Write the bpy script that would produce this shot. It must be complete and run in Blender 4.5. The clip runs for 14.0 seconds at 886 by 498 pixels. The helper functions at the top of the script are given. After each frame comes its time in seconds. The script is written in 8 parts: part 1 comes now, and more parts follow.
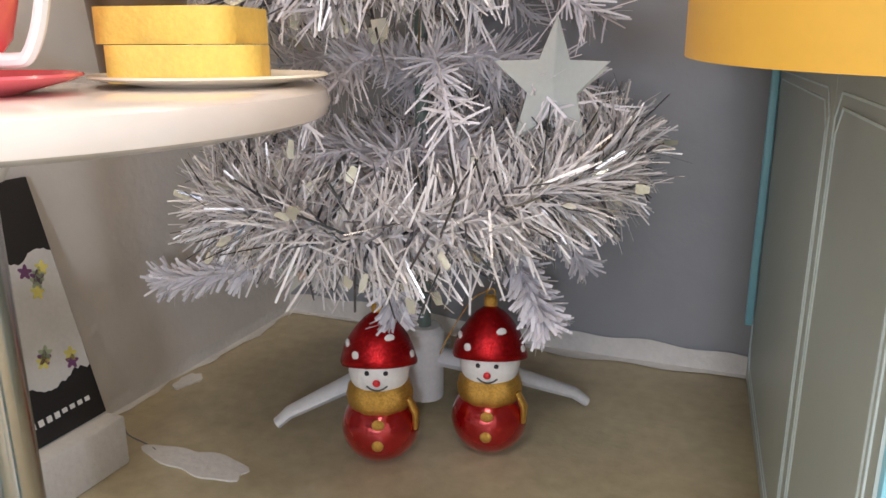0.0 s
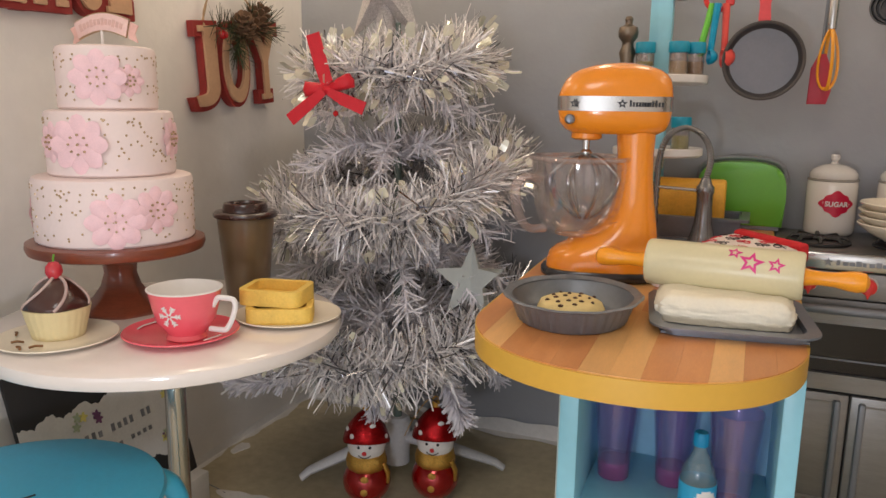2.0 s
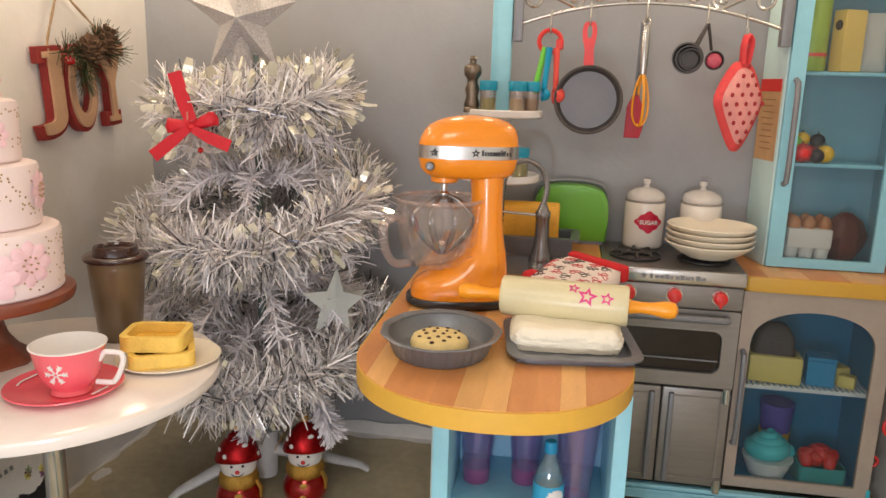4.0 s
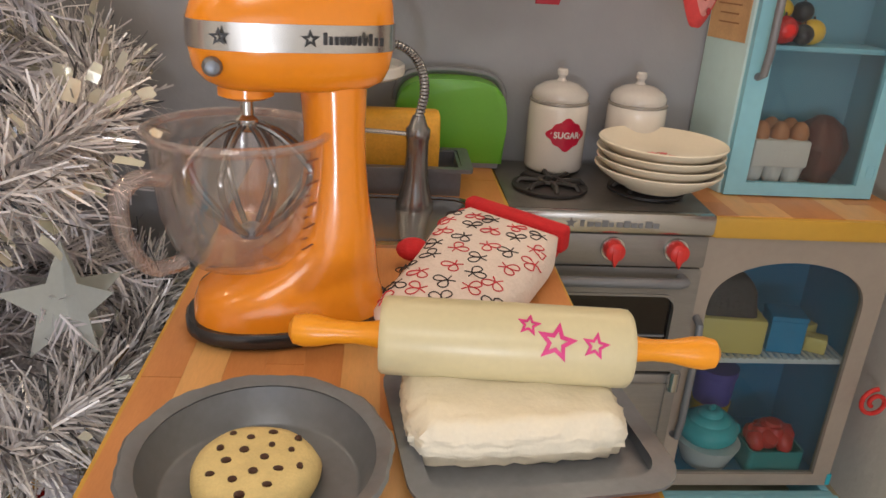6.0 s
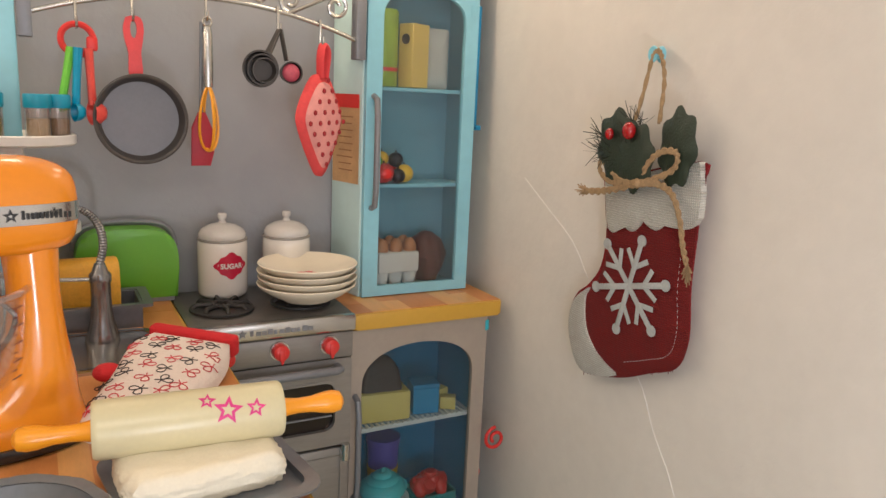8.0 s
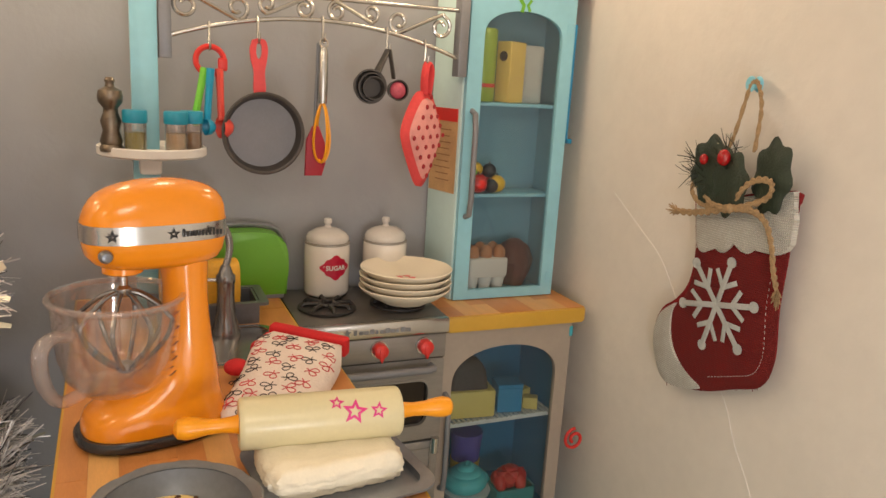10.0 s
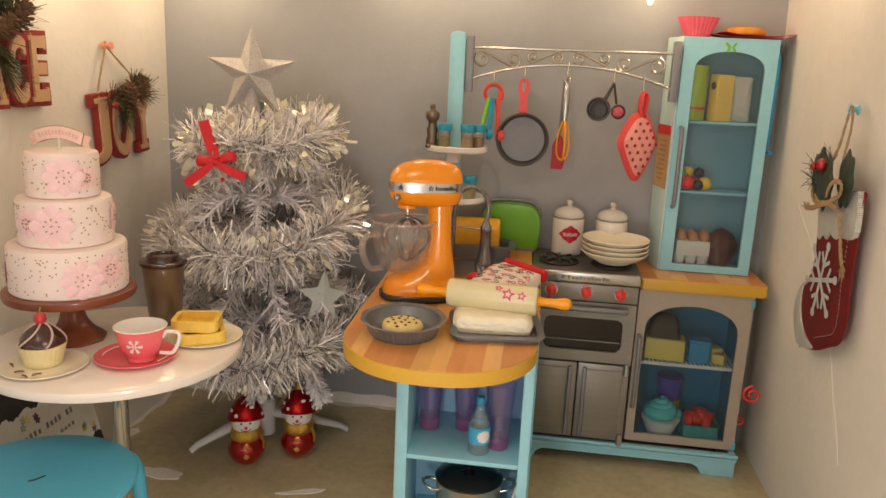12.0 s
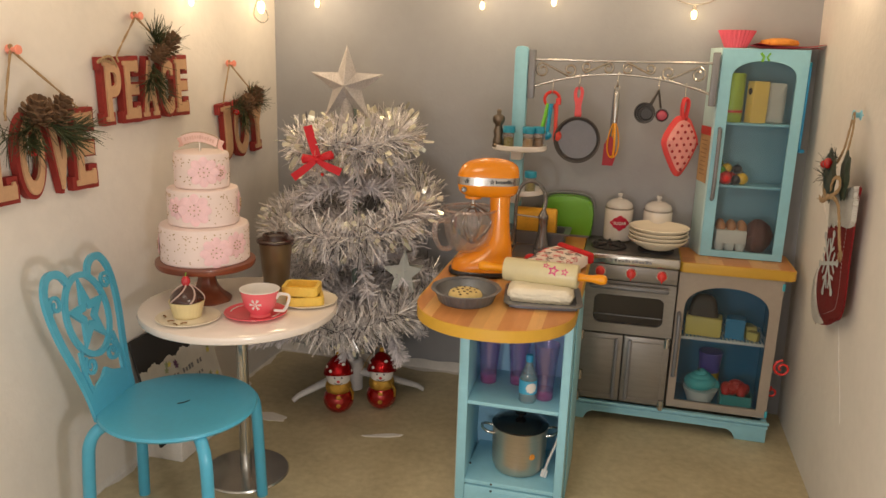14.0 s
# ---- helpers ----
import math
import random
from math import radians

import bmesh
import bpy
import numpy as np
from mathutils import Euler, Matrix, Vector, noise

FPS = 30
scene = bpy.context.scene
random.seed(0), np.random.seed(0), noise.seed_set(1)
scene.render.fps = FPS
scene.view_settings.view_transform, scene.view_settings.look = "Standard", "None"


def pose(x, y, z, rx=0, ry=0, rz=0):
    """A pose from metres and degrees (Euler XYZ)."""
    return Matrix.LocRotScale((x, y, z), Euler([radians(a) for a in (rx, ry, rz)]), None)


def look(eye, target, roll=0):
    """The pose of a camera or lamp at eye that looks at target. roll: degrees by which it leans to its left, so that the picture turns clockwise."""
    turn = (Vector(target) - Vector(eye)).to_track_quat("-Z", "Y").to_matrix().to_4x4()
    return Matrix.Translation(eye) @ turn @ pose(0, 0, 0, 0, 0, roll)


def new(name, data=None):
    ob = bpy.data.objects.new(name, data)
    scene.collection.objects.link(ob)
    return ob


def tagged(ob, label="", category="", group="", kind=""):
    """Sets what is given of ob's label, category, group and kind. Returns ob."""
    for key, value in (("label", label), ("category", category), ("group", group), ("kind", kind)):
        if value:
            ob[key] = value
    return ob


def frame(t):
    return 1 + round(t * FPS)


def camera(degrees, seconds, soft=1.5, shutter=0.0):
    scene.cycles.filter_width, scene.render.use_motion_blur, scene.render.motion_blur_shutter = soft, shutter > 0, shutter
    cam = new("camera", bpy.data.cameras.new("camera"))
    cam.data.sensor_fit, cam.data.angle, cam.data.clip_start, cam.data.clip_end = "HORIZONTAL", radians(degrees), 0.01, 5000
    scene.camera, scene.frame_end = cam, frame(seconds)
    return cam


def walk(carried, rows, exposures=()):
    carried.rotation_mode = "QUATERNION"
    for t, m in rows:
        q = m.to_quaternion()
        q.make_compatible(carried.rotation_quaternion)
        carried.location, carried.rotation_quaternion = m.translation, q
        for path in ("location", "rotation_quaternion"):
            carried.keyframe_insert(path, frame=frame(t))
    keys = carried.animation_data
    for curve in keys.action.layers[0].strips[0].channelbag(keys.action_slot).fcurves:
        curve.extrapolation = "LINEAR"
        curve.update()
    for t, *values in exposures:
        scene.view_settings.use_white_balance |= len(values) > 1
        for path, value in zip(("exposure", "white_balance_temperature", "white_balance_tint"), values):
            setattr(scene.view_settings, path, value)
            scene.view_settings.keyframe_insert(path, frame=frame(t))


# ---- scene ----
cam = camera(61.1, 14.0)
PATH = [
    (0, (0.15, 0.096, 0.278), (-0.566, 1.888, -0.25), -0.2),
    (0.5, (0.164, 0.083, 0.293), (-0.551, 1.897, -0.152), -0.3),
    (1, (0.181, 0.053, 0.315), (-0.537, 1.881, -0.064), -0.8),
    (1.5, (0.222, -0.016, 0.362), (-0.511, 1.809, -0.001), -0.1),
    (2, (0.304, -0.166, 0.433), (-0.444, 1.65, 0.058), 0.8),
    (2.2, (0.323, -0.225, 0.459), (-0.424, 1.59, 0.073), 1.3),
    (4.3, (0.265, -0.218, 0.496), (0.048, 1.717, 0.037), 2.2),
    (4.5, (0.237, -0.145, 0.471), (0.084, 1.783, -0.041), 2.7),
    (5, (0.229, 0.017, 0.467), (0.203, 1.9, -0.206), 3.2),
    (5.5, (0.224, 0.095, 0.468), (0.264, 1.926, -0.336), 3.4),
    (6, (0.236, 0.109, 0.476), (0.408, 1.954, -0.275), 3.6),
    (6.5, (0.249, 0.042, 0.475), (0.724, 1.904, -0.079), 3.5),
    (7, (0.255, 0.014, 0.5), (1.015, 1.809, 0.054), 3.3),
    (7.5, (0.236, -0.019, 0.512), (1.135, 1.722, 0.114), 2.9),
    (7.7, (0.229, -0.04, 0.51), (1.155, 1.69, 0.121), 2.7),
    (9.8, (0.166, -0.004, 0.534), (1.148, 1.679, 0.086), 2.8),
    (10, (0.173, -0.057, 0.541), (0.967, 1.725, 0.102), 3.5),
    (10.5, (0.193, -0.205, 0.564), (0.595, 1.708, 0.143), 4.7),
    (11, (0.24, -0.289, 0.551), (0.352, 1.66, 0.117), 5.0),
    (11.5, (0.299, -0.373, 0.565), (0.185, 1.573, 0.116), 4.3),
    (12, (0.335, -0.445, 0.571), (0.089, 1.487, 0.115), 2.6),
    (12.5, (0.352, -0.51, 0.579), (0.026, 1.405, 0.103), 1.5),
    (13, (0.377, -0.557, 0.589), (-0.008, 1.342, 0.096), 1.4),
    (13.5, (0.401, -0.589, 0.598), (-0.05, 1.298, 0.111), 1.7),
    (14, (0.4, -0.616, 0.601), (-0.073, 1.266, 0.118), 1.8),
]
# seconds, stops, kelvin, tint
EXPOSURES = [(0.0, 0.46, 5300, 10), (0.5, 0.25, 5400, 10), (1.0, -0.08, 5500, 10), (1.5, -0.34, 5500, 10), (2.0, -0.30, 5500, 10), (4.5, 0.07, 5700, 10), (5.5, 0.06, 5600, 10), (6.0, -0.2, 5600, 10), (6.5, -0.08, 5500, 10), (7.5, -0.03, 5500, 10), (10.0, -0.1, 6200, 10), (10.5, -0.15, 6300, 10), (12.0, -0.27, 6600, 10), (14.0, -0.44, 6500, 10)]
walk(cam, [(t, look(eye, target, roll)) for t, eye, target, roll in PATH], EXPOSURES)

# ---- world and lights ----
world = bpy.data.worlds.new("world")
scene.world = world
world.use_nodes = True
world.node_tree.nodes["Background"].inputs[0].default_value = (1.0, 0.93, 0.86, 1)
world.node_tree.nodes["Background"].inputs[1].default_value = 0.025


def lamp(name, kind, energy, colour, m, size=0.1, high=0.0):
    data = bpy.data.lights.new(name, kind)
    data.energy, data.color = energy, colour
    if kind == "AREA":
        data.shape, data.size, data.size_y = "ELLIPSE", size, high or size
    else:
        data.shadow_soft_size = size
    ob = new(name, data)
    ob.matrix_world = m
    return ob


# three unseen fill lamps, added, and the glow of the light string
# warm fill added overhead, with no fitting of its own
lamp("overhead_fill", "AREA", 2.0, (1.0, 0.85, 0.68), look((0.16, -0.22, 0.835), (0.16, -0.08, 0)), 0.30)
# broad soft fill added in front, in place of light from a room
lamp("front_fill", "AREA", 4.4, (1.0, 0.92, 0.85), look((0.16, -1.15, 0.42), (0.20, 0.3, 0.20)), 1.5, 0.5)
# fixed fill standing in for the phone light that moves with the lens
lamp("lens_fill", "POINT", 3.1, (1.0, 0.96, 0.92), pose(0.25, -0.22, 0.28), 0.02)
for spot, power in (((-0.19, 0.66, 0.72), 0.6), ((0.12, 0.66, 0.73), 0.5), ((0.25, 0.66, 0.74), 0.4), ((0.47, 0.66, 0.72), 0.48), ((-0.20, 0.45, 0.71), 0.6), ((-0.20, 0.10, 0.745), 0.5), ((0.62, 0.50, 0.765), 0.5)):
    lamp("string_glow", "POINT", power, (1.0, 0.76, 0.48), pose(*spot), 0.025)

# ---- helpers for meshes ----
pi, cos, sin = math.pi, math.cos, math.sin


def srgb(r, g, b):
    return tuple(((c / 255 + 0.055) / 1.055) ** 2.4 if c > 10 else c / 255 / 12.92 for c in (r, g, b)) + (1.0,)


def principled(name, colour, rough=0.5, metal=0.0, var=0.1, scale=40.0, bump=0.0, bscale=300.0, colour2=None, clear=0.0, coat=0.0, island=0.0, obj=0.0, stretch=None):
    """A surface with two scales of noise in its colour, roughness and relief."""
    mat = bpy.data.materials.new(name)
    mat.use_nodes = True
    nt = mat.node_tree
    n, link = nt.nodes, nt.links.new
    bsdf = n["Principled BSDF"]
    co = n.new("ShaderNodeTexCoord")
    mp = n.new("ShaderNodeMapping")
    link(co.outputs["Object"], mp.inputs[0])
    if stretch:
        mp.inputs["Scale"].default_value = stretch
    big, fine = n.new("ShaderNodeTexNoise"), n.new("ShaderNodeTexNoise")
    for node, s in ((big, scale), (fine, scale * 9)):
        node.inputs["Scale"].default_value, node.inputs["Detail"].default_value = s, 5
        link(mp.outputs[0], node.inputs["Vector"])
    mixn = n.new("ShaderNodeMath")
    mixn.operation = "MULTIPLY_ADD"
    link(fine.outputs[0], mixn.inputs[0])
    mixn.inputs[1].default_value = 0.4
    half = n.new("ShaderNodeMath")
    half.operation = "MULTIPLY"
    half.inputs[1].default_value = 0.6
    link(big.outputs[0], half.inputs[0])
    link(half.outputs[0], mixn.inputs[2])
    ramp = n.new("ShaderNodeValToRGB")
    lo = tuple(c * (1 - var) for c in colour[:3]) + (1,)
    hi = colour2 or tuple(min(1, c * (1 + var)) for c in colour[:3]) + (1,)
    ramp.color_ramp.elements[0].color, ramp.color_ramp.elements[1].color = lo, hi
    ramp.color_ramp.elements[0].position, ramp.color_ramp.elements[1].position = 0.32, 0.68
    link(mixn.outputs[0], ramp.inputs[0])
    out = ramp.outputs[0]
    if island or obj:
        hsv = n.new("ShaderNodeHueSaturation")
        src = n.new("ShaderNodeNewGeometry").outputs["Random Per Island"] if island else n.new("ShaderNodeObjectInfo").outputs["Random"]
        rng = n.new("ShaderNodeMapRange")
        amount = island or obj
        rng.inputs[3].default_value, rng.inputs[4].default_value = 1 - amount, 1 + amount * 0.6
        link(src, rng.inputs[0])
        link(rng.outputs[0], hsv.inputs["Value"])
        link(out, hsv.inputs["Color"])
        out = hsv.outputs[0]
    link(out, bsdf.inputs["Base Color"])
    rr = n.new("ShaderNodeMapRange")
    rr.inputs[3].default_value, rr.inputs[4].default_value = max(0.02, rough * 0.75), min(1, rough * 1.25)
    link(mixn.outputs[0], rr.inputs[0])
    link(rr.outputs[0], bsdf.inputs["Roughness"])
    bsdf.inputs["Metallic"].default_value = metal
    bsdf.inputs["Coat Weight"].default_value = coat
    bsdf.inputs["Coat Roughness"].default_value = 0.15
    if clear:
        bsdf.inputs["Transmission Weight"].default_value = clear
        bsdf.inputs["IOR"].default_value = 1.3
    if bump:
        tex = n.new("ShaderNodeTexNoise")
        tex.inputs["Scale"].default_value, tex.inputs["Detail"].default_value = bscale, 4
        link(mp.outputs[0], tex.inputs["Vector"])
        b = n.new("ShaderNodeBump")
        b.inputs["Strength"].default_value, b.inputs["Distance"].default_value = bump, 0.002
        link(tex.outputs[0], b.inputs["Height"])
        link(b.outputs[0], bsdf.inputs["Normal"])
    return mat


def pane(name, colour, share, rough=0.05, shine=0.45):
    """Thin clear plastic: mostly see-through, partly tinted and glossy."""
    mat = bpy.data.materials.new(name)
    mat.use_nodes = True
    n, link = mat.node_tree.nodes, mat.node_tree.links.new
    bsdf = n["Principled BSDF"]
    bsdf.inputs["Base Color"].default_value, bsdf.inputs["Roughness"].default_value = colour, rough
    clear, body, sheen = n.new("ShaderNodeBsdfTransparent"), n.new("ShaderNodeMixShader"), n.new("ShaderNodeMixShader")
    clear.inputs[0].default_value = tuple(0.55 + 0.45 * c for c in colour[:3]) + (1,)
    gloss, edge, amount = n.new("ShaderNodeBsdfGlossy"), n.new("ShaderNodeLayerWeight"), n.new("ShaderNodeMath")
    gloss.inputs["Roughness"].default_value = rough
    edge.inputs[0].default_value = 0.3
    amount.operation = "MULTIPLY_ADD"
    amount.inputs[1].default_value, amount.inputs[2].default_value = shine, shine / 15
    body.inputs[0].default_value = share
    link(clear.outputs[0], body.inputs[1])
    link(bsdf.outputs[0], body.inputs[2])
    link(edge.outputs["Facing"], amount.inputs[0])
    link(amount.outputs[0], sheen.inputs[0])
    link(body.outputs[0], sheen.inputs[1])
    link(gloss.outputs[0], sheen.inputs[2])
    link(sheen.outputs[0], n["Material Output"].inputs[0])
    return mat


def glow(name, colour, strength):
    mat = bpy.data.materials.new(name)
    mat.use_nodes = True
    bsdf = mat.node_tree.nodes["Principled BSDF"]
    bsdf.inputs["Emission Color"].default_value, bsdf.inputs["Emission Strength"].default_value = colour, strength
    return mat


def finish(name, me, mat, parent, label="", angle=40):
    for m in mat if isinstance(mat, (list, tuple)) else (mat,):
        me.materials.append(m)
    me.shade_smooth()
    me.set_sharp_from_angle(angle=radians(angle))
    ob = new(name, me)
    if parent:
        ob.parent = parent
    return tagged(ob, label)


def part(name, bm, mat, parent=None, label="", angle=40):
    """A bmesh as one mesh object under a thing or part."""
    bmesh.ops.recalc_face_normals(bm, faces=bm.faces)
    me = bpy.data.meshes.new(name)
    bm.to_mesh(me)
    bm.free()
    return finish(name, me, mat, parent, label, angle)


def thing(name, loc, label, category, group="", rz=0.0, rx=0.0, ry=0.0):
    return tagged(place(new(name), loc, rz, rx, ry), label, category, group)


def place(ob, loc, rz=0.0, rx=0.0, ry=0.0):
    ob.matrix_basis = pose(*loc, rx, ry, rz)
    return ob


def structure(ob, label, category):
    return tagged(ob, label, category, kind="structure")


def box(bm, x0, y0, z0, x1, y1, z1, bev=0.0, seg=2, m=None, slot=0):
    made = bmesh.ops.create_cube(bm, size=1.0, matrix=Matrix.Translation(((x0 + x1) / 2, (y0 + y1) / 2, (z0 + z1) / 2)) @ Matrix.Diagonal((x1 - x0, y1 - y0, z1 - z0, 1)))["verts"]
    faces = {f for v in made for f in v.link_faces}
    if bev:
        edges = {e for v in made for e in v.link_edges}
        got = bmesh.ops.bevel(bm, geom=list(edges), offset=bev, segments=seg, affect="EDGES", profile=0.5)
        made = list({v for f in got["faces"] for v in f.verts} | {v for v in made if v.is_valid})
        faces = {f for v in made for f in v.link_faces}
    for f in faces:
        f.material_index = slot
    if m:
        bmesh.ops.transform(bm, matrix=m, verts=made)
    return bm


def lathe(bm, prof, seg=32, cx=0.0, cy=0.0, wave=None, m=None, slot=0, squash=1.0):
    """Turns (radius, height) round an upright axis; wave(angle, i) scales the radius."""
    rings = []
    for i, (r, z) in enumerate(prof):
        if r <= 1e-6:
            rings.append([bm.verts.new((cx, cy, z))])
        else:
            ring = []
            for k in range(seg):
                a = 2 * pi * k / seg
                q = r * (wave(a, i) if wave else 1)
                ring.append(bm.verts.new((cx + q * cos(a), cy + squash * q * sin(a), z)))
            rings.append(ring)
    for a, b in zip(rings, rings[1:]):
        for k in range(seg):
            j = (k + 1) % seg
            quad = [a[k % len(a)], a[j % len(a)], b[j % len(b)], b[k % len(b)]]
            quad = list(dict.fromkeys(quad))
            if len(quad) > 2:
                bm.faces.new(quad).material_index = slot
    if m:
        bmesh.ops.transform(bm, matrix=m, verts=[v for ring in rings for v in ring])
    return bm


def tube(bm, pts, r, seg=8, closed=False, flat=1.0, slot=0):
    """A round rod along points; r may be one radius or one for each point."""
    pts = [Vector(p) for p in pts]
    n = len(pts)
    rad = r if isinstance(r, (list, tuple)) else [r] * n
    up = None
    rings = []
    for i, p in enumerate(pts):
        a = pts[(i - 1) % n] if closed or i else p
        b = pts[(i + 1) % n] if closed or i < n - 1 else p
        t = (b - a).normalized()
        if up is None:
            up = Vector((0, 0, 1)) if abs(t.z) < 0.9 else Vector((1, 0, 0))
        side = t.cross(up).normalized()
        up = side.cross(t).normalized()
        rings.append([bm.verts.new(p + rad[i] * (cos(2 * pi * k / seg) * side + flat * sin(2 * pi * k / seg) * up)) for k in range(seg)])
    pairs = list(zip(rings, rings[1:])) + ([(rings[-1], rings[0])] if closed else [])
    for a, b in pairs:
        for k in range(seg):
            bm.faces.new((a[k], a[(k + 1) % seg], b[(k + 1) % seg], b[k])).material_index = slot
    if not closed:
        bm.faces.new(rings[0][::-1]).material_index = slot
        bm.faces.new(rings[-1]).material_index = slot
    return bm


def prism(bm, outline, z0, z1, m=None, bev=0.0, slot=0):
    """A flat outline in x and y, drawn out from z0 to z1."""
    lo = [bm.verts.new((x, y, z0)) for x, y in outline]
    hi = [bm.verts.new((x, y, z1)) for x, y in outline]
    n = len(outline)
    faces = [bm.faces.new(lo[::-1]), bm.faces.new(hi)]
    rim = [bm.faces.new((lo[k], lo[(k + 1) % n], hi[(k + 1) % n], hi[k])) for k in range(n)]
    for f in faces + rim:
        f.material_index = slot
    verts = lo + hi
    if bev:
        edges = [e for e in faces[1].edges] + [e for e in faces[0].edges]
        got = bmesh.ops.bevel(bm, geom=edges, offset=bev, segments=2, affect="EDGES", profile=0.5)
        verts = list({v for f in got["faces"] for v in f.verts} | {v for v in verts if v.is_valid})
    if m:
        bmesh.ops.transform(bm, matrix=m, verts=verts)
    return bm


def framed(bm, outer, inner, z0, z1, m=None):
    """A plate between two outlines of equal count."""
    n = len(outer)
    rows = [[bm.verts.new((x, y, z)) for x, y in some] for some, z in ((outer, z0), (outer, z1), (inner, z1), (inner, z0))]
    for a, b in zip(rows, rows[1:] + rows[:1]):
        for k in range(n):
            bm.faces.new((a[k], a[(k + 1) % n], b[(k + 1) % n], b[k]))
    if m:
        bmesh.ops.transform(bm, matrix=m, verts=[v for row in rows for v in row])
    return bm


def ribbon(bm, pts, w, z0, z1, m=None, closed=False):
    """A flat strip of width w along points in a plane."""
    n = len(pts)
    left, right = [], []
    for i, (x, y) in enumerate(pts):
        a = pts[(i - 1) % n] if closed or i else pts[i]
        b = pts[(i + 1) % n] if closed or i < n - 1 else pts[i]
        d = Vector((b[0] - a[0], b[1] - a[1])).normalized()
        wi = (w[i] if isinstance(w, (list, tuple)) else w) / 2
        left.append((x - d.y * wi, y + d.x * wi))
        right.append((x + d.y * wi, y - d.x * wi))
    if closed:
        return framed(bm, left, right, z0, z1, m)
    return prism(bm, left + right[::-1], z0, z1, m)


def spiral(cx, cy, r0, r1, a0, turns, n=24):
    return [(cx + (r0 + (r1 - r0) * k / n) * cos(a0 + 2 * pi * turns * k / n), cy + (r0 + (r1 - r0) * k / n) * sin(a0 + 2 * pi * turns * k / n)) for k in range(n + 1)]


def rounded(x0, y0, x1, y1, r, n=6):
    pts = []
    for cx, cy, a in ((x1 - r, y1 - r, 0), (x0 + r, y1 - r, 90), (x0 + r, y0 + r, 180), (x1 - r, y0 + r, 270)):
        pts += [(cx + r * cos(radians(a + 90 * k / n)), cy + r * sin(radians(a + 90 * k / n))) for k in range(n + 1)]
    return pts


def star(cx, cy, r, inner=0.42, turn=90):
    return [(cx + (r if k % 2 == 0 else r * inner) * cos(radians(turn + 36 * k)), cy + (r if k % 2 == 0 else r * inner) * sin(radians(turn + 36 * k))) for k in range(10)]


def ball(r, x, y, z, sq=1.0, seg=16):
    return lathe(bmesh.new(), [(r * sin(pi * i / 8), sq * -r * cos(pi * i / 8)) for i in range(9)], seg, m=Matrix.Translation((x, y, z)))


def smooth_path(pts, n=8):
    """A Catmull-Rom line through points."""
    pts = [Vector(p) for p in pts]
    ext = [2 * pts[0] - pts[1]] + pts + [2 * pts[-1] - pts[-2]]
    out = []
    for a, b, c, d in zip(ext, ext[1:], ext[2:], ext[3:]):
        for k in range(n):
            t = k / n
            out.append(0.5 * (2 * b + (c - a) * t + (2 * a - 5 * b + 4 * c - d) * t * t + (3 * b - a - 3 * c + d) * t ** 3))
    return out + [pts[-1]]


def puff(bm, outline, thick, m=None, rings=5, slot=None, back=0.0):
    """A soft cushion over an outline: thickest in the middle, closed by a flat back."""
    cx = sum(p[0] for p in outline) / len(outline)
    cy = sum(p[1] for p in outline) / len(outline)
    rows = []
    for i in range(rings + 1):
        s = 1 - (i / rings) * 0.97
        h = thick * (1 - s ** 2.6) ** 0.5
        rows.append([bm.verts.new((cx + (x - cx) * s, cy + (y - cy) * s, h)) for x, y in outline])
    n = len(outline)
    for a, b in zip(rows, rows[1:]):
        for k in range(n):
            bm.faces.new((a[k], a[(k + 1) % n], b[(k + 1) % n], b[k]))
    bm.faces.new(rows[-1])
    low = [bm.verts.new((x, y, -back)) for x, y in outline] if back else rows[0]
    if back:
        for k in range(n):
            bm.faces.new((low[k], low[(k + 1) % n], rows[0][(k + 1) % n], rows[0][k]))
    bm.faces.new(low[::-1])
    if m:
        bmesh.ops.transform(bm, matrix=m, verts=list({v for row in rows for v in row} | set(low)))
    return bm


def lettering(text, size, depth, grow=0.0, align="CENTER", spread=1.0):
    """A mesh of words in the built-in font, flat in x and y."""
    cu = bpy.data.curves.new("words", "FONT")
    cu.body, cu.size, cu.extrude, cu.offset, cu.align_x, cu.space_character = text, size, depth, grow, align, spread
    ob = new("words", cu)
    me = bpy.data.meshes.new_from_object(ob.evaluated_get(bpy.context.evaluated_depsgraph_get()))
    bpy.data.objects.remove(ob)
    bpy.data.curves.remove(cu)
    return me


def strips(name, base, way, length, width, mat, parent, label="", bend=0.25, seed=1):
    """Many thin bent strips in one mesh: base points, directions, lengths and widths as arrays."""
    g = np.random.default_rng(seed)
    n = len(base)
    way = way / np.linalg.norm(way, axis=1, keepdims=True)
    side = np.cross(way, g.normal(size=(n, 3)))
    side /= np.linalg.norm(side, axis=1, keepdims=True)
    out = np.cross(side, way)
    length, width = length[:, None], width[:, None] / 2
    mid = base + way * length * 0.5
    tip = base + way * length + out * length * bend * g.uniform(-1, 1, (n, 1))
    v = np.stack([base - side * width, base + side * width, mid + side * width, mid - side * width, tip + side * width * 0.7, tip - side * width * 0.7], 1).reshape(-1, 3)
    k = (np.arange(n) * 6)[:, None]
    f = np.concatenate([k + [0, 1, 2, 3], k + [3, 2, 4, 5]]).tolist()
    me = bpy.data.meshes.new(name)
    me.from_pydata(v.tolist(), [], f)
    me.materials.append(mat)
    ob = new(name, me)
    ob.parent = parent
    return tagged(ob, label)


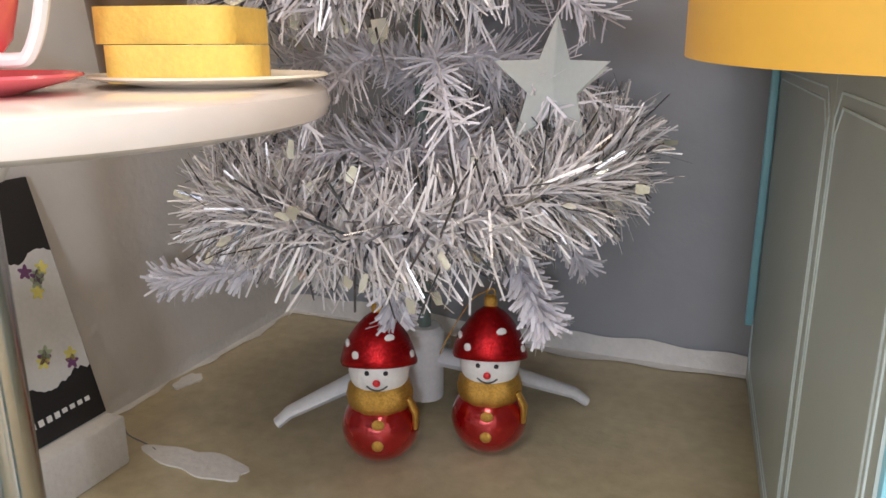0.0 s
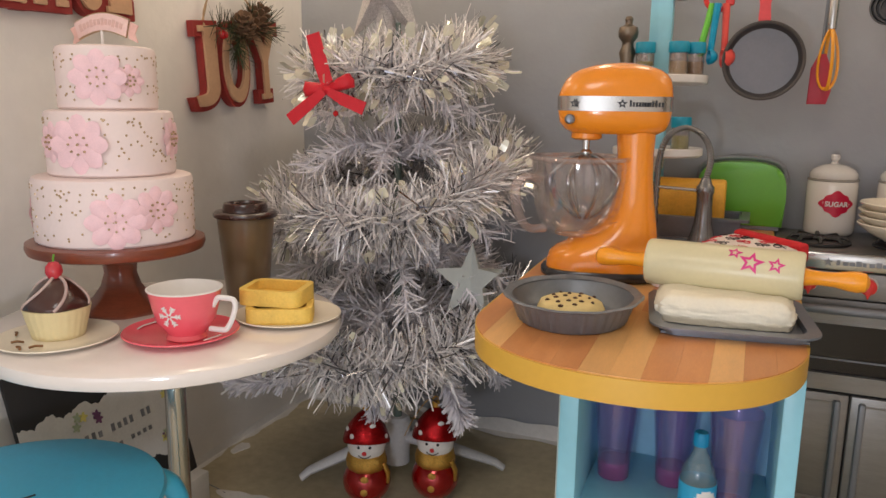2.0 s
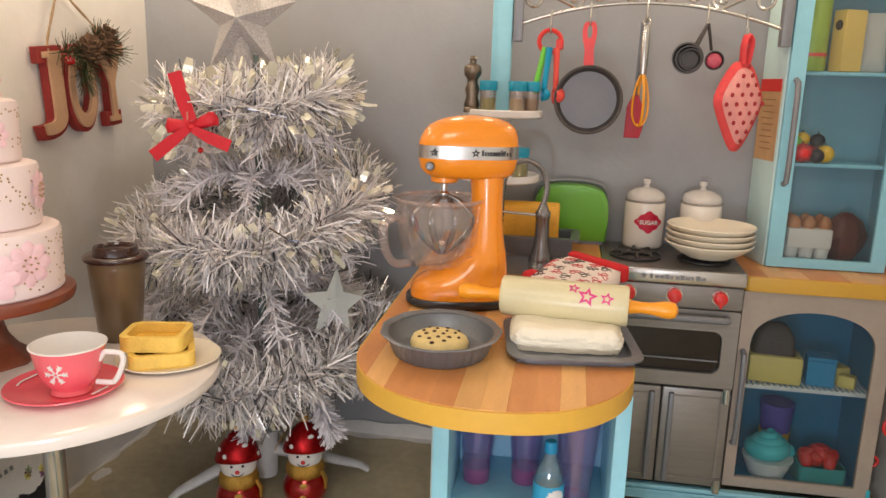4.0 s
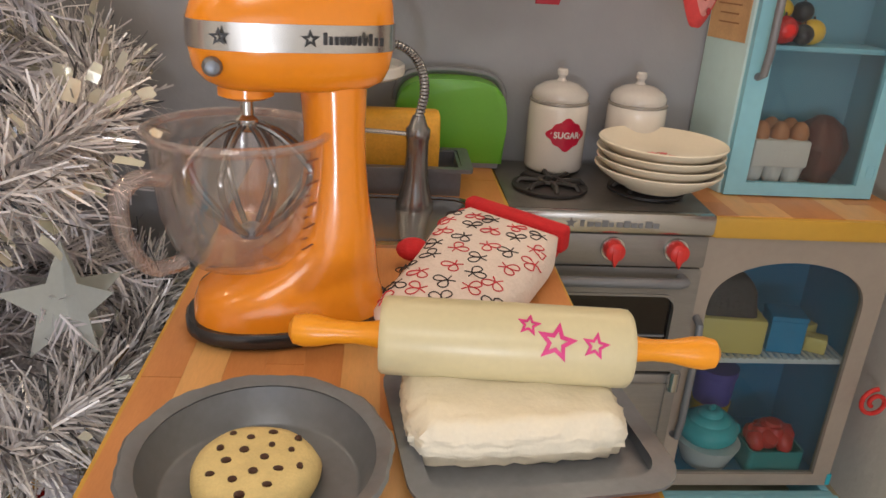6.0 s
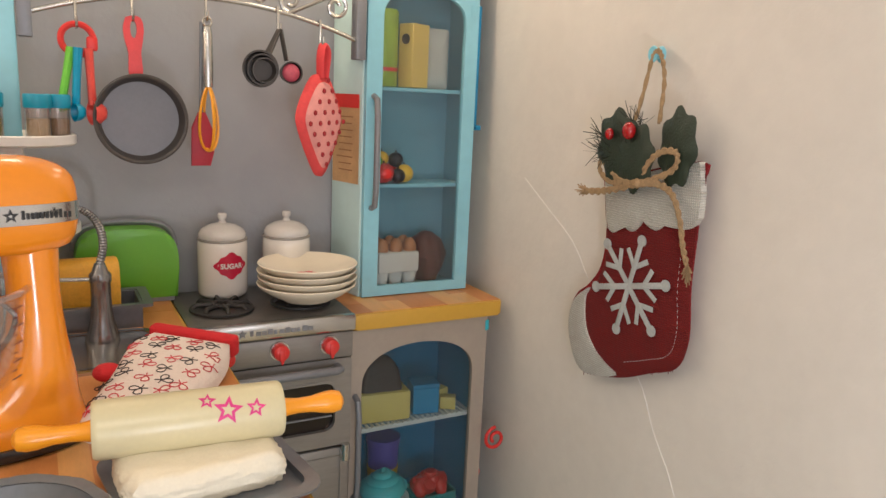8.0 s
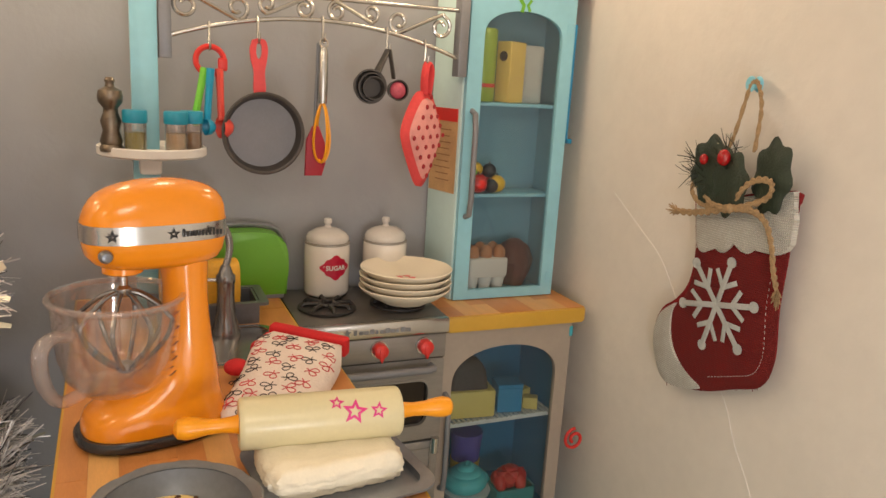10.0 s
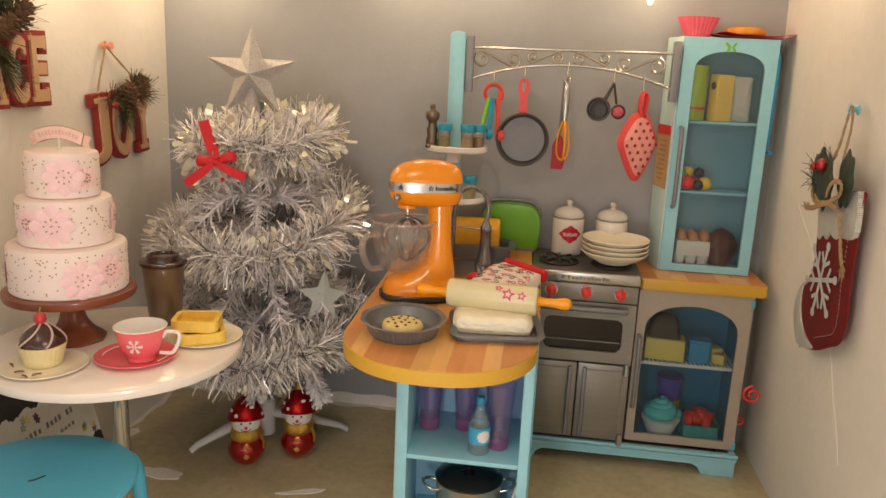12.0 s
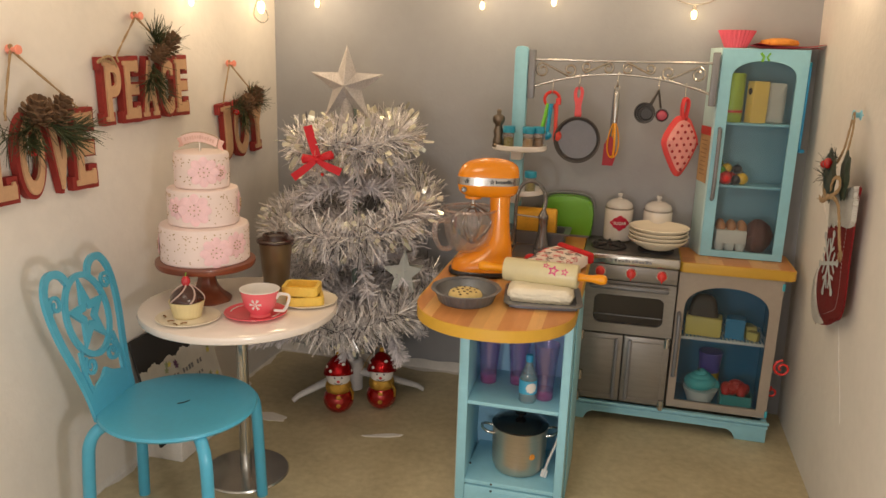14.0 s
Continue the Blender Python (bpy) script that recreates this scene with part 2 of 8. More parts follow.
# axes of things that hang on walls: x along the wall, y up, z out of the wall
ON_LEFT = Matrix(((0, 0, 1, 0), (1, 0, 0, 0), (0, 1, 0, 0), (0, 0, 0, 1)))
ON_RIGHT = Matrix(((0, 0, -1, 0), (-1, 0, 0, 0), (0, 1, 0, 0), (0, 0, 0, 1)))
UPRIGHT = Matrix(((1, 0, 0, 0), (0, 0, -1, 0), (0, 1, 0, 0), (0, 0, 0, 1)))

# ---- materials ----
M_WALL = principled("white_wall_paint", srgb(226, 220, 213), 0.75, var=0.05, scale=6, bump=0.25, bscale=120)
M_GREY = principled("grey_wall_paint", srgb(158, 159, 163), 0.7, var=0.05, scale=5, bump=0.2, bscale=140)
M_FLOOR = principled("worn_beige_floor", srgb(183, 169, 134), 0.42, var=0.2, scale=9, bump=0.15, bscale=160, colour2=srgb(205, 193, 159))
M_SKIRT = principled("brushed_white_paint", srgb(226, 222, 217), 0.7, var=0.08, scale=25, bump=0.4, bscale=200)
M_BLUE = principled("pale_blue_plastic", srgb(150, 206, 224), 0.38, var=0.06, scale=12)
M_TEAL = principled("teal_plastic", srgb(22, 132, 176), 0.4, var=0.08, scale=12)
M_STEEL = principled("silver_paint", srgb(146, 142, 138), 0.36, 0.5, var=0.1, scale=22, stretch=(1, 1, 8))
M_GREYPL = principled("grey_plastic", srgb(132, 133, 138), 0.4, 0.25, var=0.08)
M_DARK = principled("dark_grey_metal", srgb(122, 126, 134), 0.36, 0.6, var=0.12, scale=30, bump=0.05)
M_CHROME = principled("brushed_chrome", srgb(196, 194, 190), 0.22, 0.95, var=0.06, scale=50)
M_BLACK = principled("black_plastic", srgb(34, 32, 33), 0.35, var=0.15)
M_OVENGLASS = principled("dark_oven_glass", srgb(26, 20, 20), 0.12, var=0.2, scale=20)
M_RED = principled("red_plastic", srgb(214, 52, 46), 0.35, var=0.06)
M_ORANGE = principled("orange_enamel", srgb(243, 148, 18), 0.2, var=0.03, coat=0.5)
M_OCHRE = principled("ochre_edge_paint", srgb(210, 164, 58), 0.4, var=0.05, scale=18, bump=0.03)
M_PLANK = principled("printed_wood_plank", srgb(208, 138, 74), 0.38, var=0.10, scale=22, obj=0.10, stretch=(6, 1, 1), colour2=srgb(214, 148, 86))
M_PALEPLANK = principled("pale_wood_plank", srgb(226, 174, 106), 0.38, var=0.1, scale=22, obj=0.10, stretch=(6, 1, 1))
M_CREAM = principled("cream_plastic", srgb(218, 208, 168), 0.32, var=0.04)
M_CHINA = principled("cream_china", srgb(236, 226, 206), 0.22, var=0.03)
M_WHITE = principled("white_plastic", srgb(232, 228, 224), 0.35, var=0.03)
M_CLEAR = pane("clear_plastic", srgb(240, 232, 228), 0.05, 0.05, 0.6)
M_RIM = pane("thick_clear_plastic", srgb(236, 220, 214), 0.13)
M_PANE = pane("clear_door_pane", srgb(216, 226, 228), 0.025, 0.05, 0.2)
M_BLUEPANE = pane("tinted_door_pane", srgb(190, 208, 212), 0.012, 0.05, 0.2)
M_WOOD = principled("brown_stained_wood", srgb(122, 62, 38), 0.35, var=0.25, scale=30, stretch=(1, 1, 6), coat=0.3)
M_TURQ = principled("turquoise_enamel", srgb(78, 168, 200), 0.32, var=0.06, scale=14, bump=0.06, bscale=250)
M_GREEN = principled("green_plastic", srgb(112, 178, 52), 0.35, var=0.04)
M_YELLOW = principled("yellow_bread", srgb(236, 200, 92), 0.6, var=0.12, scale=60, bump=0.3, bscale=400)
M_TWINE = principled("jute_twine", srgb(168, 140, 104), 0.9, var=0.3, scale=300, bump=0.6, bscale=900)
M_TAN = principled("tan_letter_wood", srgb(196, 156, 120), 0.7, var=0.1, scale=40)
M_REDWOOD = principled("red_letter_edge", srgb(140, 42, 36), 0.7, var=0.2, scale=60)
M_NEEDLE = principled("green_pine_needles", srgb(62, 70, 40), 0.6, var=0.3, scale=90, island=0.4)
M_CONE = principled("brown_pine_cone", srgb(112, 84, 60), 0.8, var=0.3, scale=200, island=0.4)
M_BERRY = principled("red_berry", srgb(170, 18, 22), 0.2, var=0.05, coat=0.5)
M_GOLD = principled("gold_glitter", srgb(204, 160, 70), 0.3, 0.7, var=0.35, scale=700, bump=0.5, bscale=1500)

# ---- structure ----
LX, RX, BY, CEIL, FRONT, LEAN = -0.287, 0.691, 0.748, 0.85, -1.5, 0.031


def wall(name, x0, y0, z0, x1, y1, z1, mat, label):
    return structure(part(name, box(bmesh.new(), x0, y0, z0, x1, y1, z1), mat), label, "wall")


floor = structure(part("floor", box(bmesh.new(), LX - 0.03, FRONT - 0.03, -0.03, RX + 0.03, BY + 0.03, 0), M_FLOOR), "worn beige painted floor with stains", "floor")
wall("wall_north", LX - 0.03, BY, 0, RX + 0.03, BY + 0.03, CEIL, M_GREY, "grey painted back wall")
wall("wall_west", LX - 0.03, FRONT, 0, LX, BY, CEIL, M_WALL, "white painted side wall with the hanging signs")
bm = box(bmesh.new(), RX, FRONT, 0, RX + 0.06, BY, CEIL)
for v in bm.verts:
    if v.co.x < RX + 0.01:
        v.co.x -= LEAN * v.co.z
structure(part("wall_east", bm, M_WALL), "white painted side wall with the stocking", "wall")
# unseen: this wall and the ceiling only close the place for bounced light
wall("wall_south", LX - 0.03, FRONT - 0.03, 0, RX + 0.03, FRONT, CEIL, M_WALL, "unseen plain white wall added behind the camera")
structure(part("ceiling", box(bmesh.new(), LX - 0.03, FRONT - 0.03, CEIL, RX + 0.03, BY + 0.03, CEIL + 0.03), M_WALL), "unseen plain white ceiling added overhead", "ceiling")

# brushed white band along the foot of the grey wall, with an uneven lower edge on the floor
bm = bmesh.new()
n = 60
for k in range(n):
    xa, xb = LX + (0.185 - LX) * k / n, LX + (0.185 - LX) * (k + 1) / n
    ha, hb = (0.019 + 0.002 * sin(x * 21) + 0.0015 * sin(x * 90) for x in (xa, xb))
    oa, ob_ = (0.006 + 0.010 * max(0, sin(x * 14 + 1)) * (0.6 + 0.4 * sin(x * 70)) for x in (xa, xb))
    a = [bm.verts.new(p) for p in ((xa, BY - 0.003, ha), (xb, BY - 0.003, hb), (xb, BY - 0.003, 0.0015), (xa, BY - 0.003, 0.0015), (xb, BY - 0.003 - ob_, 0.0008), (xa, BY - 0.003 - oa, 0.0008))]
    bm.faces.new(a[:4])
    bm.faces.new((a[3], a[2], a[4], a[5]))
bmesh.ops.remove_doubles(bm, verts=bm.verts, dist=1e-5)
structure(part("baseboard_1", bm, M_SKIRT), "rough brushed white paint band along the wall foot", "baseboard")

# the white wall paint runs out over the floor along the side wall
bm = bmesh.new()
for k in range(90):
    ya, yb = -0.20 + 0.945 * k / 90, -0.20 + 0.945 * (k + 1) / 90
    oa, ob_ = (0.007 + 0.003 * sin(y * 31) + 0.0022 * sin(y * 83 + 2) + 0.0013 * sin(y * 190) for y in (ya, yb))
    a = [bm.verts.new(p) for p in ((LX + 0.0005, ya, 0.012), (LX + 0.0005, yb, 0.012), (LX + 0.001, yb, 0.0012), (LX + 0.001, ya, 0.0012), (LX + ob_, yb, 0.0007), (LX + oa, ya, 0.0007))]
    bm.faces.new(a[:4])
    bm.faces.new((a[3], a[2], a[4], a[5]))
bmesh.ops.remove_doubles(bm, verts=bm.verts, dist=1e-5)
structure(part("baseboard_2", bm, M_SKIRT), "white wall paint lapping unevenly onto the floor", "baseboard")


def blob(cx, cy, rx, ry, turn, seed, z=0.0012):
    """A thin splash of paint with an uneven rim."""
    r = random.Random(seed)
    ph = [r.uniform(0, 6.28) for _ in range(4)]
    pts = []
    for k in range(40):
        a = 2 * pi * k / 40
        q = 1 + 0.18 * sin(2 * a + ph[0]) + 0.12 * sin(3 * a + ph[1]) + 0.07 * sin(7 * a + ph[2])
        x, y = q * rx * cos(a), q * ry * sin(a)
        pts.append((cx + x * cos(turn) - y * sin(turn), cy + x * sin(turn) + y * cos(turn)))
    return prism(bmesh.new(), pts, -0.002, z)


for i, (cx, cy, rx, ry, tn) in enumerate(((0.040, 0.455, 0.034, 0.005, 0.30), (-0.178, 0.460, 0.038, 0.015, -0.10), (-0.272, 0.563, 0.009, 0.014, 0.2))):
    structure(part("paint_patch", blob(cx, cy, rx, ry, tn, 20 + i), M_SKIRT), "dried splash of white paint on the floor", "paint patch")


# ---- worktops ----
def island_front(x):
    u = min(0.999, abs((x - 0.2385) / 0.1065))
    return 0.234 + 0.10 * (1 - (1 - u ** 2.2) ** (1 / 2.2))


def rise(y):
    """The worktop stands a little higher at the wall than at its front."""
    return 0.037 * (y - 0.25)


def lift(bm, above=0.2):
    for v in bm.verts:
        if v.co.z > above:
            v.co.z += rise(v.co.y)
    return bm


def planks(parent, x0, x1, count, y0, y1, z, rising, pale):
    """Strips of printed wood laid side by side on a worktop; y0 may follow the rounded front."""
    r = random.Random(3)
    w = (x1 - x0) / count
    for k in range(count):
        xa, xb = x0 + k * w + 0.00004, x0 + (k + 1) * w - 0.00004
        cuts = sorted(r.uniform(0.15, 0.85) for _ in range(1 + k % 2))
        lo = [y0(xa + (xb - xa) * i / 5) if callable(y0) else y0 for i in range(6)]
        marks = [0.0] + cuts + [1.0]
        for a, b in zip(marks, marks[1:]):
            base = max(lo)
            ya = [(q + 0.0025 if a == 0 else base + (y1 - base) * a + 0.0002) for q in lo]
            yb = base + (y1 - base) * b - 0.0002
            outline = [(xa + (xb - xa) * i / 5, ya[i]) for i in range(6)] + [(xb, yb), (xa, yb)]
            bm = prism(bmesh.new(), outline, z, z + 0.0006)
            if rising:
                lift(bm)
            part("plank", bm, M_PALEPLANK if r.random() < pale else M_PLANK, parent)


top = thing("island_worktop", (0, 0, 0), "wood-print island worktop with a rounded front and ochre edge", "worktop")
xs = [0.132 + 0.213 * (0.5 - 0.5 * cos(pi * k / 40)) for k in range(41)]
outline = [(x, island_front(x)) for x in xs] + [(0.345, 0.595), (0.3295, 0.612), (0.3295, 0.745), (0.132, 0.745)]
part("slab", lift(prism(bmesh.new(), outline, 0.272, 0.287, bev=0.0015)), M_OCHRE, top, "ochre painted slab edge")
planks(top, 0.134, 0.343, 12, island_front, 0.594, 0.287, True, 0.17)
planks(top, 0.134, 0.328, 5, 0.596, 0.738, 0.287, True, 0.2)

wt = thing("side_worktop", (0, 0, 0), "wood-print worktop beside the stove with a rounded ochre edge", "worktop")
part("slab", prism(bmesh.new(), rounded(0.488, 0.630, 0.665, 0.745, 0.006), 0.2795, 0.2955, bev=0.002), M_OCHRE, wt, "ochre painted slab edge")
planks(wt, 0.4905, 0.6625, 8, 0.6325, 0.744, 0.2955, False, 0.3)

# ---- island under the worktop ----
isl = thing("kitchen_island", (0, 0, 0), "pale blue open island shelf unit under the wooden worktop", "kitchen island")
IF, IB, IT = 0.312, 0.468, 0.272


def slant(bm, y0=IF):
    """Turns the outer side of the island a little outwards towards the wall."""
    for v in bm.verts:
        v.co.x -= 0.052 * max(0.0, v.co.y - y0)
    return bm


side = part("side_panel", lift(slant(box(bmesh.new(), 0.195, IF, 0, 0.208, IB, IT, 0.001))), M_BLUE, isl)
part("side_panel", lift(box(bmesh.new(), 0.3325, IF, 0, 0.344, IB, IT, 0.001)), M_BLUE, isl)
part("edge_sheet", lift(box(bmesh.new(), 0.3445, IF + 0.035, 0.006, 0.3462, IB, IT, 0.0005)), M_BLUE, isl, "thin pale blue side sheet")
part("back_panel", lift(box(bmesh.new(), 0.2, 0.432, 0.022, 0.3325, 0.438, IT)), principled("sky_blue_back", srgb(150, 196, 222), 0.45, var=0.05), isl, "sky blue back panel")
part("shelf", box(bmesh.new(), 0.205, IF + 0.0015, 0.1475, 0.3325, 0.432, 0.1530, 0.0008), M_BLUE, isl)
part("shelf", box(bmesh.new(), 0.205, IF + 0.0015, 0.0270, 0.3325, 0.432, 0.0335, 0.0008), M_BLUE, isl)
drawer = part("drawer_front", box(bmesh.new(), 0.2085, IF - 0.001, 0.0, 0.332, IF + 0.006, 0.0258, 0.0012), M_BLUE, isl)
for x, y, z in ((0.246, IF + 0.0012, 0.0305), (0.2465, IF - 0.0012, 0.0215), (0.2125, IF + 0.016, 0.0505), (0.246, IF - 0.0012, 0.0085)):
    part("screw", lathe(bmesh.new(), [(0, 0), (0.0018, 0), (0.0015, 0.0006), (0, 0.0008)], 10, m=Matrix.Translation((x, y, z)) @ UPRIGHT), M_BLACK, isl, "tiny dark screw head")
part("panel_line", framed(bmesh.new(), rounded(0.224, 0.003, 0.318, 0.0195, 0.007), rounded(0.2255, 0.0045, 0.3165, 0.018, 0.006), 0.0, 0.0008, Matrix.Translation((0, IF - 0.001, 0)) @ UPRIGHT), M_BLUE, drawer)


def side_frame(y0, y1, parent):
    """Two fine routed lines round a side panel, with cut corners."""
    for d in (0.0, 0.006):
        c = 0.012
        ring = [(y0 + d + c, 0.014 + d), (y1 - d - c, 0.014 + d), (y1 - d, 0.014 + d + c), (y1 - d, 0.258 - d - c), (y1 - d - c, 0.258 - d), (y0 + d + c, 0.258 - d), (y0 + d, 0.258 - d - c), (y0 + d, 0.014 + d + c)]
        bm = ribbon(bmesh.new(), ring, 0.0011, 0.1932, 0.1940, ON_LEFT, closed=True)
        part("groove", slant(bm), principled("pale_groove", srgb(214, 228, 230), 0.5), parent, "pale routed line")


# grey green sheet puts the dimness of oblique light onto the blue side
M_SIDE_SHADE = principled("shaded_side_grey", srgb(176, 186, 182), 0.45, var=0.06, scale=12)
part("shade_sheet", lift(slant(box(bmesh.new(), 0.1938, IF + 0.003, 0.001, 0.1949, IB, IT))), M_SIDE_SHADE, side, "grey green sheet laid over the blue side as shade")
side_frame(IF + 0.012, IB - 0.006, side)
sc = thing("sink_cabinet", (0, 0, 0), "pale blue cabinet below the sink against the wall", "cabinet")
body = part("body", lift(slant(box(bmesh.new(), 0.195, IB + 0.001, 0.0, 0.3295, 0.745, IT, 0.001))), M_BLUE, sc)
part("shade_sheet", lift(slant(box(bmesh.new(), 0.1938, IB + 0.001, 0.001, 0.1949, 0.745, IT))), M_SIDE_SHADE, body, "grey green sheet laid over the blue side as shade")
side_frame(IB + 0.010, 0.735, body)
part("corner_strip", lift(box(bmesh.new(), 0.1655, 0.722, 0.055, 0.1712, 0.742, IT, 0.001)), M_BLUE, sc)

# ---- stove ----
st = thing("toy_stove", (0, 0, 0), "silver toy stove with oven window and red knobs", "stove")
FY = 0.627
HOB = 0.3008
# black casing colour stands for the shade in gaps between panel and doors
part("body", box(bmesh.new(), 0.3305, FY + 0.004, 0.038, 0.4865, 0.739, 0.2955, 0.001), M_BLACK, st, "inner casing, black for the shade in the gaps")
part("hob", lift(box(bmesh.new(), 0.331, 0.624, HOB - 0.0045, 0.4865, 0.739, HOB, 0.0015, m=Matrix.Translation((0, 0, -rise(0.624))))), principled("dark_hob", srgb(118, 114, 110), 0.35, 0.5, var=0.15), st, "dark hob plate")
part("front_trim", box(bmesh.new(), 0.3305, 0.617, 0.285, 0.4868, 0.626, 0.3015, 0.0025), M_CHROME, st, "bright metal front edge")
for k in range(11):
    x = 0.383 + 0.0055 * k
    part("letter_bar", box(bmesh.new(), x, 0.6162, 0.2905, x + (0.0045 if k % 4 else 0.003), 0.6172, 0.2905 + (0.0035 if k % 3 else 0.005)), M_GREYPL, st, "raised plain bar")
part("star_emblem", prism(bmesh.new(), star(0.376, 0.2930, 0.0045), 0, 0.0008, Matrix.Translation((0, 0.617, 0)) @ UPRIGHT), M_GREYPL, st, "raised star")
part("control_panel", box(bmesh.new(), 0.332, 0.621, 0.2572, 0.4855, FY + 0.004, 0.2836, 0.002), M_STEEL, st)
for x in (0.361, 0.411, 0.460):
    at_ = Matrix.Translation((x, 0.621, 0.2725)) @ UPRIGHT
    knob = part("knob_base", lathe(bmesh.new(), [(0, 0), (0.0092, 0), (0.0092, 0.003), (0, 0.003)], 20, m=at_), M_CHROME, st, "small chrome knob ring")
    bm = lathe(bmesh.new(), [(0, 0.003), (0.0078, 0.003), (0.0073, 0.0105), (0.005, 0.012), (0, 0.012)], 18, m=at_)
    prism(bm, [(-0.0028, 0.004), (0.0028, 0.004), (0.0032, -0.004), (0.0, -0.0115), (-0.0032, -0.004)], 0.006, 0.013, at_, bev=0.0008)
    part("grip", bm, M_RED, knob, "red knob grip with a pointer")
od = part("oven_door", framed(bmesh.new(), rounded(0.333, 0.164, 0.4855, 0.2555, 0.003), rounded(0.3545, 0.181, 0.4685, 0.2315, 0.011), 0.0, 0.006, Matrix.Translation((0, FY + 0.003, 0)) @ UPRIGHT), M_STEEL, st)
part("window_rim", framed(bmesh.new(), rounded(0.3525, 0.179, 0.4705, 0.2335, 0.012), rounded(0.3545, 0.181, 0.4685, 0.2315, 0.011), 0.0, 0.0012, Matrix.Translation((0, FY - 0.003, 0)) @ UPRIGHT), M_STEEL, od, "raised edge round the window")
part("window", box(bmesh.new(), 0.3525, FY + 0.0012, 0.179, 0.4705, FY + 0.003, 0.2335), M_OVENGLASS, od, "dark oven window")
part("rack_bar", box(bmesh.new(), 0.3565, FY - 0.0005, 0.1945, 0.4665, FY + 0.0012, 0.1960), M_GREYPL, od)
bm = tube(bmesh.new(), [(0.349, FY - 0.002, 0.2475), (0.349, FY - 0.012, 0.2475), (0.353, FY - 0.014, 0.2475), (0.466, FY - 0.014, 0.2475), (0.470, FY - 0.012, 0.2475), (0.470, FY - 0.002, 0.2475)], 0.0042, 10)
part("handle", bm, M_GREYPL, od, "long grey bar handle")
for x0, x1, hx in ((0.334, 0.408, 0.398), (0.4095, 0.4845, 0.4195)):
    d = part("lower_door", box(bmesh.new(), x0, FY - 0.003, 0.041, x1, FY + 0.004, 0.161, 0.002), M_STEEL, st)
    part("inset_panel", framed(bmesh.new(), rounded(x0 + 0.008, 0.049, x1 - 0.008, 0.153, 0.002, 2), rounded(x0 + 0.010, 0.051, x1 - 0.010, 0.151, 0.002, 2), 0, 0.0012, Matrix.Translation((0, FY - 0.003, 0)) @ UPRIGHT), M_STEEL, d)
    part("handle", box(bmesh.new(), hx - 0.003, FY - 0.010, 0.046, hx + 0.003, FY - 0.003, 0.156, 0.002), M_GREYPL, d, "upright grey strip handle")
for x, z in ((0.338, 0.158), (0.479, 0.158), (0.338, 0.046), (0.479, 0.046), (0.340, 0.085)):
    part("hinge", lathe(box(bmesh.new(), x - 0.005, FY - 0.007, z - 0.008, x + 0.005, FY, z + 0.001, 0.001), [(0, z - 0.0095), (0.0046, z - 0.0095), (0.0046, z + 0.0075), (0, z + 0.0075)], 12, x, FY - 0.006), M_CHROME, st, "small chrome hinge")
for bx, by in ((0.37, 0.672), (0.448, 0.672)):
    cast = principled("cast_burner", srgb(62, 60, 60), 0.5, 0.3)
    burner = part("burner", lathe(bmesh.new(), [(0, 0.3027), (0.030, 0.3027), (0.030, 0.3047), (0.027, 0.3057), (0, 0.3057)], 32, bx, by), cast, st, "dark round burner grate")
    for k in range(8):
        a = 2 * pi * k / 8
        bm = tube(bmesh.new(), [(bx + 0.006 * cos(a), by + 0.006 * sin(a), 0.3077), (bx + 0.024 * cos(a), by + 0.024 * sin(a), 0.3087), (bx + 0.027 * cos(a), by + 0.027 * sin(a), 0.3052)], 0.0022, 6)
        part("grate_arm", bm, cast, burner)
    bm = tube(bmesh.new(), [(bx + 0.009 * cos(2 * pi * k / 16), by + 0.009 * sin(2 * pi * k / 16), 0.3077) for k in range(16)], 0.002, 6, closed=True)
    part("grate_ring", bm, cast, burner)

pl = thing("plinth", (0, 0, 0), "pale blue kitchen plinth with bracket feet on the floor", "plinth")
foot = [(0.331, 0.0), (0.352, 0.0), (0.357, 0.012), (0.366, 0.0175), (0.590, 0.0175), (0.599, 0.012), (0.604, 0.0), (0.652, 0.0), (0.652, 0.036), (0.331, 0.036)]
part("front_board", prism(bmesh.new(), foot, 0, 0.008, Matrix.Translation((0, FY + 0.006, 0)) @ UPRIGHT, bev=0.0008), M_BLUE, pl)
part("moulding", box(bmesh.new(), 0.331, FY - 0.005, 0.0262, 0.653, FY - 0.0022, 0.0305, 0.0008), M_BLUE, pl)
part("moulding", box(bmesh.new(), 0.331, FY - 0.0065, 0.0325, 0.654, FY - 0.0022, 0.0375, 0.001), M_BLUE, pl)
part("side_board", box(bmesh.new(), 0.644, FY + 0.0065, 0, 0.652, 0.739, 0.036, 0.0008), M_BLUE, pl)

# ---- glazed cabinets ----


def arch(x0, z0, x1, z1, rise, n=20):
    """An upright opening with an arched top, from its lower left corner round."""
    pts = [(x0 + (x1 - x0) * k / 6, z0) for k in range(7)] + [(x1, z0 + (z1 - z0) * k / 6) for k in range(1, 6)]
    for k in range(n + 1):
        a = pi * k / n
        pts.append(((x0 + x1) / 2 + (x1 - x0) / 2 * cos(a), z1 + rise * sin(a) ** 0.8))
    return pts + [(x0, z1 - (z1 - z0) * k / 6) for k in range(1, 6)]


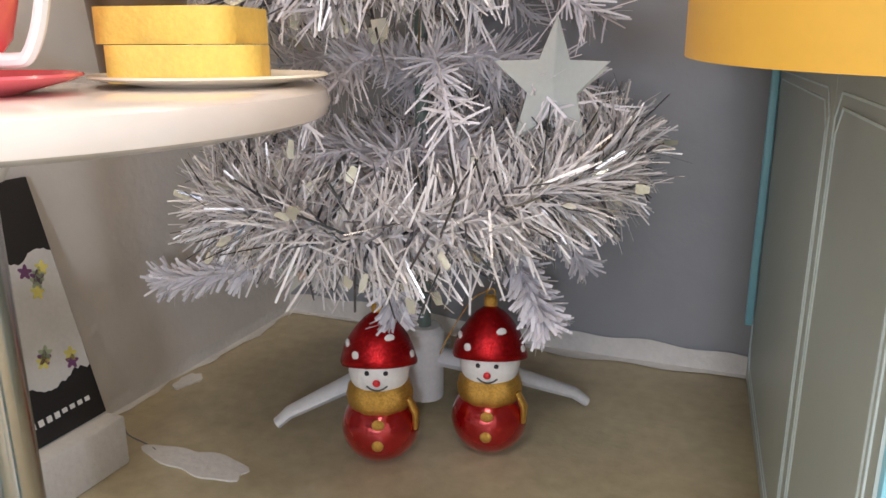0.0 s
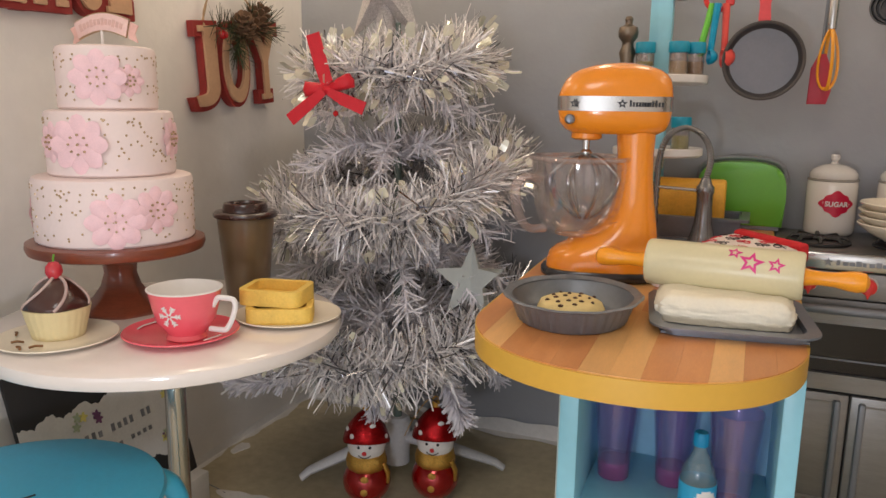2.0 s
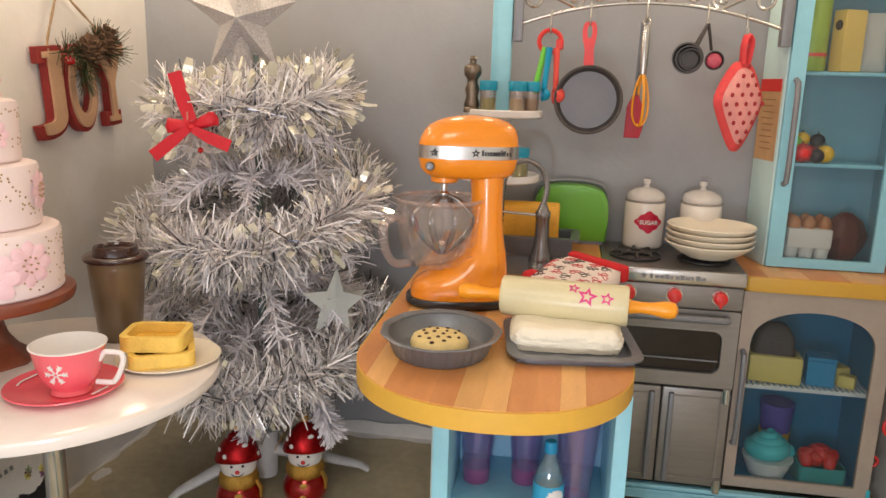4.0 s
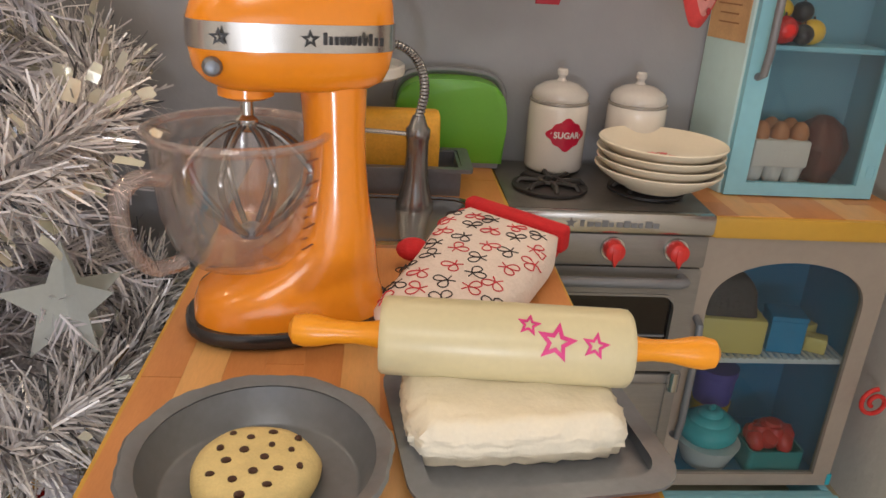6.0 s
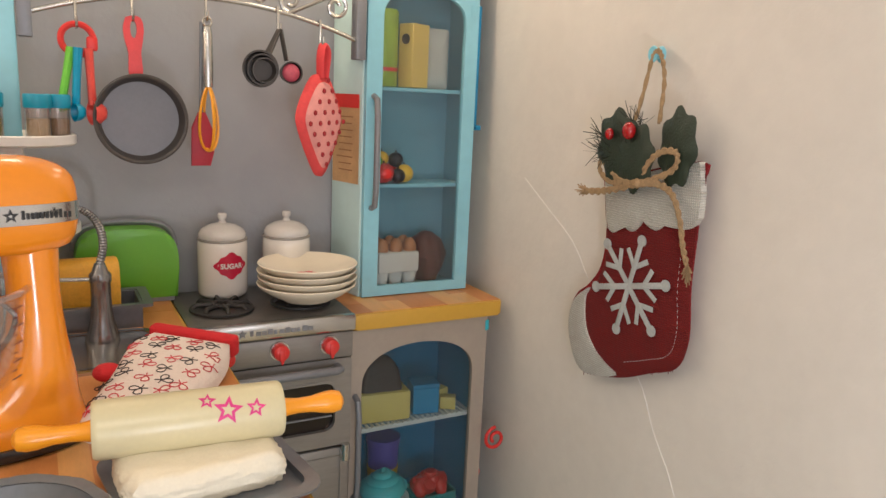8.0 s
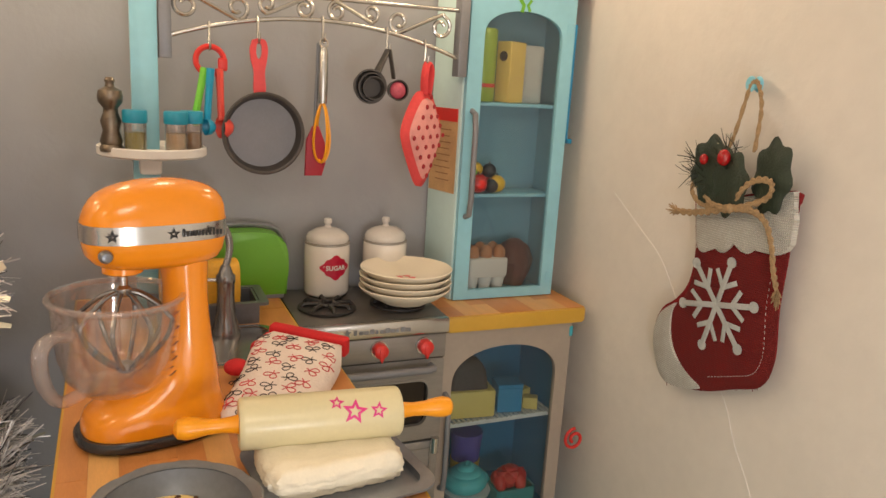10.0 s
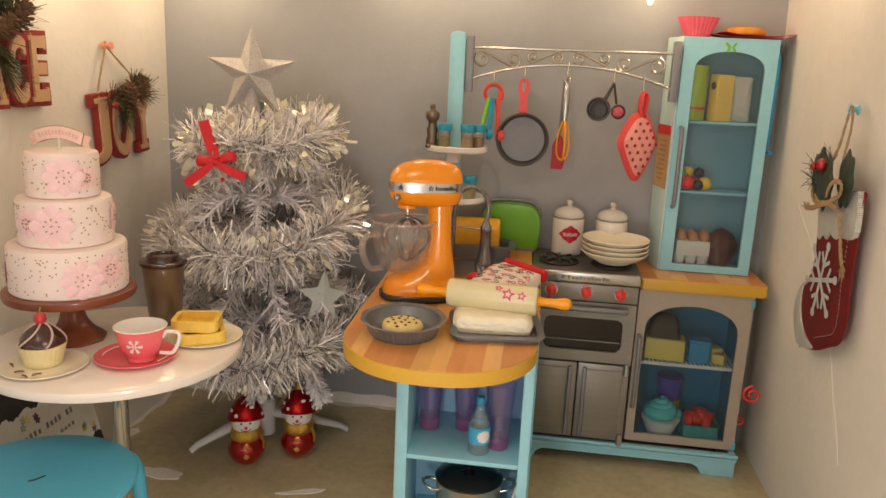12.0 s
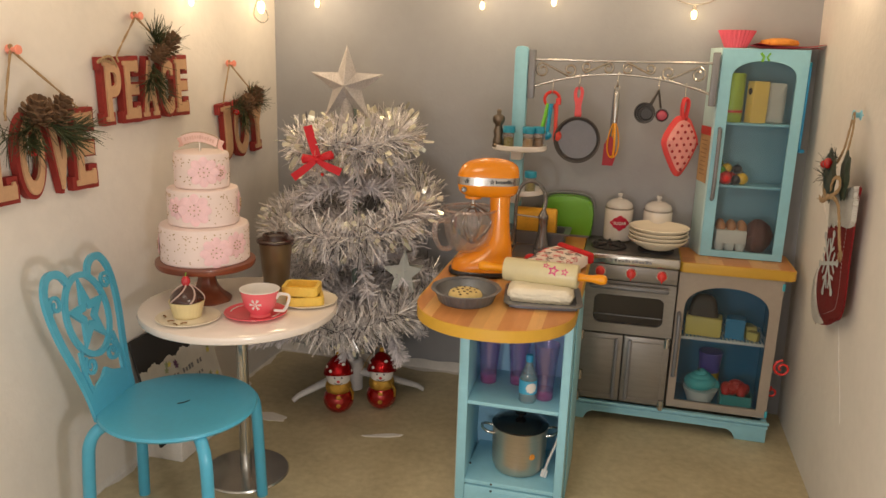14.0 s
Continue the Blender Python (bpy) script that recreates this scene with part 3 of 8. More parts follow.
def outward(inner, x0, z0, x1, z1):
    """The points of a rectangle that match the points of an opening inside it."""
    cx, cz = (x0 + x1) / 2, (z0 + z1) / 2
    out = []
    for x, z in inner:
        dx, dz = x - cx, z - cz
        s = min((x1 - cx if dx > 0 else cx - x0) / max(1e-6, abs(dx)), (z1 - cz if dz > 0 else cz - z0) / max(1e-6, abs(dz)))
        out.append((cx + dx * s, cz + dz * s))
    for qx, qz in ((x0, z0), (x1, z0), (x1, z1), (x0, z1)):
        k = min(range(len(out)), key=lambda i: (out[i][0] - qx) ** 2 + (out[i][1] - qz) ** 2)
        out[k] = (qx, qz)
    return out


def splayed(bm, y0, q, upto=9.0):
    """Turns what lies to one side of a cabinet outwards towards the wall."""
    for v in bm.verts:
        if v.co.x < upto:
            v.co.x -= q * max(0.0, v.co.y - y0)
    return bm


def cabinet(name, label, x0, x1, y0, y1, z0, z1, hole, swell, mats, handle, pane_mat, splay=0.0):
    shell, inside, doormat = mats
    c = thing(name, (0, 0, 0), label, "cabinet")
    t = 0.005
    part("side_panel", splayed(box(bmesh.new(), x0, y0 + 0.006, z0, x0 + t, y1, z1, 0.0008), y0, splay), shell, c)
    part("side_panel", box(bmesh.new(), x1 - t, y0 + 0.006, z0, x1, y1, z1, 0.0008), shell, c)
    part("back_panel", box(bmesh.new(), x0 + t - splay * (y1 - y0), y1 - 0.004, z0 + t, x1 - t, y1, z1 - t), inside, c)
    part("base_panel", splayed(box(bmesh.new(), x0 + t, y0 + 0.006, z0, x1 - t, y1, z0 + t), y0, splay, (x0 + x1) / 2), inside, c)
    part("top_panel", splayed(box(bmesh.new(), x0 + t, y0 + 0.006, z1 - t, x1 - t, y1, z1), y0, splay, (x0 + x1) / 2), shell, c)
    for xx, q in ((x0 + t, splay), (x1 - t - 0.001, 0.0)):
        part("lining", splayed(box(bmesh.new(), xx, y0 + 0.007, z0 + t, xx + 0.001, y1 - 0.004, z1 - t), y0, q), inside, c)
    inner = arch(*hole, swell)
    d = part("door", framed(bmesh.new(), outward(inner, x0 + 0.0005, z0 + 0.001, x1 - 0.0005, z1 - 0.001), inner, 0, 0.0065, Matrix.Translation((0, y0 + 0.006, 0)) @ UPRIGHT), doormat, c)
    part("pane", box(bmesh.new(), hole[0] - 0.003, y0 + 0.0028, hole[1] - 0.003, hole[2] + 0.003, y0 + 0.0034, hole[3] + swell + 0.002), pane_mat, d, "clear plastic pane").visible_shadow = False
    hx, ha, hb = handle
    bm = tube(bmesh.new(), [(hx, y0, hb), (hx, y0 - 0.009, hb - 0.003), (hx, y0 - 0.012, hb - 0.02), (hx, y0 - 0.012, ha + 0.02), (hx, y0 - 0.009, ha + 0.003), (hx, y0, ha)], 0.0032, 10)
    part("handle", bm, M_GREYPL, d, "grey bow handle")
    return c


GY = 0.636
M_BEIGE = principled("grey_beige_plastic", srgb(168, 156, 144), 0.45, 0.05, var=0.06, scale=20)
mats = (M_BEIGE, M_TEAL, M_BEIGE)
fr = cabinet("fridge_cabinet", "silver toy fridge with an arched clear door and teal inside", 0.4885, 0.650, GY, 0.739, 0.0385, 0.279, (0.5015, 0.0515, 0.6335, 0.215), 0.043, mats, (0.4945, 0.095, 0.208), M_BLUEPANE)
bm = box(bmesh.new(), 0.495, 0.646, 0.160, 0.643, 0.650, 0.164)
for k in range(24):
    box(bm, 0.4955 + 0.0061 * k, 0.6455, 0.1635, 0.4985 + 0.0061 * k, 0.733, 0.1655)
box(bm, 0.495, 0.69, 0.1605, 0.643, 0.694, 0.1635)
part("wire_shelf", bm, M_WHITE, fr, "white slatted wire shelf")
for x, z in ((0.647, 0.2675), (0.647, 0.046)):
    part("hinge", box(bmesh.new(), x, GY - 0.0015, z - 0.006, x + 0.0045, GY + 0.01, z + 0.006, 0.001), principled("aqua_hinge", srgb(70, 178, 198), 0.4), fr, "aqua plastic hinge")

CY, SPLAY = 0.687, 0.24
wc = cabinet("wall_cabinet", "tall pale blue cabinet with an arched clear door", 0.520, 0.650, CY, 0.745, 0.2962, 0.637, (0.538, 0.308, 0.634, 0.590), 0.028, (principled("pale_mint_side", srgb(198, 224, 224), 0.4, var=0.05, scale=12), principled("pale_blue_inside", srgb(124, 172, 190), 0.5, var=0.05), M_BLUE), (0.529, 0.394, 0.510), M_PANE, SPLAY)
for z in (0.414, 0.516):
    part("shelf", box(bmesh.new(), 0.5255, CY + 0.009, z, 0.6445, 0.741, z + 0.004, 0.0006), M_BLUE, wc)
for z in (0.604, 0.32):
    part("hinge", framed(bmesh.new(), rounded(0.6395, z - 0.006, 0.6475, z + 0.006, 0.001, 1), rounded(0.6405, z - 0.005, 0.6465, z + 0.005, 0.001, 1), 0, 0.0006, Matrix.Translation((0, CY - 0.0005, 0)) @ UPRIGHT), M_BLUE, wc)
for leaf, w in ((((0.580, 0.6165), (0.582, 0.624), (0.577, 0.630)), 0.004), (((0.590, 0.618), (0.587, 0.624), (0.591, 0.630)), 0.003)):
    part("leaf_mark", ribbon(bmesh.new(), list(leaf), w, 0, 0.0006, Matrix.Translation((0, CY - 0.0006, 0)) @ UPRIGHT), M_GREEN, wc, "small green leaf mark")
part("side_rail", box(bmesh.new(), 0.6502, 0.700, 0.478, 0.6562, 0.720, 0.618, 0.001), principled("aqua_rail", srgb(38, 148, 178), 0.4), wc, "aqua plastic side rail")
nb = part("recipe_card", splayed(box(bmesh.new(), 0.5189, 0.696, 0.418, 0.5196, 0.742, 0.505), CY, SPLAY), principled("kraft_paper", srgb(196, 158, 112), 0.8, var=0.15, scale=60), wc, "brown paper recipe card")
part("card_head", splayed(box(bmesh.new(), 0.5183, 0.696, 0.497, 0.5189, 0.742, 0.511), CY, SPLAY), M_RED, nb, "red card heading")
ink = principled("brown_ink", srgb(150, 110, 74), 0.8)
for k in range(9):
    part("writing_line", splayed(box(bmesh.new(), 0.5185, 0.706 + 0.002 * (k % 2), 0.487 - 0.007 * k, 0.5188, 0.730 + 0.004 * (k % 3 == 0), 0.4882 - 0.007 * k), CY, SPLAY), ink, nb)
for y, z, r, turns in ((0.625, 0.135, 0.014, 1.4), (0.66, 0.078, 0.009, 1.2)):
    part("side_scroll", tube(bmesh.new(), [(0.6515 + x, y, q) for x, q in spiral(r * 0.75, z, r, 0.004, 1.6, turns)], 0.002, 8), M_RED, fr, "red plastic scroll on the side")

# ---- sink and tap ----
ZI = 0.2876
sink = thing("sink", (0.2585, 0.594, ZI + rise(0.594)), "small chrome sink set into the wooden worktop", "sink", rx=2.1)
rim = rounded(-0.048, -0.05, 0.048, 0.04, 0.02, 6)
hole = rounded(-0.043, -0.045, 0.043, 0.035, 0.017, 6)
bm = framed(bmesh.new(), rim, hole, 0, 0.0022)
part("rim", bm, M_CHROME, sink)
bm = bmesh.new()
low = [bm.verts.new((x * 0.96, y * 0.96 - 0.0002, 0.0019)) for x, y in hole]
mid = [bm.verts.new((x * 0.8, y * 0.8, 0.0006)) for x, y in hole]
for k in range(len(hole)):
    j = (k + 1) % len(hole)
    bm.faces.new((low[k], low[j], mid[j], mid[k]))
bm.faces.new(mid)
part("basin", bm, M_CHROME, sink, "shallow shiny basin")

M_TAP = principled("dark_tap_metal", srgb(136, 136, 138), 0.24, 0.8, var=0.08)
tap = thing("tap", (0.261, 0.617, ZI + rise(0.617)), "dark grey kitchen tap with a coiled spring neck", "tap")
tap.scale = (1, 1, 0.82)
part("body", lathe(bmesh.new(), [(0, 0), (0.0135, 0), (0.0135, 0.004), (0.0118, 0.010), (0.0088, 0.025), (0.0078, 0.045), (0.0078, 0.060), (0.0086, 0.062), (0.0086, 0.069), (0.0064, 0.072), (0.0042, 0.080), (0, 0.080)], 20), M_TAP, tap)
line = smooth_path([(0, 0, 0.078), (0.003, -0.004, 0.100), (0.0, -0.008, 0.120), (-0.009, -0.010, 0.134), (-0.023, -0.009, 0.139), (-0.037, -0.004, 0.130), (-0.045, 0.0, 0.108), (-0.047, 0.002, 0.07), (-0.047, 0.002, 0.004)], 14)
part("neck", tube(bmesh.new(), line, [0.0028 if k % 2 else 0.0036 for k in range(len(line))], 10), M_TAP, tap, "coiled spring neck")
part("arm", tube(bmesh.new(), [(0, 0, 0.064), (-0.047, 0.002, 0.066)], 0.002, 8), M_CHROME, tap, "thin chrome arm")

# ---- loaf, toaster, canisters, plates ----
lp = thing("loaf_tin", (0.252, 0.664, ZI + rise(0.664)), "grey loaf tin holding a yellow loaf, behind the sink", "loaf tin", rx=2.1)
bm = framed(bmesh.new(), rounded(-0.056, -0.028, 0.052, 0.028, 0.004), rounded(-0.048, -0.022, 0.044, 0.022, 0.003), 0.0195, 0.0225)
part("rim", bm, M_DARK, lp, "flat grey rim")
bm = box(bmesh.new(), -0.047, -0.0215, 0, 0.043, 0.0215, 0.004)
box(bm, -0.0475, -0.0225, 0, 0.0435, -0.0205, 0.0215)
box(bm, -0.0475, 0.0205, 0, 0.0435, 0.0225, 0.0215)
box(bm, 0.0415, -0.0215, 0, 0.0435, 0.0215, 0.0215)
box(bm, -0.0475, -0.0215, 0, -0.0455, 0.0215, 0.0215)
part("tin", bm, M_DARK, lp)
out = [(-0.014, 0.0), (0.014, 0.0), (0.015, 0.03), (0.016, 0.038), (0.013, 0.049), (0.006, 0.054), (-0.006, 0.054), (-0.013, 0.049), (-0.016, 0.038), (-0.015, 0.03)]
part("loaf", prism(bmesh.new(), out, -0.045, 0.027, Matrix.Translation((0, 0, 0.0045)) @ Matrix(((0, 0, 1, 0), (1, 0, 0, 0), (0, 1, 0, 0), (0, 0, 0, 1))), bev=0.003), principled("golden_loaf", srgb(228, 170, 48), 0.5, var=0.15, scale=50, bump=0.2), lp, "golden yellow loaf")

to = thing("toaster", (0.292, 0.722, ZI + rise(0.722)), "lime green toy toaster with a grey top rim", "toaster")
to.scale = (1.03, 1, 0.90)
arc = [(-0.043, 0.004), (0.043, 0.004)] + [(p.x, p.y) for p in smooth_path([(0.0445, 0.035, 0), (0.0435, 0.055, 0), (0.0385, 0.070, 0), (0.027, 0.0775, 0), (0.012, 0.080, 0), (-0.012, 0.080, 0), (-0.027, 0.0775, 0), (-0.0385, 0.070, 0), (-0.0435, 0.055, 0), (-0.0445, 0.035, 0)], 4)]
part("body", prism(bmesh.new(), arc, -0.013, 0.013, UPRIGHT, bev=0.003), M_GREEN, to)
part("foot_strip", box(bmesh.new(), -0.04, -0.011, 0, 0.04, 0.011, 0.0045), M_GREYPL, to)
part("top_rim", tube(bmesh.new(), smooth_path([(-0.0445, 0.012, 0.055), (-0.041, 0.012, 0.071), (-0.03, 0.012, 0.081), (0, 0.012, 0.0845), (0.03, 0.012, 0.081), (0.041, 0.012, 0.071), (0.0445, 0.012, 0.055)]), 0.003, 8), M_GREYPL, to, "grey rounded rim")


def bent(me, radius):
    """Lays flat lettering round an upright cylinder, facing the front."""
    for v in me.vertices:
        a, z, up = v.co.x / radius, v.co.z, v.co.y
        v.co = ((radius + z) * sin(a), -(radius + z) * cos(a), up)
    return me


M_JAR = principled("white_china_jar", srgb(234, 228, 220), 0.18, var=0.03, coat=0.4)
M_KNOB = principled("milky_clear_knob", srgb(212, 207, 201), 0.12, var=0.05, coat=0.5)


def canister(x, y, label, words):
    c = thing("canister", (x, y, HOB + 0.0002 + rise(y + 0.02) - rise(0.624)), label, "canister", "canisters on the stove", rz=8)
    body = [(0, 0), (0.0225, 0), (0.0245, 0.0015), (0.0255, 0.004), (0.0255, 0.050), (0.0248, 0.054), (0.0235, 0.0555)]
    part("body", lathe(bmesh.new(), body + [(0, 0.0555)], 36), M_JAR, c)
    lid = part("lid", lathe(bmesh.new(), [(0.0232, 0.0557), (0.0242, 0.0585), (0.024, 0.062), (0.021, 0.066), (0.013, 0.070), (0.006, 0.0715), (0, 0.0715)], 36), M_KNOB, c, "domed cream lid with a clear knob")
    part("knob", lathe(bmesh.new(), [(0.0048, 0.0712), (0.0032, 0.0735), (0.0034, 0.0750), (0.0046, 0.0762), (0.0048, 0.0795), (0.0036, 0.0810), (0, 0.0812)], 18), M_KNOB, lid)
    part("band", lathe(bmesh.new(), [(0.0242, 0.0545), (0.02575, 0.0552), (0.0255, 0.0568), (0.0235, 0.0572)], 36), principled("glassy_rim", srgb(150, 144, 136), 0.15), c)
    if words:
        pts = []
        for k in range(48):
            a = 2 * pi * k / 48
            q = 1 + 0.10 * cos(4 * a) + 0.07 * cos(8 * a)
            pts.append((0.0158 * q * cos(a), 0.033 + 0.0115 * q * sin(a)))
        bm = bmesh.new()
        mid = bm.verts.new((0, 0.033, 0.0004))
        ring = [bm.verts.new((0.5 * px, 0.033 + 0.5 * (py - 0.033), 0.0004)) for px, py in pts]
        rim_ = [bm.verts.new((px, py, 0.0004)) for px, py in pts]
        for k in range(48):
            j = (k + 1) % 48
            bm.faces.new((mid, ring[k], ring[j]))
            bm.faces.new((ring[k], rim_[k], rim_[j], ring[j]))
        me = bpy.data.meshes.new("badge")
        bm.to_mesh(me)
        bm.free()
        badge = finish("badge", bent(me, 0.0255), principled("crimson_label", srgb(196, 24, 62), 0.35), c, "crimson fancy label")
        me = lettering(words, 0.0068, 0.0002, 0.0002, spread=1.05)
        for v in me.vertices:
            v.co = (v.co.x, v.co.y + 0.0305, v.co.z + 0.0009)
        finish("words", bent(me, 0.0255), M_WHITE, badge, "white lettering")
    for o in c.children:
        o.scale = (0.96, 0.96, 1.03)
    return c


canister(0.3815, 0.7195, "cream lidded sugar canister with a crimson label", "SUGAR")
canister(0.4475, 0.7195, "plain cream lidded canister behind the plates", "")

prof = [(0, 0.0), (0.024, 0.0), (0.0255, 0.0012), (0.036, 0.0065), (0.0440, 0.0120), (0.0478, 0.0155), (0.0485, 0.0168), (0.0478, 0.0176), (0.0430, 0.0146), (0.034, 0.0092), (0.026, 0.0056), (0, 0.0054)]
for k in range(4):
    pl_ = tagged(place(part("plate", lathe(bmesh.new(), prof, 44), M_CHINA), (0.4488 + 0.0008 * (k % 2), 0.655, 0.3108 + 0.0066 * k), 20 * k), "cream dinner plate in a stack on the stove", "plate", "stack of plates")
    if k == 3:
        bm = bmesh.new()
        for q in range(5):
            a = 2 * pi * q / 5
            prism(bm, star(0.007 * cos(a), 0.007 * sin(a), 0.0042), 0.0055, 0.0060)
        part("flower_print", bm, principled("faded_red_print", srgb(206, 96, 96), 0.4), pl_, "small red flower print")

# ---- stand mixer ----
mx = thing("stand_mixer", (0.1965, 0.457, ZI + rise(0.457)), "orange stand mixer with a clear bowl and silver band", "stand mixer", rz=14)
mx.scale = (1, 1, 0.95)


def loft(bm, rows):
    """Joins closed rows of points of equal count, and closes both ends."""
    rings = [[bm.verts.new(p) for p in row] for row in rows]
    n = len(rings[0])
    for a, b in zip(rings, rings[1:]):
        for k in range(n):
            bm.faces.new((a[k], a[(k + 1) % n], b[(k + 1) % n], b[k]))
    bm.faces.new(rings[0][::-1])
    bm.faces.new(rings[-1])
    return bm


def oval(cx, cy, z, rx, ry, p=2.0, n=36):
    out = []
    for k in range(n):
        a = 2 * pi * k / n
        c, q = cos(a), sin(a)
        out.append((cx + rx * abs(c) ** (2 / p) * (1 if c >= 0 else -1), cy + ry * abs(q) ** (2 / p) * (1 if q >= 0 else -1), z))
    return out


part("base_rim", loft(bmesh.new(), [oval(-0.003, 0, z, 0.052 * s, 0.034 * s, 2.6) for z, s in ((0, 0.96), (0.002, 1.0), (0.006, 1.0), (0.008, 0.97))]), principled("gunmetal_rim", srgb(74, 74, 76), 0.25, 0.6, var=0.08), mx, "dark grey foot rim")
rows = []
for z, cx, rx, ry, p in ((0.007, -0.004, 0.047, 0.031, 2.6), (0.014, -0.004, 0.0465, 0.0305, 2.6), (0.021, -0.0035, 0.0445, 0.029, 2.5), (0.026, -0.001, 0.041, 0.0275, 2.4), (0.031, 0.004, 0.0355, 0.026, 2.3), (0.037, 0.010, 0.029, 0.0245, 2.2), (0.044, 0.0145, 0.0238, 0.023, 2.1), (0.053, 0.0172, 0.0198, 0.0212, 2.1), (0.066, 0.0182, 0.0166, 0.019, 2.1), (0.085, 0.0182, 0.0148, 0.0172, 2.1), (0.105, 0.0178, 0.0144, 0.0165, 2.1), (0.128, 0.0172, 0.0158, 0.0165, 2.1)):
    rows.append(oval(cx, 0, z, rx, ry, p))
part("body", loft(bmesh.new(), rows), M_ORANGE, mx, angle=60)
rows = []
for z, cx, rx, ry, p in ((0.1235, 0.0, 0.034, 0.017, 2.3), (0.127, 0.0, 0.040, 0.0205, 2.5), (0.133, -0.001, 0.0435, 0.0235, 2.7), (0.142, -0.001, 0.0450, 0.0248, 2.8), (0.155, -0.001, 0.0450, 0.0250, 2.8), (0.163, 0.0, 0.0434, 0.0240, 2.7), (0.1685, 0.0008, 0.0412, 0.0226, 2.6), (0.173, 0.0014, 0.0375, 0.0205, 2.5), (0.1765, 0.002, 0.0322, 0.0176, 2.3), (0.1795, 0.0025, 0.0242, 0.0132, 2.2), (0.1815, 0.003, 0.0150, 0.0080, 2.1), (0.1824, 0.003, 0.0060, 0.0032, 2.0)):
    rows.append(oval(cx, 0, z, rx, ry, p))
head = part("head", loft(bmesh.new(), rows), M_ORANGE, mx, angle=60)
bandrows = [oval(-0.001, 0, z, 0.0450 + e, 0.0249 + e, 2.8) for z, e in ((0.1425, -0.001), (0.1425, 0.0006), (0.1545, 0.0006), (0.1545, -0.001))]
bd = part("trim_band", loft(bmesh.new(), bandrows), M_CHROME, head, "brushed silver band")
for k in range(11):
    x = 0.0085 + 0.0024 * k
    part("letter_bar", box(bmesh.new(), x, -0.02612, 0.1462, x + 0.0016, -0.0256, 0.1462 + (0.0052 if k in (0, 8) else 0.0036)), M_BLACK, bd, "short black bar")
for x, y in ((0.003, 0.0256), (-0.0335, 0.0233)):
    part("star_emblem", framed(bmesh.new(), star(x, 0.1485, 0.0042), star(x, 0.1485, 0.0017), y, y + 0.0007, UPRIGHT), M_BLACK, bd, "black outlined star")
part("speed_knob", lathe(bmesh.new(), [(0, 0), (0.0042, 0), (0.0042, 0.003), (0.003, 0.0052), (0, 0.006)], 16, m=Matrix.Translation((-0.0365, -0.0185, 0.1355)) @ UPRIGHT), M_DARK, head, "small dark knob")
part("hub", lathe(bmesh.new(), [(0.0125, 0.1245), (0.0125, 0.1195), (0.010, 0.118), (0, 0.118)], 24, -0.022, 0), M_ORANGE, head)
wh = part("whisk", lathe(bmesh.new(), [(0.003, 0.118), (0.003, 0.110), (0.0055, 0.108), (0.0055, 0.104), (0.004, 0.102), (0, 0.102)], 16, -0.022, 0), M_CHROME, mx, "silver wire whisk")
for k in range(4):
    a = pi * k / 4 + 0.3
    pts = []
    for i in range(21):
        q = pi * i / 20
        u = (1 - cos(q)) / 2
        r = 0.0045 + 0.0255 * min(1, (u / 0.34) ** 0.6) * (1 if u < 0.34 else 1 - ((u - 0.34) / 0.66) ** 2.0)
        pts.append((r, 0.105 - 0.055 * (1 - (cos(q) + 1) / 2)))
    side_ = [(-0.022 + r * cos(a), r * sin(a), z) for r, z in pts]
    other = [(-0.022 - r * cos(a), -r * sin(a), z) for r, z in pts]
    part("wire", tube(tube(bmesh.new(), side_, 0.0016, 8), other, 0.0016, 8), M_TAP, wh)
part("whisk_foot", lathe(bmesh.new(), [(0, 0.048), (0.0055, 0.048), (0.0062, 0.0505), (0.0045, 0.054), (0, 0.055)], 16, -0.022, 0), M_GREYPL, wh, "grey foot joining the wires")
bowl = [(0.0, 0.036), (0.016, 0.035), (0.025, 0.038), (0.0325, 0.047), (0.0368, 0.062), (0.0388, 0.082), (0.0396, 0.099), (0.0412, 0.1005), (0.0414, 0.1035), (0.0395, 0.1042), (0.0388, 0.100), (0.0379, 0.082), (0.0359, 0.063), (0.0317, 0.0485), (0.0243, 0.040), (0, 0.0372)]
bw = part("bowl", lathe(bmesh.new(), bowl, 48, -0.026, 0), M_CLEAR, mx, "clear plastic mixing bowl")
bw.visible_shadow = False
rim_ = part("bowl_rim", tube(bmesh.new(), [(-0.026 + 0.0405 * cos(2 * pi * k / 48), 0.0405 * sin(2 * pi * k / 48), 0.1025) for k in range(48)], 0.0022, 8, closed=True), M_RIM, bw, "thick clear rim")
rim_.visible_shadow = False
part("pedestal", lathe(bmesh.new(), [(0, 0.024), (0.016, 0.024), (0.014, 0.031), (0, 0.0318)], 24, -0.020, 0), M_ORANGE, mx)
hl = smooth_path([(-0.058, -0.016, 0.084), (-0.069, -0.023, 0.087), (-0.0765, -0.028, 0.080), (-0.0755, -0.028, 0.060), (-0.067, -0.023, 0.044), (-0.054, -0.014, 0.042)], 6)
part("bowl_handle", tube(bmesh.new(), hl, 0.0054, 10, flat=0.7), M_RIM, bw, "clear loop handle").visible_shadow = False
bm = bmesh.new()
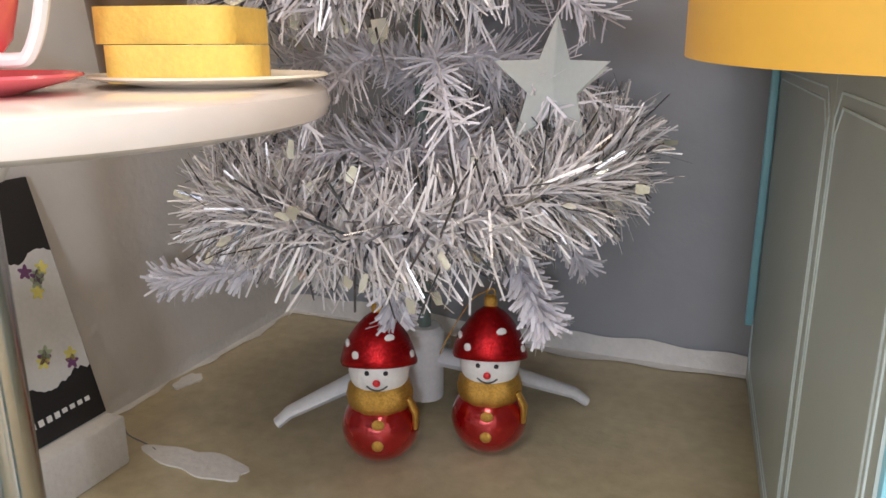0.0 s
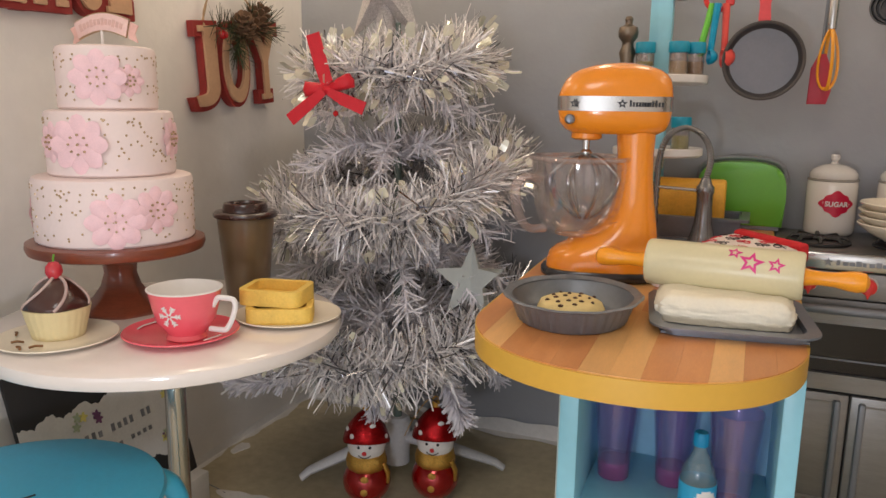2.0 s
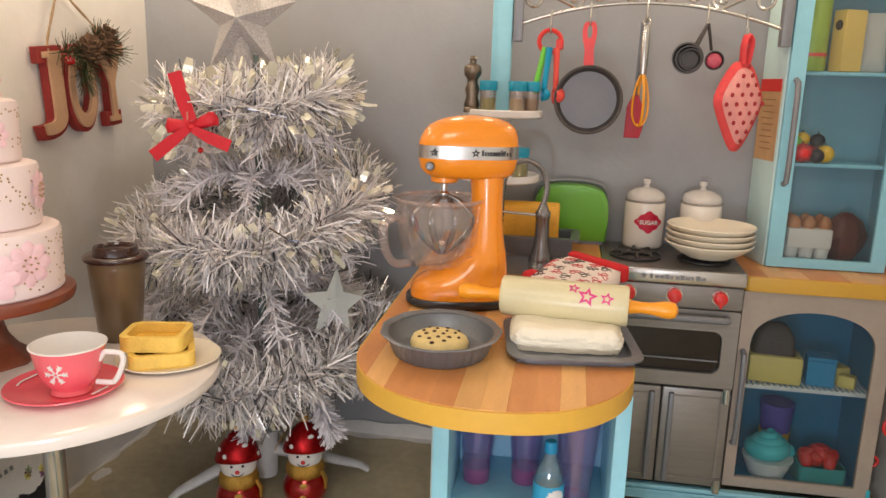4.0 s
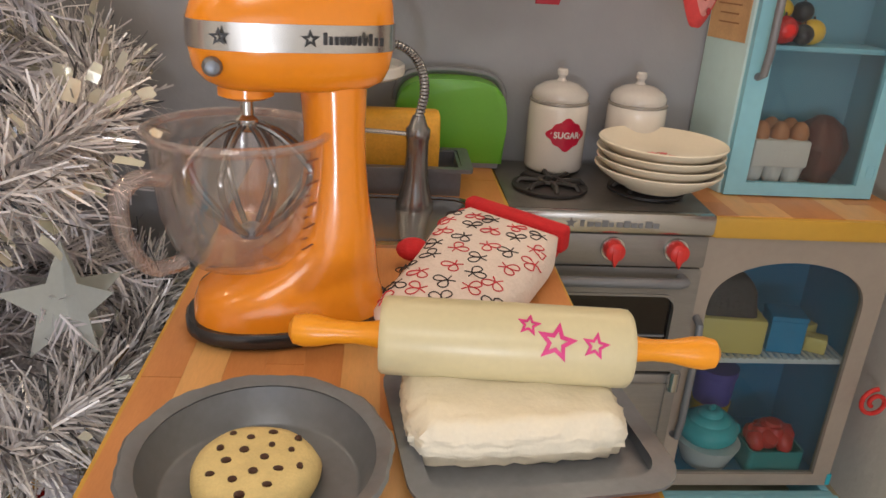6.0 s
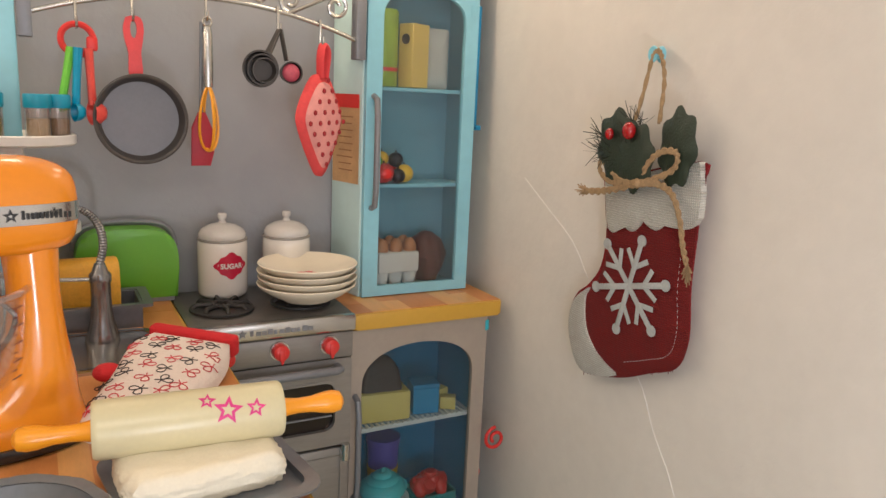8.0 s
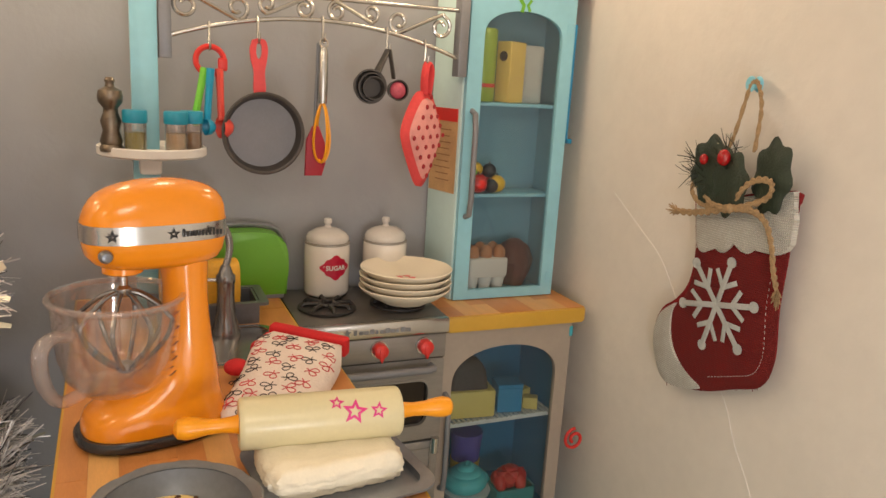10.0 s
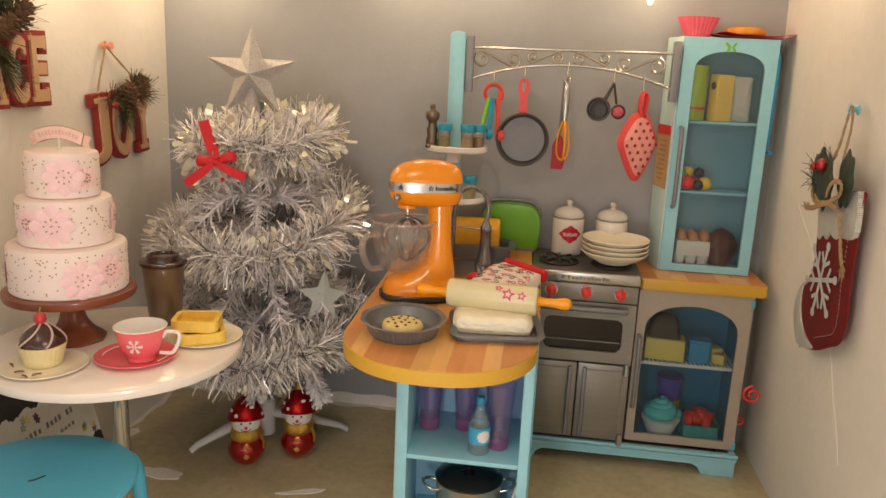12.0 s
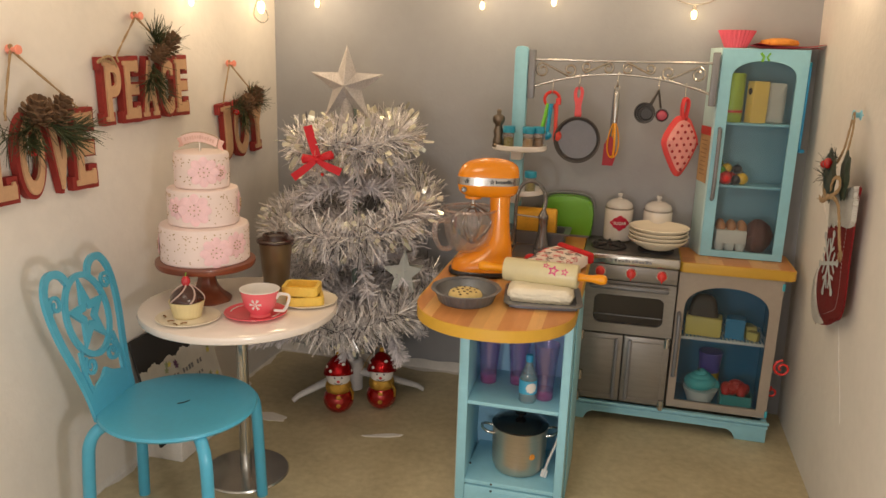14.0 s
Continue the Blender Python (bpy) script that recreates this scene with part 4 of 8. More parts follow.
for k in range(9):
    a, z = 0.62, 0.05 + 0.0055 * k
    r = 0.0352 + 0.0036 * min(1, (z - 0.045) / 0.04) + 0.0008
    for q in range(2 if k % 2 else 5):
        b = a - 1.45 + 0.05 * q
        box(bm, -0.026 + r * cos(b) - 0.0008, r * sin(b) - 0.0004, z, -0.026 + r * cos(b) + 0.0008, r * sin(b) + 0.0004, z + 0.0003)
tagged(part("scale_mark", bm, principled("brown_print", srgb(120, 60, 36), 0.5), bw, "small dark measuring marks"), kind="stuff")

# ---- pie pan, cookie, tray, dough, rolling pin, mitt ----
M_PAN = principled("grey_bakeware", srgb(122, 126, 132), 0.42, 0.5, var=0.12, scale=30, bump=0.05)
pie = thing("pie_pan", (0.1965, 0.329, ZI + rise(0.329)), "dark grey metal pie pan with a wavy rim", "pie pan", rx=2.1)
dish_line = [(0, 0.0), (0.0360, 0.0), (0.0378, 0.0012), (0.0436, 0.0168), (0.0424, 0.0172), (0.0368, 0.0032), (0.0352, 0.0022), (0, 0.0022)]
part("dish", lathe(bmesh.new(), dish_line, 192, wave=lambda a, i: 1 + (0.012 * sin(36 * a) if 2 <= i <= 3 else 0.0)), M_PAN, pie)
part("rolled_rim", lathe(bmesh.new(), [(0.0424, 0.0162), (0.0452, 0.0168), (0.0478, 0.0178), (0.0486, 0.0188), (0.0474, 0.0197), (0.0448, 0.0190), (0.0422, 0.0178)], 192, wave=lambda a, i: 1 + (0.004 * sin(36 * a) + 0.012 * sin(11 * a) if 1 <= i <= 5 else 0.0)), M_PAN, pie, "wavy folded rim")
ck = thing("cookie", (0.1945, 0.331, ZI + 0.0022 + rise(0.331)), "pale chocolate chip cookie lying in the pie pan", "cookie", rx=2.1)
dough_mat = principled("cookie_dough", srgb(228, 206, 142), 0.6, var=0.1, scale=120, bump=0.35, bscale=500)
wob = lambda a, i: 1 + 0.02 * sin(3 * a + 1) + 0.012 * sin(7 * a)
part("biscuit", lathe(bmesh.new(), [(0, 0), (0.020, 0), (0.0225, 0.002), (0.0230, 0.005), (0.0212, 0.0088), (0.017, 0.0108), (0.009, 0.0116), (0, 0.0118)], 40, wave=wob), dough_mat, ck)
chip = principled("chocolate", srgb(66, 38, 24), 0.4, var=0.2)
r = random.Random(5)
for k in range(17):
    a, q = 2.4 * k, 0.0185 * ((k + 0.6) / 17) ** 0.5
    z = 0.0117 - 0.0014 * (q / 0.019) ** 3
    part("chocolate_chip", lathe(bmesh.new(), [(0, -0.001), (0.0016, -0.0004), (0.0014, 0.0006), (0.0006, 0.0011), (0, 0.0012)], 8, m=Matrix.Translation((q * cos(a), q * sin(a), z)) @ Matrix.Diagonal((r.uniform(0.8, 1.3), r.uniform(0.7, 1.1), 1, 1))), chip, ck)

pie.scale = (0.97, 0.97, 0.97)

tr = thing("baking_tray", (0.2955, 0.365, ZI + rise(0.365)), "dark grey baking tray under the pastry dough", "baking tray", rz=8, rx=2.1)
part("flat_rim", framed(bmesh.new(), rounded(-0.052, -0.048, 0.052, 0.046, 0.016), rounded(-0.044, -0.040, 0.044, 0.038, 0.011), 0.0052, 0.0066), M_DARK, tr)
part("side_wall", framed(bmesh.new(), rounded(-0.0455, -0.0415, 0.0455, 0.0395, 0.012), rounded(-0.044, -0.040, 0.044, 0.038, 0.011), 0.0, 0.0062), M_DARK, tr)
part("base", box(bmesh.new(), -0.0445, -0.0385, 0, 0.0445, 0.0385, 0.0015), M_DARK, tr)

dg = bmesh.new()
bmesh.ops.create_cube(dg, size=1.0)
bmesh.ops.subdivide_edges(dg, edges=dg.edges, cuts=21, use_grid_fill=True)
for v in dg.verts:
    p = v.co.copy()
    q = Vector((p.x, p.y, p.z)) * 2
    lump = noise.noise(Vector((p.x * 7, p.y * 6, p.z * 3))) * 0.0022 + noise.noise(Vector((p.x * 26, p.y * 20, p.z * 6))) * 0.0007
    m = max(abs(q.x), abs(q.y))
    e = 0.72 + 0.28 * max(0.0, 1 - (m - 0.82) / 0.18) ** 0.5 if m > 0.82 else 1.0
    torn = (noise.noise(Vector((p.x * 34, p.y * 24, p.z * 3))) * 0.0016 + noise.noise(Vector((p.x * 60, p.y * 44, p.z * 9))) * 0.0007) * max(0, m - 0.8) * 5
    lump *= 0.45
    corner = 1 - 0.10 * (abs(q.x) * abs(q.y)) ** 3
    scallop = 1 + 0.018 * sin(p.x * 48) * max(0, -q.y) ** 4 + 0.02 * sin(p.y * 38) * abs(q.x) ** 4
    bulge = 1 + 0.04 * (1 - q.z * q.z)
    z = (p.z + 0.5) * 0.0185 * (e if p.z > -0.2 else 1) + (lump if p.z > -0.3 else 0)
    v.co = (p.x * 0.086 * corner * bulge + lump + torn * q.x, p.y * 0.052 * corner * scallop * bulge + 0.005 + torn * q.y, z + abs(torn) * 0.3)
dm = principled("pastry_dough", srgb(240, 231, 208), 0.55, var=0.05, scale=60, bump=0.3, bscale=260)
tagged(place(part("dough", dg, dm, angle=80), (0.2925, 0.363, ZI + 0.0017 + rise(0.363)), 5, 2.1), "slab of pale pastry dough on the baking tray", "dough")

rp = thing("rolling_pin", (0.2895, 0.3810, 0.3245), "cream rolling pin with orange handles and pink stars", "rolling pin", rz=-4.8)
TOX = Matrix(((0, 0, 1, 0), (1, 0, 0, 0), (0, 1, 0, 0), (0, 0, 0, 1)))
barrel = [(0, -0.0515), (0.0150, -0.0515), (0.0162, -0.0503), (0.0165, -0.048), (0.0165, 0.048), (0.0162, 0.0503), (0.0150, 0.0515), (0, 0.0515)]
br = part("barrel", lathe(bmesh.new(), barrel, 40, m=TOX), M_CREAM, rp)
grip = [(0, 0.0512), (0.0062, 0.0512), (0.0052, 0.056), (0.0046, 0.062), (0.0050, 0.070), (0.0066, 0.078), (0.0070, 0.083), (0.0060, 0.0875), (0.003, 0.0895), (0, 0.090)]
handle_mat = principled("orange_handle", srgb(244, 160, 24), 0.3, var=0.04)
part("handle", lathe(bmesh.new(), grip, 24, m=TOX), handle_mat, rp, "orange turned handle")
part("handle", lathe(bmesh.new(), [(a, -b) for a, b in grip], 24, m=TOX), handle_mat, rp, "orange turned handle")
pink_print = principled("pink_print", srgb(216, 62, 136), 0.4)
for cx, up, sz in ((0.019, 0.55, 0.0085), (0.0345, 0.52, 0.0058), (0.008, 0.95, 0.005)):
    bm = framed(bmesh.new(), star(cx, 0, sz, 0.45, 80), star(cx, 0, sz * 0.52, 0.45, 80), 0.0, 0.0004)
    for v in bm.verts:
        a = up + v.co.y / 0.0165
        rr_ = 0.01655 + v.co.z
        v.co = (v.co.x, -rr_ * cos(a), rr_ * sin(a))
    part("star_print", bm, pink_print, br, "pink printed star")

mt = thing("oven_mitt", (0.290, 0.503, ZI + 0.0160 + rise(0.503)), "patterned white oven mitt with a red cuff", "oven mitt", rz=49, rx=2, ry=-5)
outl = [(p.x, p.y) for p in smooth_path([(0.053, -0.026, 0), (0.030, -0.036, 0), (0.0, -0.0425, 0), (-0.030, -0.047, 0), (-0.058, -0.043, 0), (-0.078, -0.027, 0), (-0.086, -0.006, 0), (-0.077, 0.006, 0), (-0.055, 0.013, 0), (-0.020, 0.024, 0), (0.010, 0.036, 0), (0.034, 0.043, 0), (0.053, 0.039, 0)], 4)]
cloth = principled("printed_cotton", srgb(236, 222, 214), 0.85, var=0.05, scale=80, bump=0.4, bscale=350)
red_cloth = principled("red_cotton", srgb(204, 36, 42), 0.85, bump=0.4, bscale=400)
body = part("mitt_body", puff(bmesh.new(), outl, 0.0085, rings=7, back=0.011), cloth, mt, angle=80)
part("cuff", box(bmesh.new(), 0.0515, -0.030, -0.0115, 0.0625, 0.044, 0.0055, 0.0032, 3), red_cloth, mt, "red cotton cuff")
part("cuff_end", box(bmesh.new(), 0.026, 0.040, -0.0112, 0.056, 0.047, -0.002, 0.003, 2), red_cloth, mt, "red cuff edge turned under")
part("thumb", ball(0.010, -0.010, 0.036, -0.005, 0.6), red_cloth, mt, "red padded thumb")
inks = (principled("black_print", srgb(52, 44, 46), 0.85), principled("red_print", srgb(206, 62, 72), 0.85))
r = random.Random(11)
mitt_c = (sum(p[0] for p in outl) / len(outl), sum(p[1] for p in outl) / len(outl))


def mitt_height(x, y):
    """Height of the padded top over a place, below nought outside the outline."""
    dx, dy = x - mitt_c[0], y - mitt_c[1]
    way, far = math.atan2(dy, dx), math.hypot(dx, dy)
    edge = min(outl, key=lambda p: abs(math.remainder(math.atan2(p[1] - mitt_c[1], p[0] - mitt_c[0]) - way, 2 * pi)))
    q = far / math.hypot(edge[0] - mitt_c[0], edge[1] - mitt_c[1])
    return 0.0085 * max(0.0, 1 - q ** 2.6) ** 0.5 if q < 0.97 else -1


# printed bows with two loops and two tails, black and red by turns
for i in range(9):
    for k in range(7):
        x, y = -0.076 + 0.0158 * i + r.uniform(-0.002, 0.002), -0.043 + 0.0145 * k + 0.007 * (i % 2) + r.uniform(-0.002, 0.002)
        if mitt_height(x, y) < 0.002 or x > 0.048:
            continue
        bm = bmesh.new()
        a0 = r.uniform(0, 6.28)
        for a in (a0, a0 + 1.5):
            loop = []
            for q in range(14):
                b = 2 * pi * q / 14
                u, w = 0.0037 + 0.0037 * cos(b), 0.0021 * sin(b) * (1.15 + 0.5 * cos(b))
                px, py = x + u * cos(a) - w * sin(a), y + u * sin(a) + w * cos(a)
                loop.append((px, py, max(0.0, mitt_height(px, py)) + 0.0002))
            tube(bm, loop, 0.00042, 4, closed=True)
        for a in (a0 + 3.3, a0 + 4.6):
            tube(bm, [(x + u * cos(a), y + u * sin(a), max(0.0, mitt_height(x + u * cos(a), y + u * sin(a))) + 0.0002) for u in (0, 0.0023, 0.0046)], 0.00040, 4)
        part("bow_print", bm, inks[(i + k) % 2], body)

# ---- pot rack, post with shelves ----
RY = 0.690
ps = thing("spice_stand", (0, 0, 0), "pale blue post with two round white spice shelves", "spice stand")
part("post", prism(bmesh.new(), [(0.1885, ZI + 0.0158), (0.2115, ZI + 0.0158), (0.2115, 0.626), (0.2085, 0.6305), (0.200, 0.632), (0.1915, 0.6305), (0.1885, 0.626)], -0.008, 0.008, Matrix.Translation((0, RY, 0)) @ UPRIGHT, bev=0.0015), M_BLUE, ps)
for z, rad in ((0.458, 0.047), (0.383, 0.047)):
    disc = [(0, z), (rad - 0.003, z), (rad, z + 0.002), (rad, z + 0.0085), (rad - 0.0015, z + 0.0095), (rad - 0.003, z + 0.008), (rad - 0.004, z + 0.005), (0, z + 0.005)]
    sh = part("shelf", lathe(bmesh.new(), disc, 44, 0.205, 0.678), M_WHITE, ps, "round white tray shelf")
    part("bracket", box(bmesh.new(), 0.193, 0.660, z - 0.016, 0.212, 0.690, z - 0.0003, 0.003), M_WHITE, sh)


def spice_jar(x, y, z, fill, label):
    j = thing("spice_jar", (x, y, z), label, "spice jar", "spice jars on the stand")
    part("glass", lathe(bmesh.new(), [(0, 0), (0.0088, 0), (0.0095, 0.001), (0.0095, 0.026), (0.0088, 0.026), (0.0088, 0.0015), (0, 0.0015)], 20), M_CLEAR, j, "clear jar")
    part("spice", lathe(bmesh.new(), [(0, 0.002), (0.0085, 0.002), (0.0085, 0.017), (0, 0.017)], 16), fill, j)
    part("cap", lathe(bmesh.new(), [(0.0098, 0.0255), (0.0103, 0.0265), (0.0103, 0.0355), (0.0095, 0.0365), (0, 0.0365)], 20), principled("turquoise_cap", srgb(40, 152, 184), 0.4), j, "turquoise cap")


herb, seed_, pep = principled("dried_herb", srgb(150, 150, 60), 0.9, var=0.3, scale=400), principled("pale_seed", srgb(190, 170, 130), 0.9, var=0.3, scale=400), principled("brown_spice", srgb(150, 120, 80), 0.9, var=0.3, scale=400)
spice_jar(0.190, 0.652, 0.4635, herb, "small spice jar with a turquoise cap and green herb")
spice_jar(0.2235, 0.650, 0.4635, seed_, "small spice jar with a turquoise cap and pale seeds")
spice_jar(0.238, 0.666, 0.4635, pep, "small spice jar with a turquoise cap and brown spice")
spice_jar(0.230, 0.658, 0.3885, herb, "spice jar with green leaves on the lower shelf")
mill = [(0, 0), (0.0095, 0), (0.0100, 0.003), (0.0085, 0.006), (0.0095, 0.009), (0.0068, 0.018), (0.0088, 0.026), (0.0062, 0.033), (0.0060, 0.037), (0.0098, 0.042), (0.0105, 0.047), (0.0095, 0.052), (0.004, 0.055), (0.0035, 0.058), (0.0045, 0.060), (0.003, 0.063), (0, 0.063)]
tagged(place(part("pepper_mill", lathe(bmesh.new(), mill, 24), principled("antique_metal", srgb(128, 116, 102), 0.3, 0.85, var=0.2)), (0.171, 0.656, 0.4635)), "turned metal pepper mill on the spice stand", "pepper mill")

rk = thing("pot_rack", (0, 0, 0), "silver wire pot rack with scrollwork between post and cabinet", "pot rack")
wire = 0.0022
part("end_bracket", box(bmesh.new(), 0.2125, RY - 0.008, 0.5455, 0.2235, RY + 0.008, 0.626, 0.001), M_GREYPL, rk)
part("end_bracket", box(bmesh.new(), 0.5070, RY - 0.008, 0.545, 0.5175, RY + 0.008, 0.629, 0.001), M_GREYPL, rk)
part("top_bar", tube(bmesh.new(), [(0.222, RY - 0.002, 0.610), (0.509, RY - 0.002, 0.612)], wire, 10), M_CHROME, rk)
low_z = lambda x: 0.590 - 0.0235 * ((x - 0.362) / 0.138) ** 2
part("lower_bar", tube(bmesh.new(), [(0.2235 + 0.284 * k / 24, RY - 0.002, low_z(0.2235 + 0.284 * k / 24)) for k in range(25)], wire, 10), M_CHROME, rk)


def scroll(x0, flip, s):
    """An S-shaped wire scroll lying on its side, with curled ends."""
    a = [((-0.019 + (0.0035 + 0.0065 * k / 24) * cos(radians(90 + 430 * (1 - k / 24)))) * s, (-0.0005 + (0.0035 + 0.0065 * k / 24) * sin(radians(90 + 430 * (1 - k / 24)))) * s) for k in range(25)]
    b = [((0.019 + (0.0090 - 0.0060 * k / 24) * cos(radians(-90 + 400 * k / 24))) * s, (0.0008 + (0.0090 - 0.0060 * k / 24) * sin(radians(-90 + 400 * k / 24))) * s) for k in range(25)]
    line = smooth_path([(x, 0, z) for x, z in a + [((a[-1][0] + b[0][0]) / 2, (a[-1][1] + b[0][1]) / 2)] + b], 2)
    return [(x0 + flip * p.x, RY - 0.002, p.z) for p in line]


for x0, flip, s, lift in ((0.259, 1, 1.2, 0.0), (0.327, -1, 0.92, 0.0), (0.394, 1, 0.92, 0.0), (0.464, -1, 1.2, 0.0)):
    zc = (0.611 + low_z(x0)) / 2
    part("scroll", tube(bmesh.new(), [(x, y, zc + z) for x, y, z in scroll(x0, flip, s)], wire * 0.95, 8), M_CHROME, rk)


def hook(x):
    z = low_z(x)
    pts = [(x, RY - 0.0005, z + 0.003), (x, RY - 0.004, z + 0.0035), (x, RY - 0.006, z - 0.002), (x, RY - 0.0055, z - 0.016)]
    pts += [(x, RY - 0.0055 - 0.0045 * (1 - cos(pi * k / 6)), z - 0.016 - 0.005 * sin(pi * k / 6)) for k in range(1, 7)] + [(x, RY - 0.0145, z - 0.012)]
    part("hook", tube(bmesh.new(), pts, 0.0013, 8), M_CHROME, rk, "small steel hook")
    return z - 0.0205


HY = RY - 0.011
tips = {x: hook(x) for x in (0.256, 0.300, 0.362, 0.428, 0.470)}

# measuring spoons
FACE = Matrix(((1, 0, 0, 0), (0, 0, -1, 0), (0, 1, 0, 0), (0, 0, 0, 1)))
M_IRON = principled("blackish_pan_metal", srgb(78, 74, 72), 0.42, 0.35, var=0.12, scale=30)
z = tips[0.256]
ms = thing("measuring_spoons", (0.256, HY, z), "green, blue and red measuring spoons on a red ring", "measuring spoons")
part("ring", tube(bmesh.new(), [(0.0125 * cos(2 * pi * k / 24), 0, -0.010 + 0.0125 * sin(2 * pi * k / 24)) for k in range(24)], 0.0026, 8, closed=True), M_RED, ms)
for dx, dy, length, tilt, bowl_r, colour, name in ((-0.005, -0.003, 0.046, -0.20, 0.0066, (120, 200, 60), "green"), (0.0, -0.006, 0.052, -0.08, 0.0078, (30, 150, 190), "blue"), (0.008, -0.002, 0.052, 0.03, 0.0105, (232, 84, 72), "red")):
    m = principled(name + "_plastic", srgb(*colour), 0.35)
    ax, az = sin(tilt), -cos(tilt)
    bm = tube(bmesh.new(), [(dx, dy, -0.017), (dx + ax * length * 0.5, dy - 0.001, -0.017 + az * length * 0.5), (dx + ax * length * 0.9, dy - 0.002, -0.017 + az * length * 0.9)], [0.0038, 0.0032, 0.0034], 8, flat=1.0)
    cup = [(0, -0.0075), (0.55, -0.0062), (0.9, -0.003), (1.0, 0.001), (0.92, 0.001), (0.8, -0.0025), (0.5, -0.005), (0, -0.006)]
    lathe(bm, [(bowl_r * q, c * bowl_r / 0.007) for q, c in cup], 20, m=Matrix.Translation((dx + ax * length, dy - 0.003, -0.018 + az * length)) @ FACE @ Matrix.Rotation(radians(-70), 4, "Y"))
    part("spoon", bm, m, ms, name + " plastic spoon")
part("ring_tag", box(bmesh.new(), 0.0068, -0.0035, -0.019, 0.0155, 0.0025, -0.007, 0.002), M_RED, ms)

# frying pan
fp = thing("frying_pan", (0.300, HY, tips[0.300]), "small dark frying pan with a red handle, hanging", "frying pan")
base = [(0, 0.0), (0.034, 0.0), (0.0365, 0.0015), (0.0388, 0.0125), (0.0374, 0.013), (0.0356, 0.0122), (0.0318, 0.0025), (0, 0.0022)]
part("pan", lathe(bmesh.new(), base, 48, m=Matrix.Translation((0.003, -0.001, -0.0835)) @ FACE), M_IRON, fp)
part("pan_floor", lathe(bmesh.new(), [(0, 0.0024), (0.0322, 0.0024), (0.0322, 0.0032), (0, 0.0032)], 40, m=Matrix.Translation((0.003, -0.001, -0.0835)) @ FACE), principled("grey_pan_floor", srgb(120, 120, 126), 0.5, 0.2, var=0.08), fp, "grey pan floor")
outer = smooth_path([(0.0, 0.004, 0), (0.006, 0.002, 0), (0.0082, -0.006, 0), (0.0074, -0.016, 0), (0.0056, -0.028, 0), (0.0062, -0.047, 0), (-0.0042, -0.047, 0), (-0.0046, -0.028, 0), (-0.0074, -0.016, 0), (-0.0082, -0.006, 0), (-0.006, 0.002, 0)], 3)
inner_c = [(0.003 * sin(2 * pi * k / len(outer)) * 0.9, -0.0075 + 0.0075 * cos(2 * pi * k / len(outer))) for k in range(len(outer))]
part("handle", framed(bmesh.new(), [(p.x, p.y) for p in outer], inner_c, -0.002, 0.002, FACE), principled("coral_handle", srgb(222, 66, 66), 0.35), fp, "coral red loop handle")

# whisk with spatula
wk = thing("balloon_whisk", (0.362, HY, tips[0.362]), "small whisk with orange wires and a steel handle", "whisk")
part("handle", lathe(bmesh.new(), [(0, -0.004), (0.003, -0.005), (0.0045, -0.012), (0.0048, -0.045), (0.0042, -0.058), (0, -0.059)], 16), M_CHROME, wk)
part("loop", tube(bmesh.new(), [(0.0038 * cos(2 * pi * k / 16), 0, -0.001 + 0.004 * sin(2 * pi * k / 16)) for k in range(16)], 0.0011, 6, closed=True), M_CHROME, wk)
orange_wire = principled("orange_wire", srgb(240, 164, 30), 0.35)
for a in (0.3, 1.85):
    pts = []
    for i in range(25):
        t = i / 24
        q = 0.0135 * sin(pi * t) ** 0.8 * (1 if t < 0.5 else 1)
        pts.append(t)
    loop = [(0.0118 * sin(2 * pi * t) * cos(a) * (0.55 + 0.45 * (1 - cos(2 * pi * t)) / 2), 0.0118 * sin(2 * pi * t) * sin(a), -0.058 - 0.058 * (1 - cos(2 * pi * t)) / 2) for t in pts]
    part("wire", tube(bmesh.new(), loop, 0.0018, 6, flat=0.7), orange_wire, wk, "orange wire loop")
sp = thing("spatula", (0.358, HY + 0.005, tips[0.362] - 0.001), "dark red rubber spatula hanging behind the whisk", "spatula")
part("stem", tube(bmesh.new(), [(0, 0, 0.0), (-0.002, 0, -0.084)], 0.0018, 8), M_DARK, sp)
part("blade", prism(bmesh.new(), [(-0.0045, -0.080), (0.002, -0.080), (0.0085, -0.096), (0.0095, -0.116), (0.006, -0.129), (-0.0115, -0.129), (-0.0105, -0.094)], -0.0018, 0.0018, FACE, bev=0.0008), principled("crimson_rubber", srgb(168, 34, 52), 0.5), sp, "crimson rubber blade")

# measuring cups
mc = thing("measuring_cups", (0.428, HY, tips[0.428]), "nested grey measuring cups hanging on a hook", "measuring cups")
for k, (ang, rad, m) in enumerate(((-0.52, 0.0172, M_IRON), (-0.48, 0.0146, M_IRON), (-0.44, 0.0118, M_IRON), (0.22, 0.0105, M_IRON))):
    length = 0.039 if k < 3 else 0.037
    ax, az, dy = sin(ang), -cos(ang), -0.0025 * k
    bm = tube(bmesh.new(), [(0, dy + 0.004, 0.003), (ax * length * 0.7, dy + 0.004, az * length * 0.7)], 0.0044, 8, flat=0.4)
    cup = [(0, 0.0), (rad * 0.85, 0.0), (rad, 0.011), (rad * 0.9, 0.011), (rad * 0.78, 0.0015), (0, 0.0015)]
    lathe(bm, cup, 28, m=Matrix.Translation((ax * length, dy + 0.005, az * length)) @ FACE)
    part("cup", bm, m, mc)
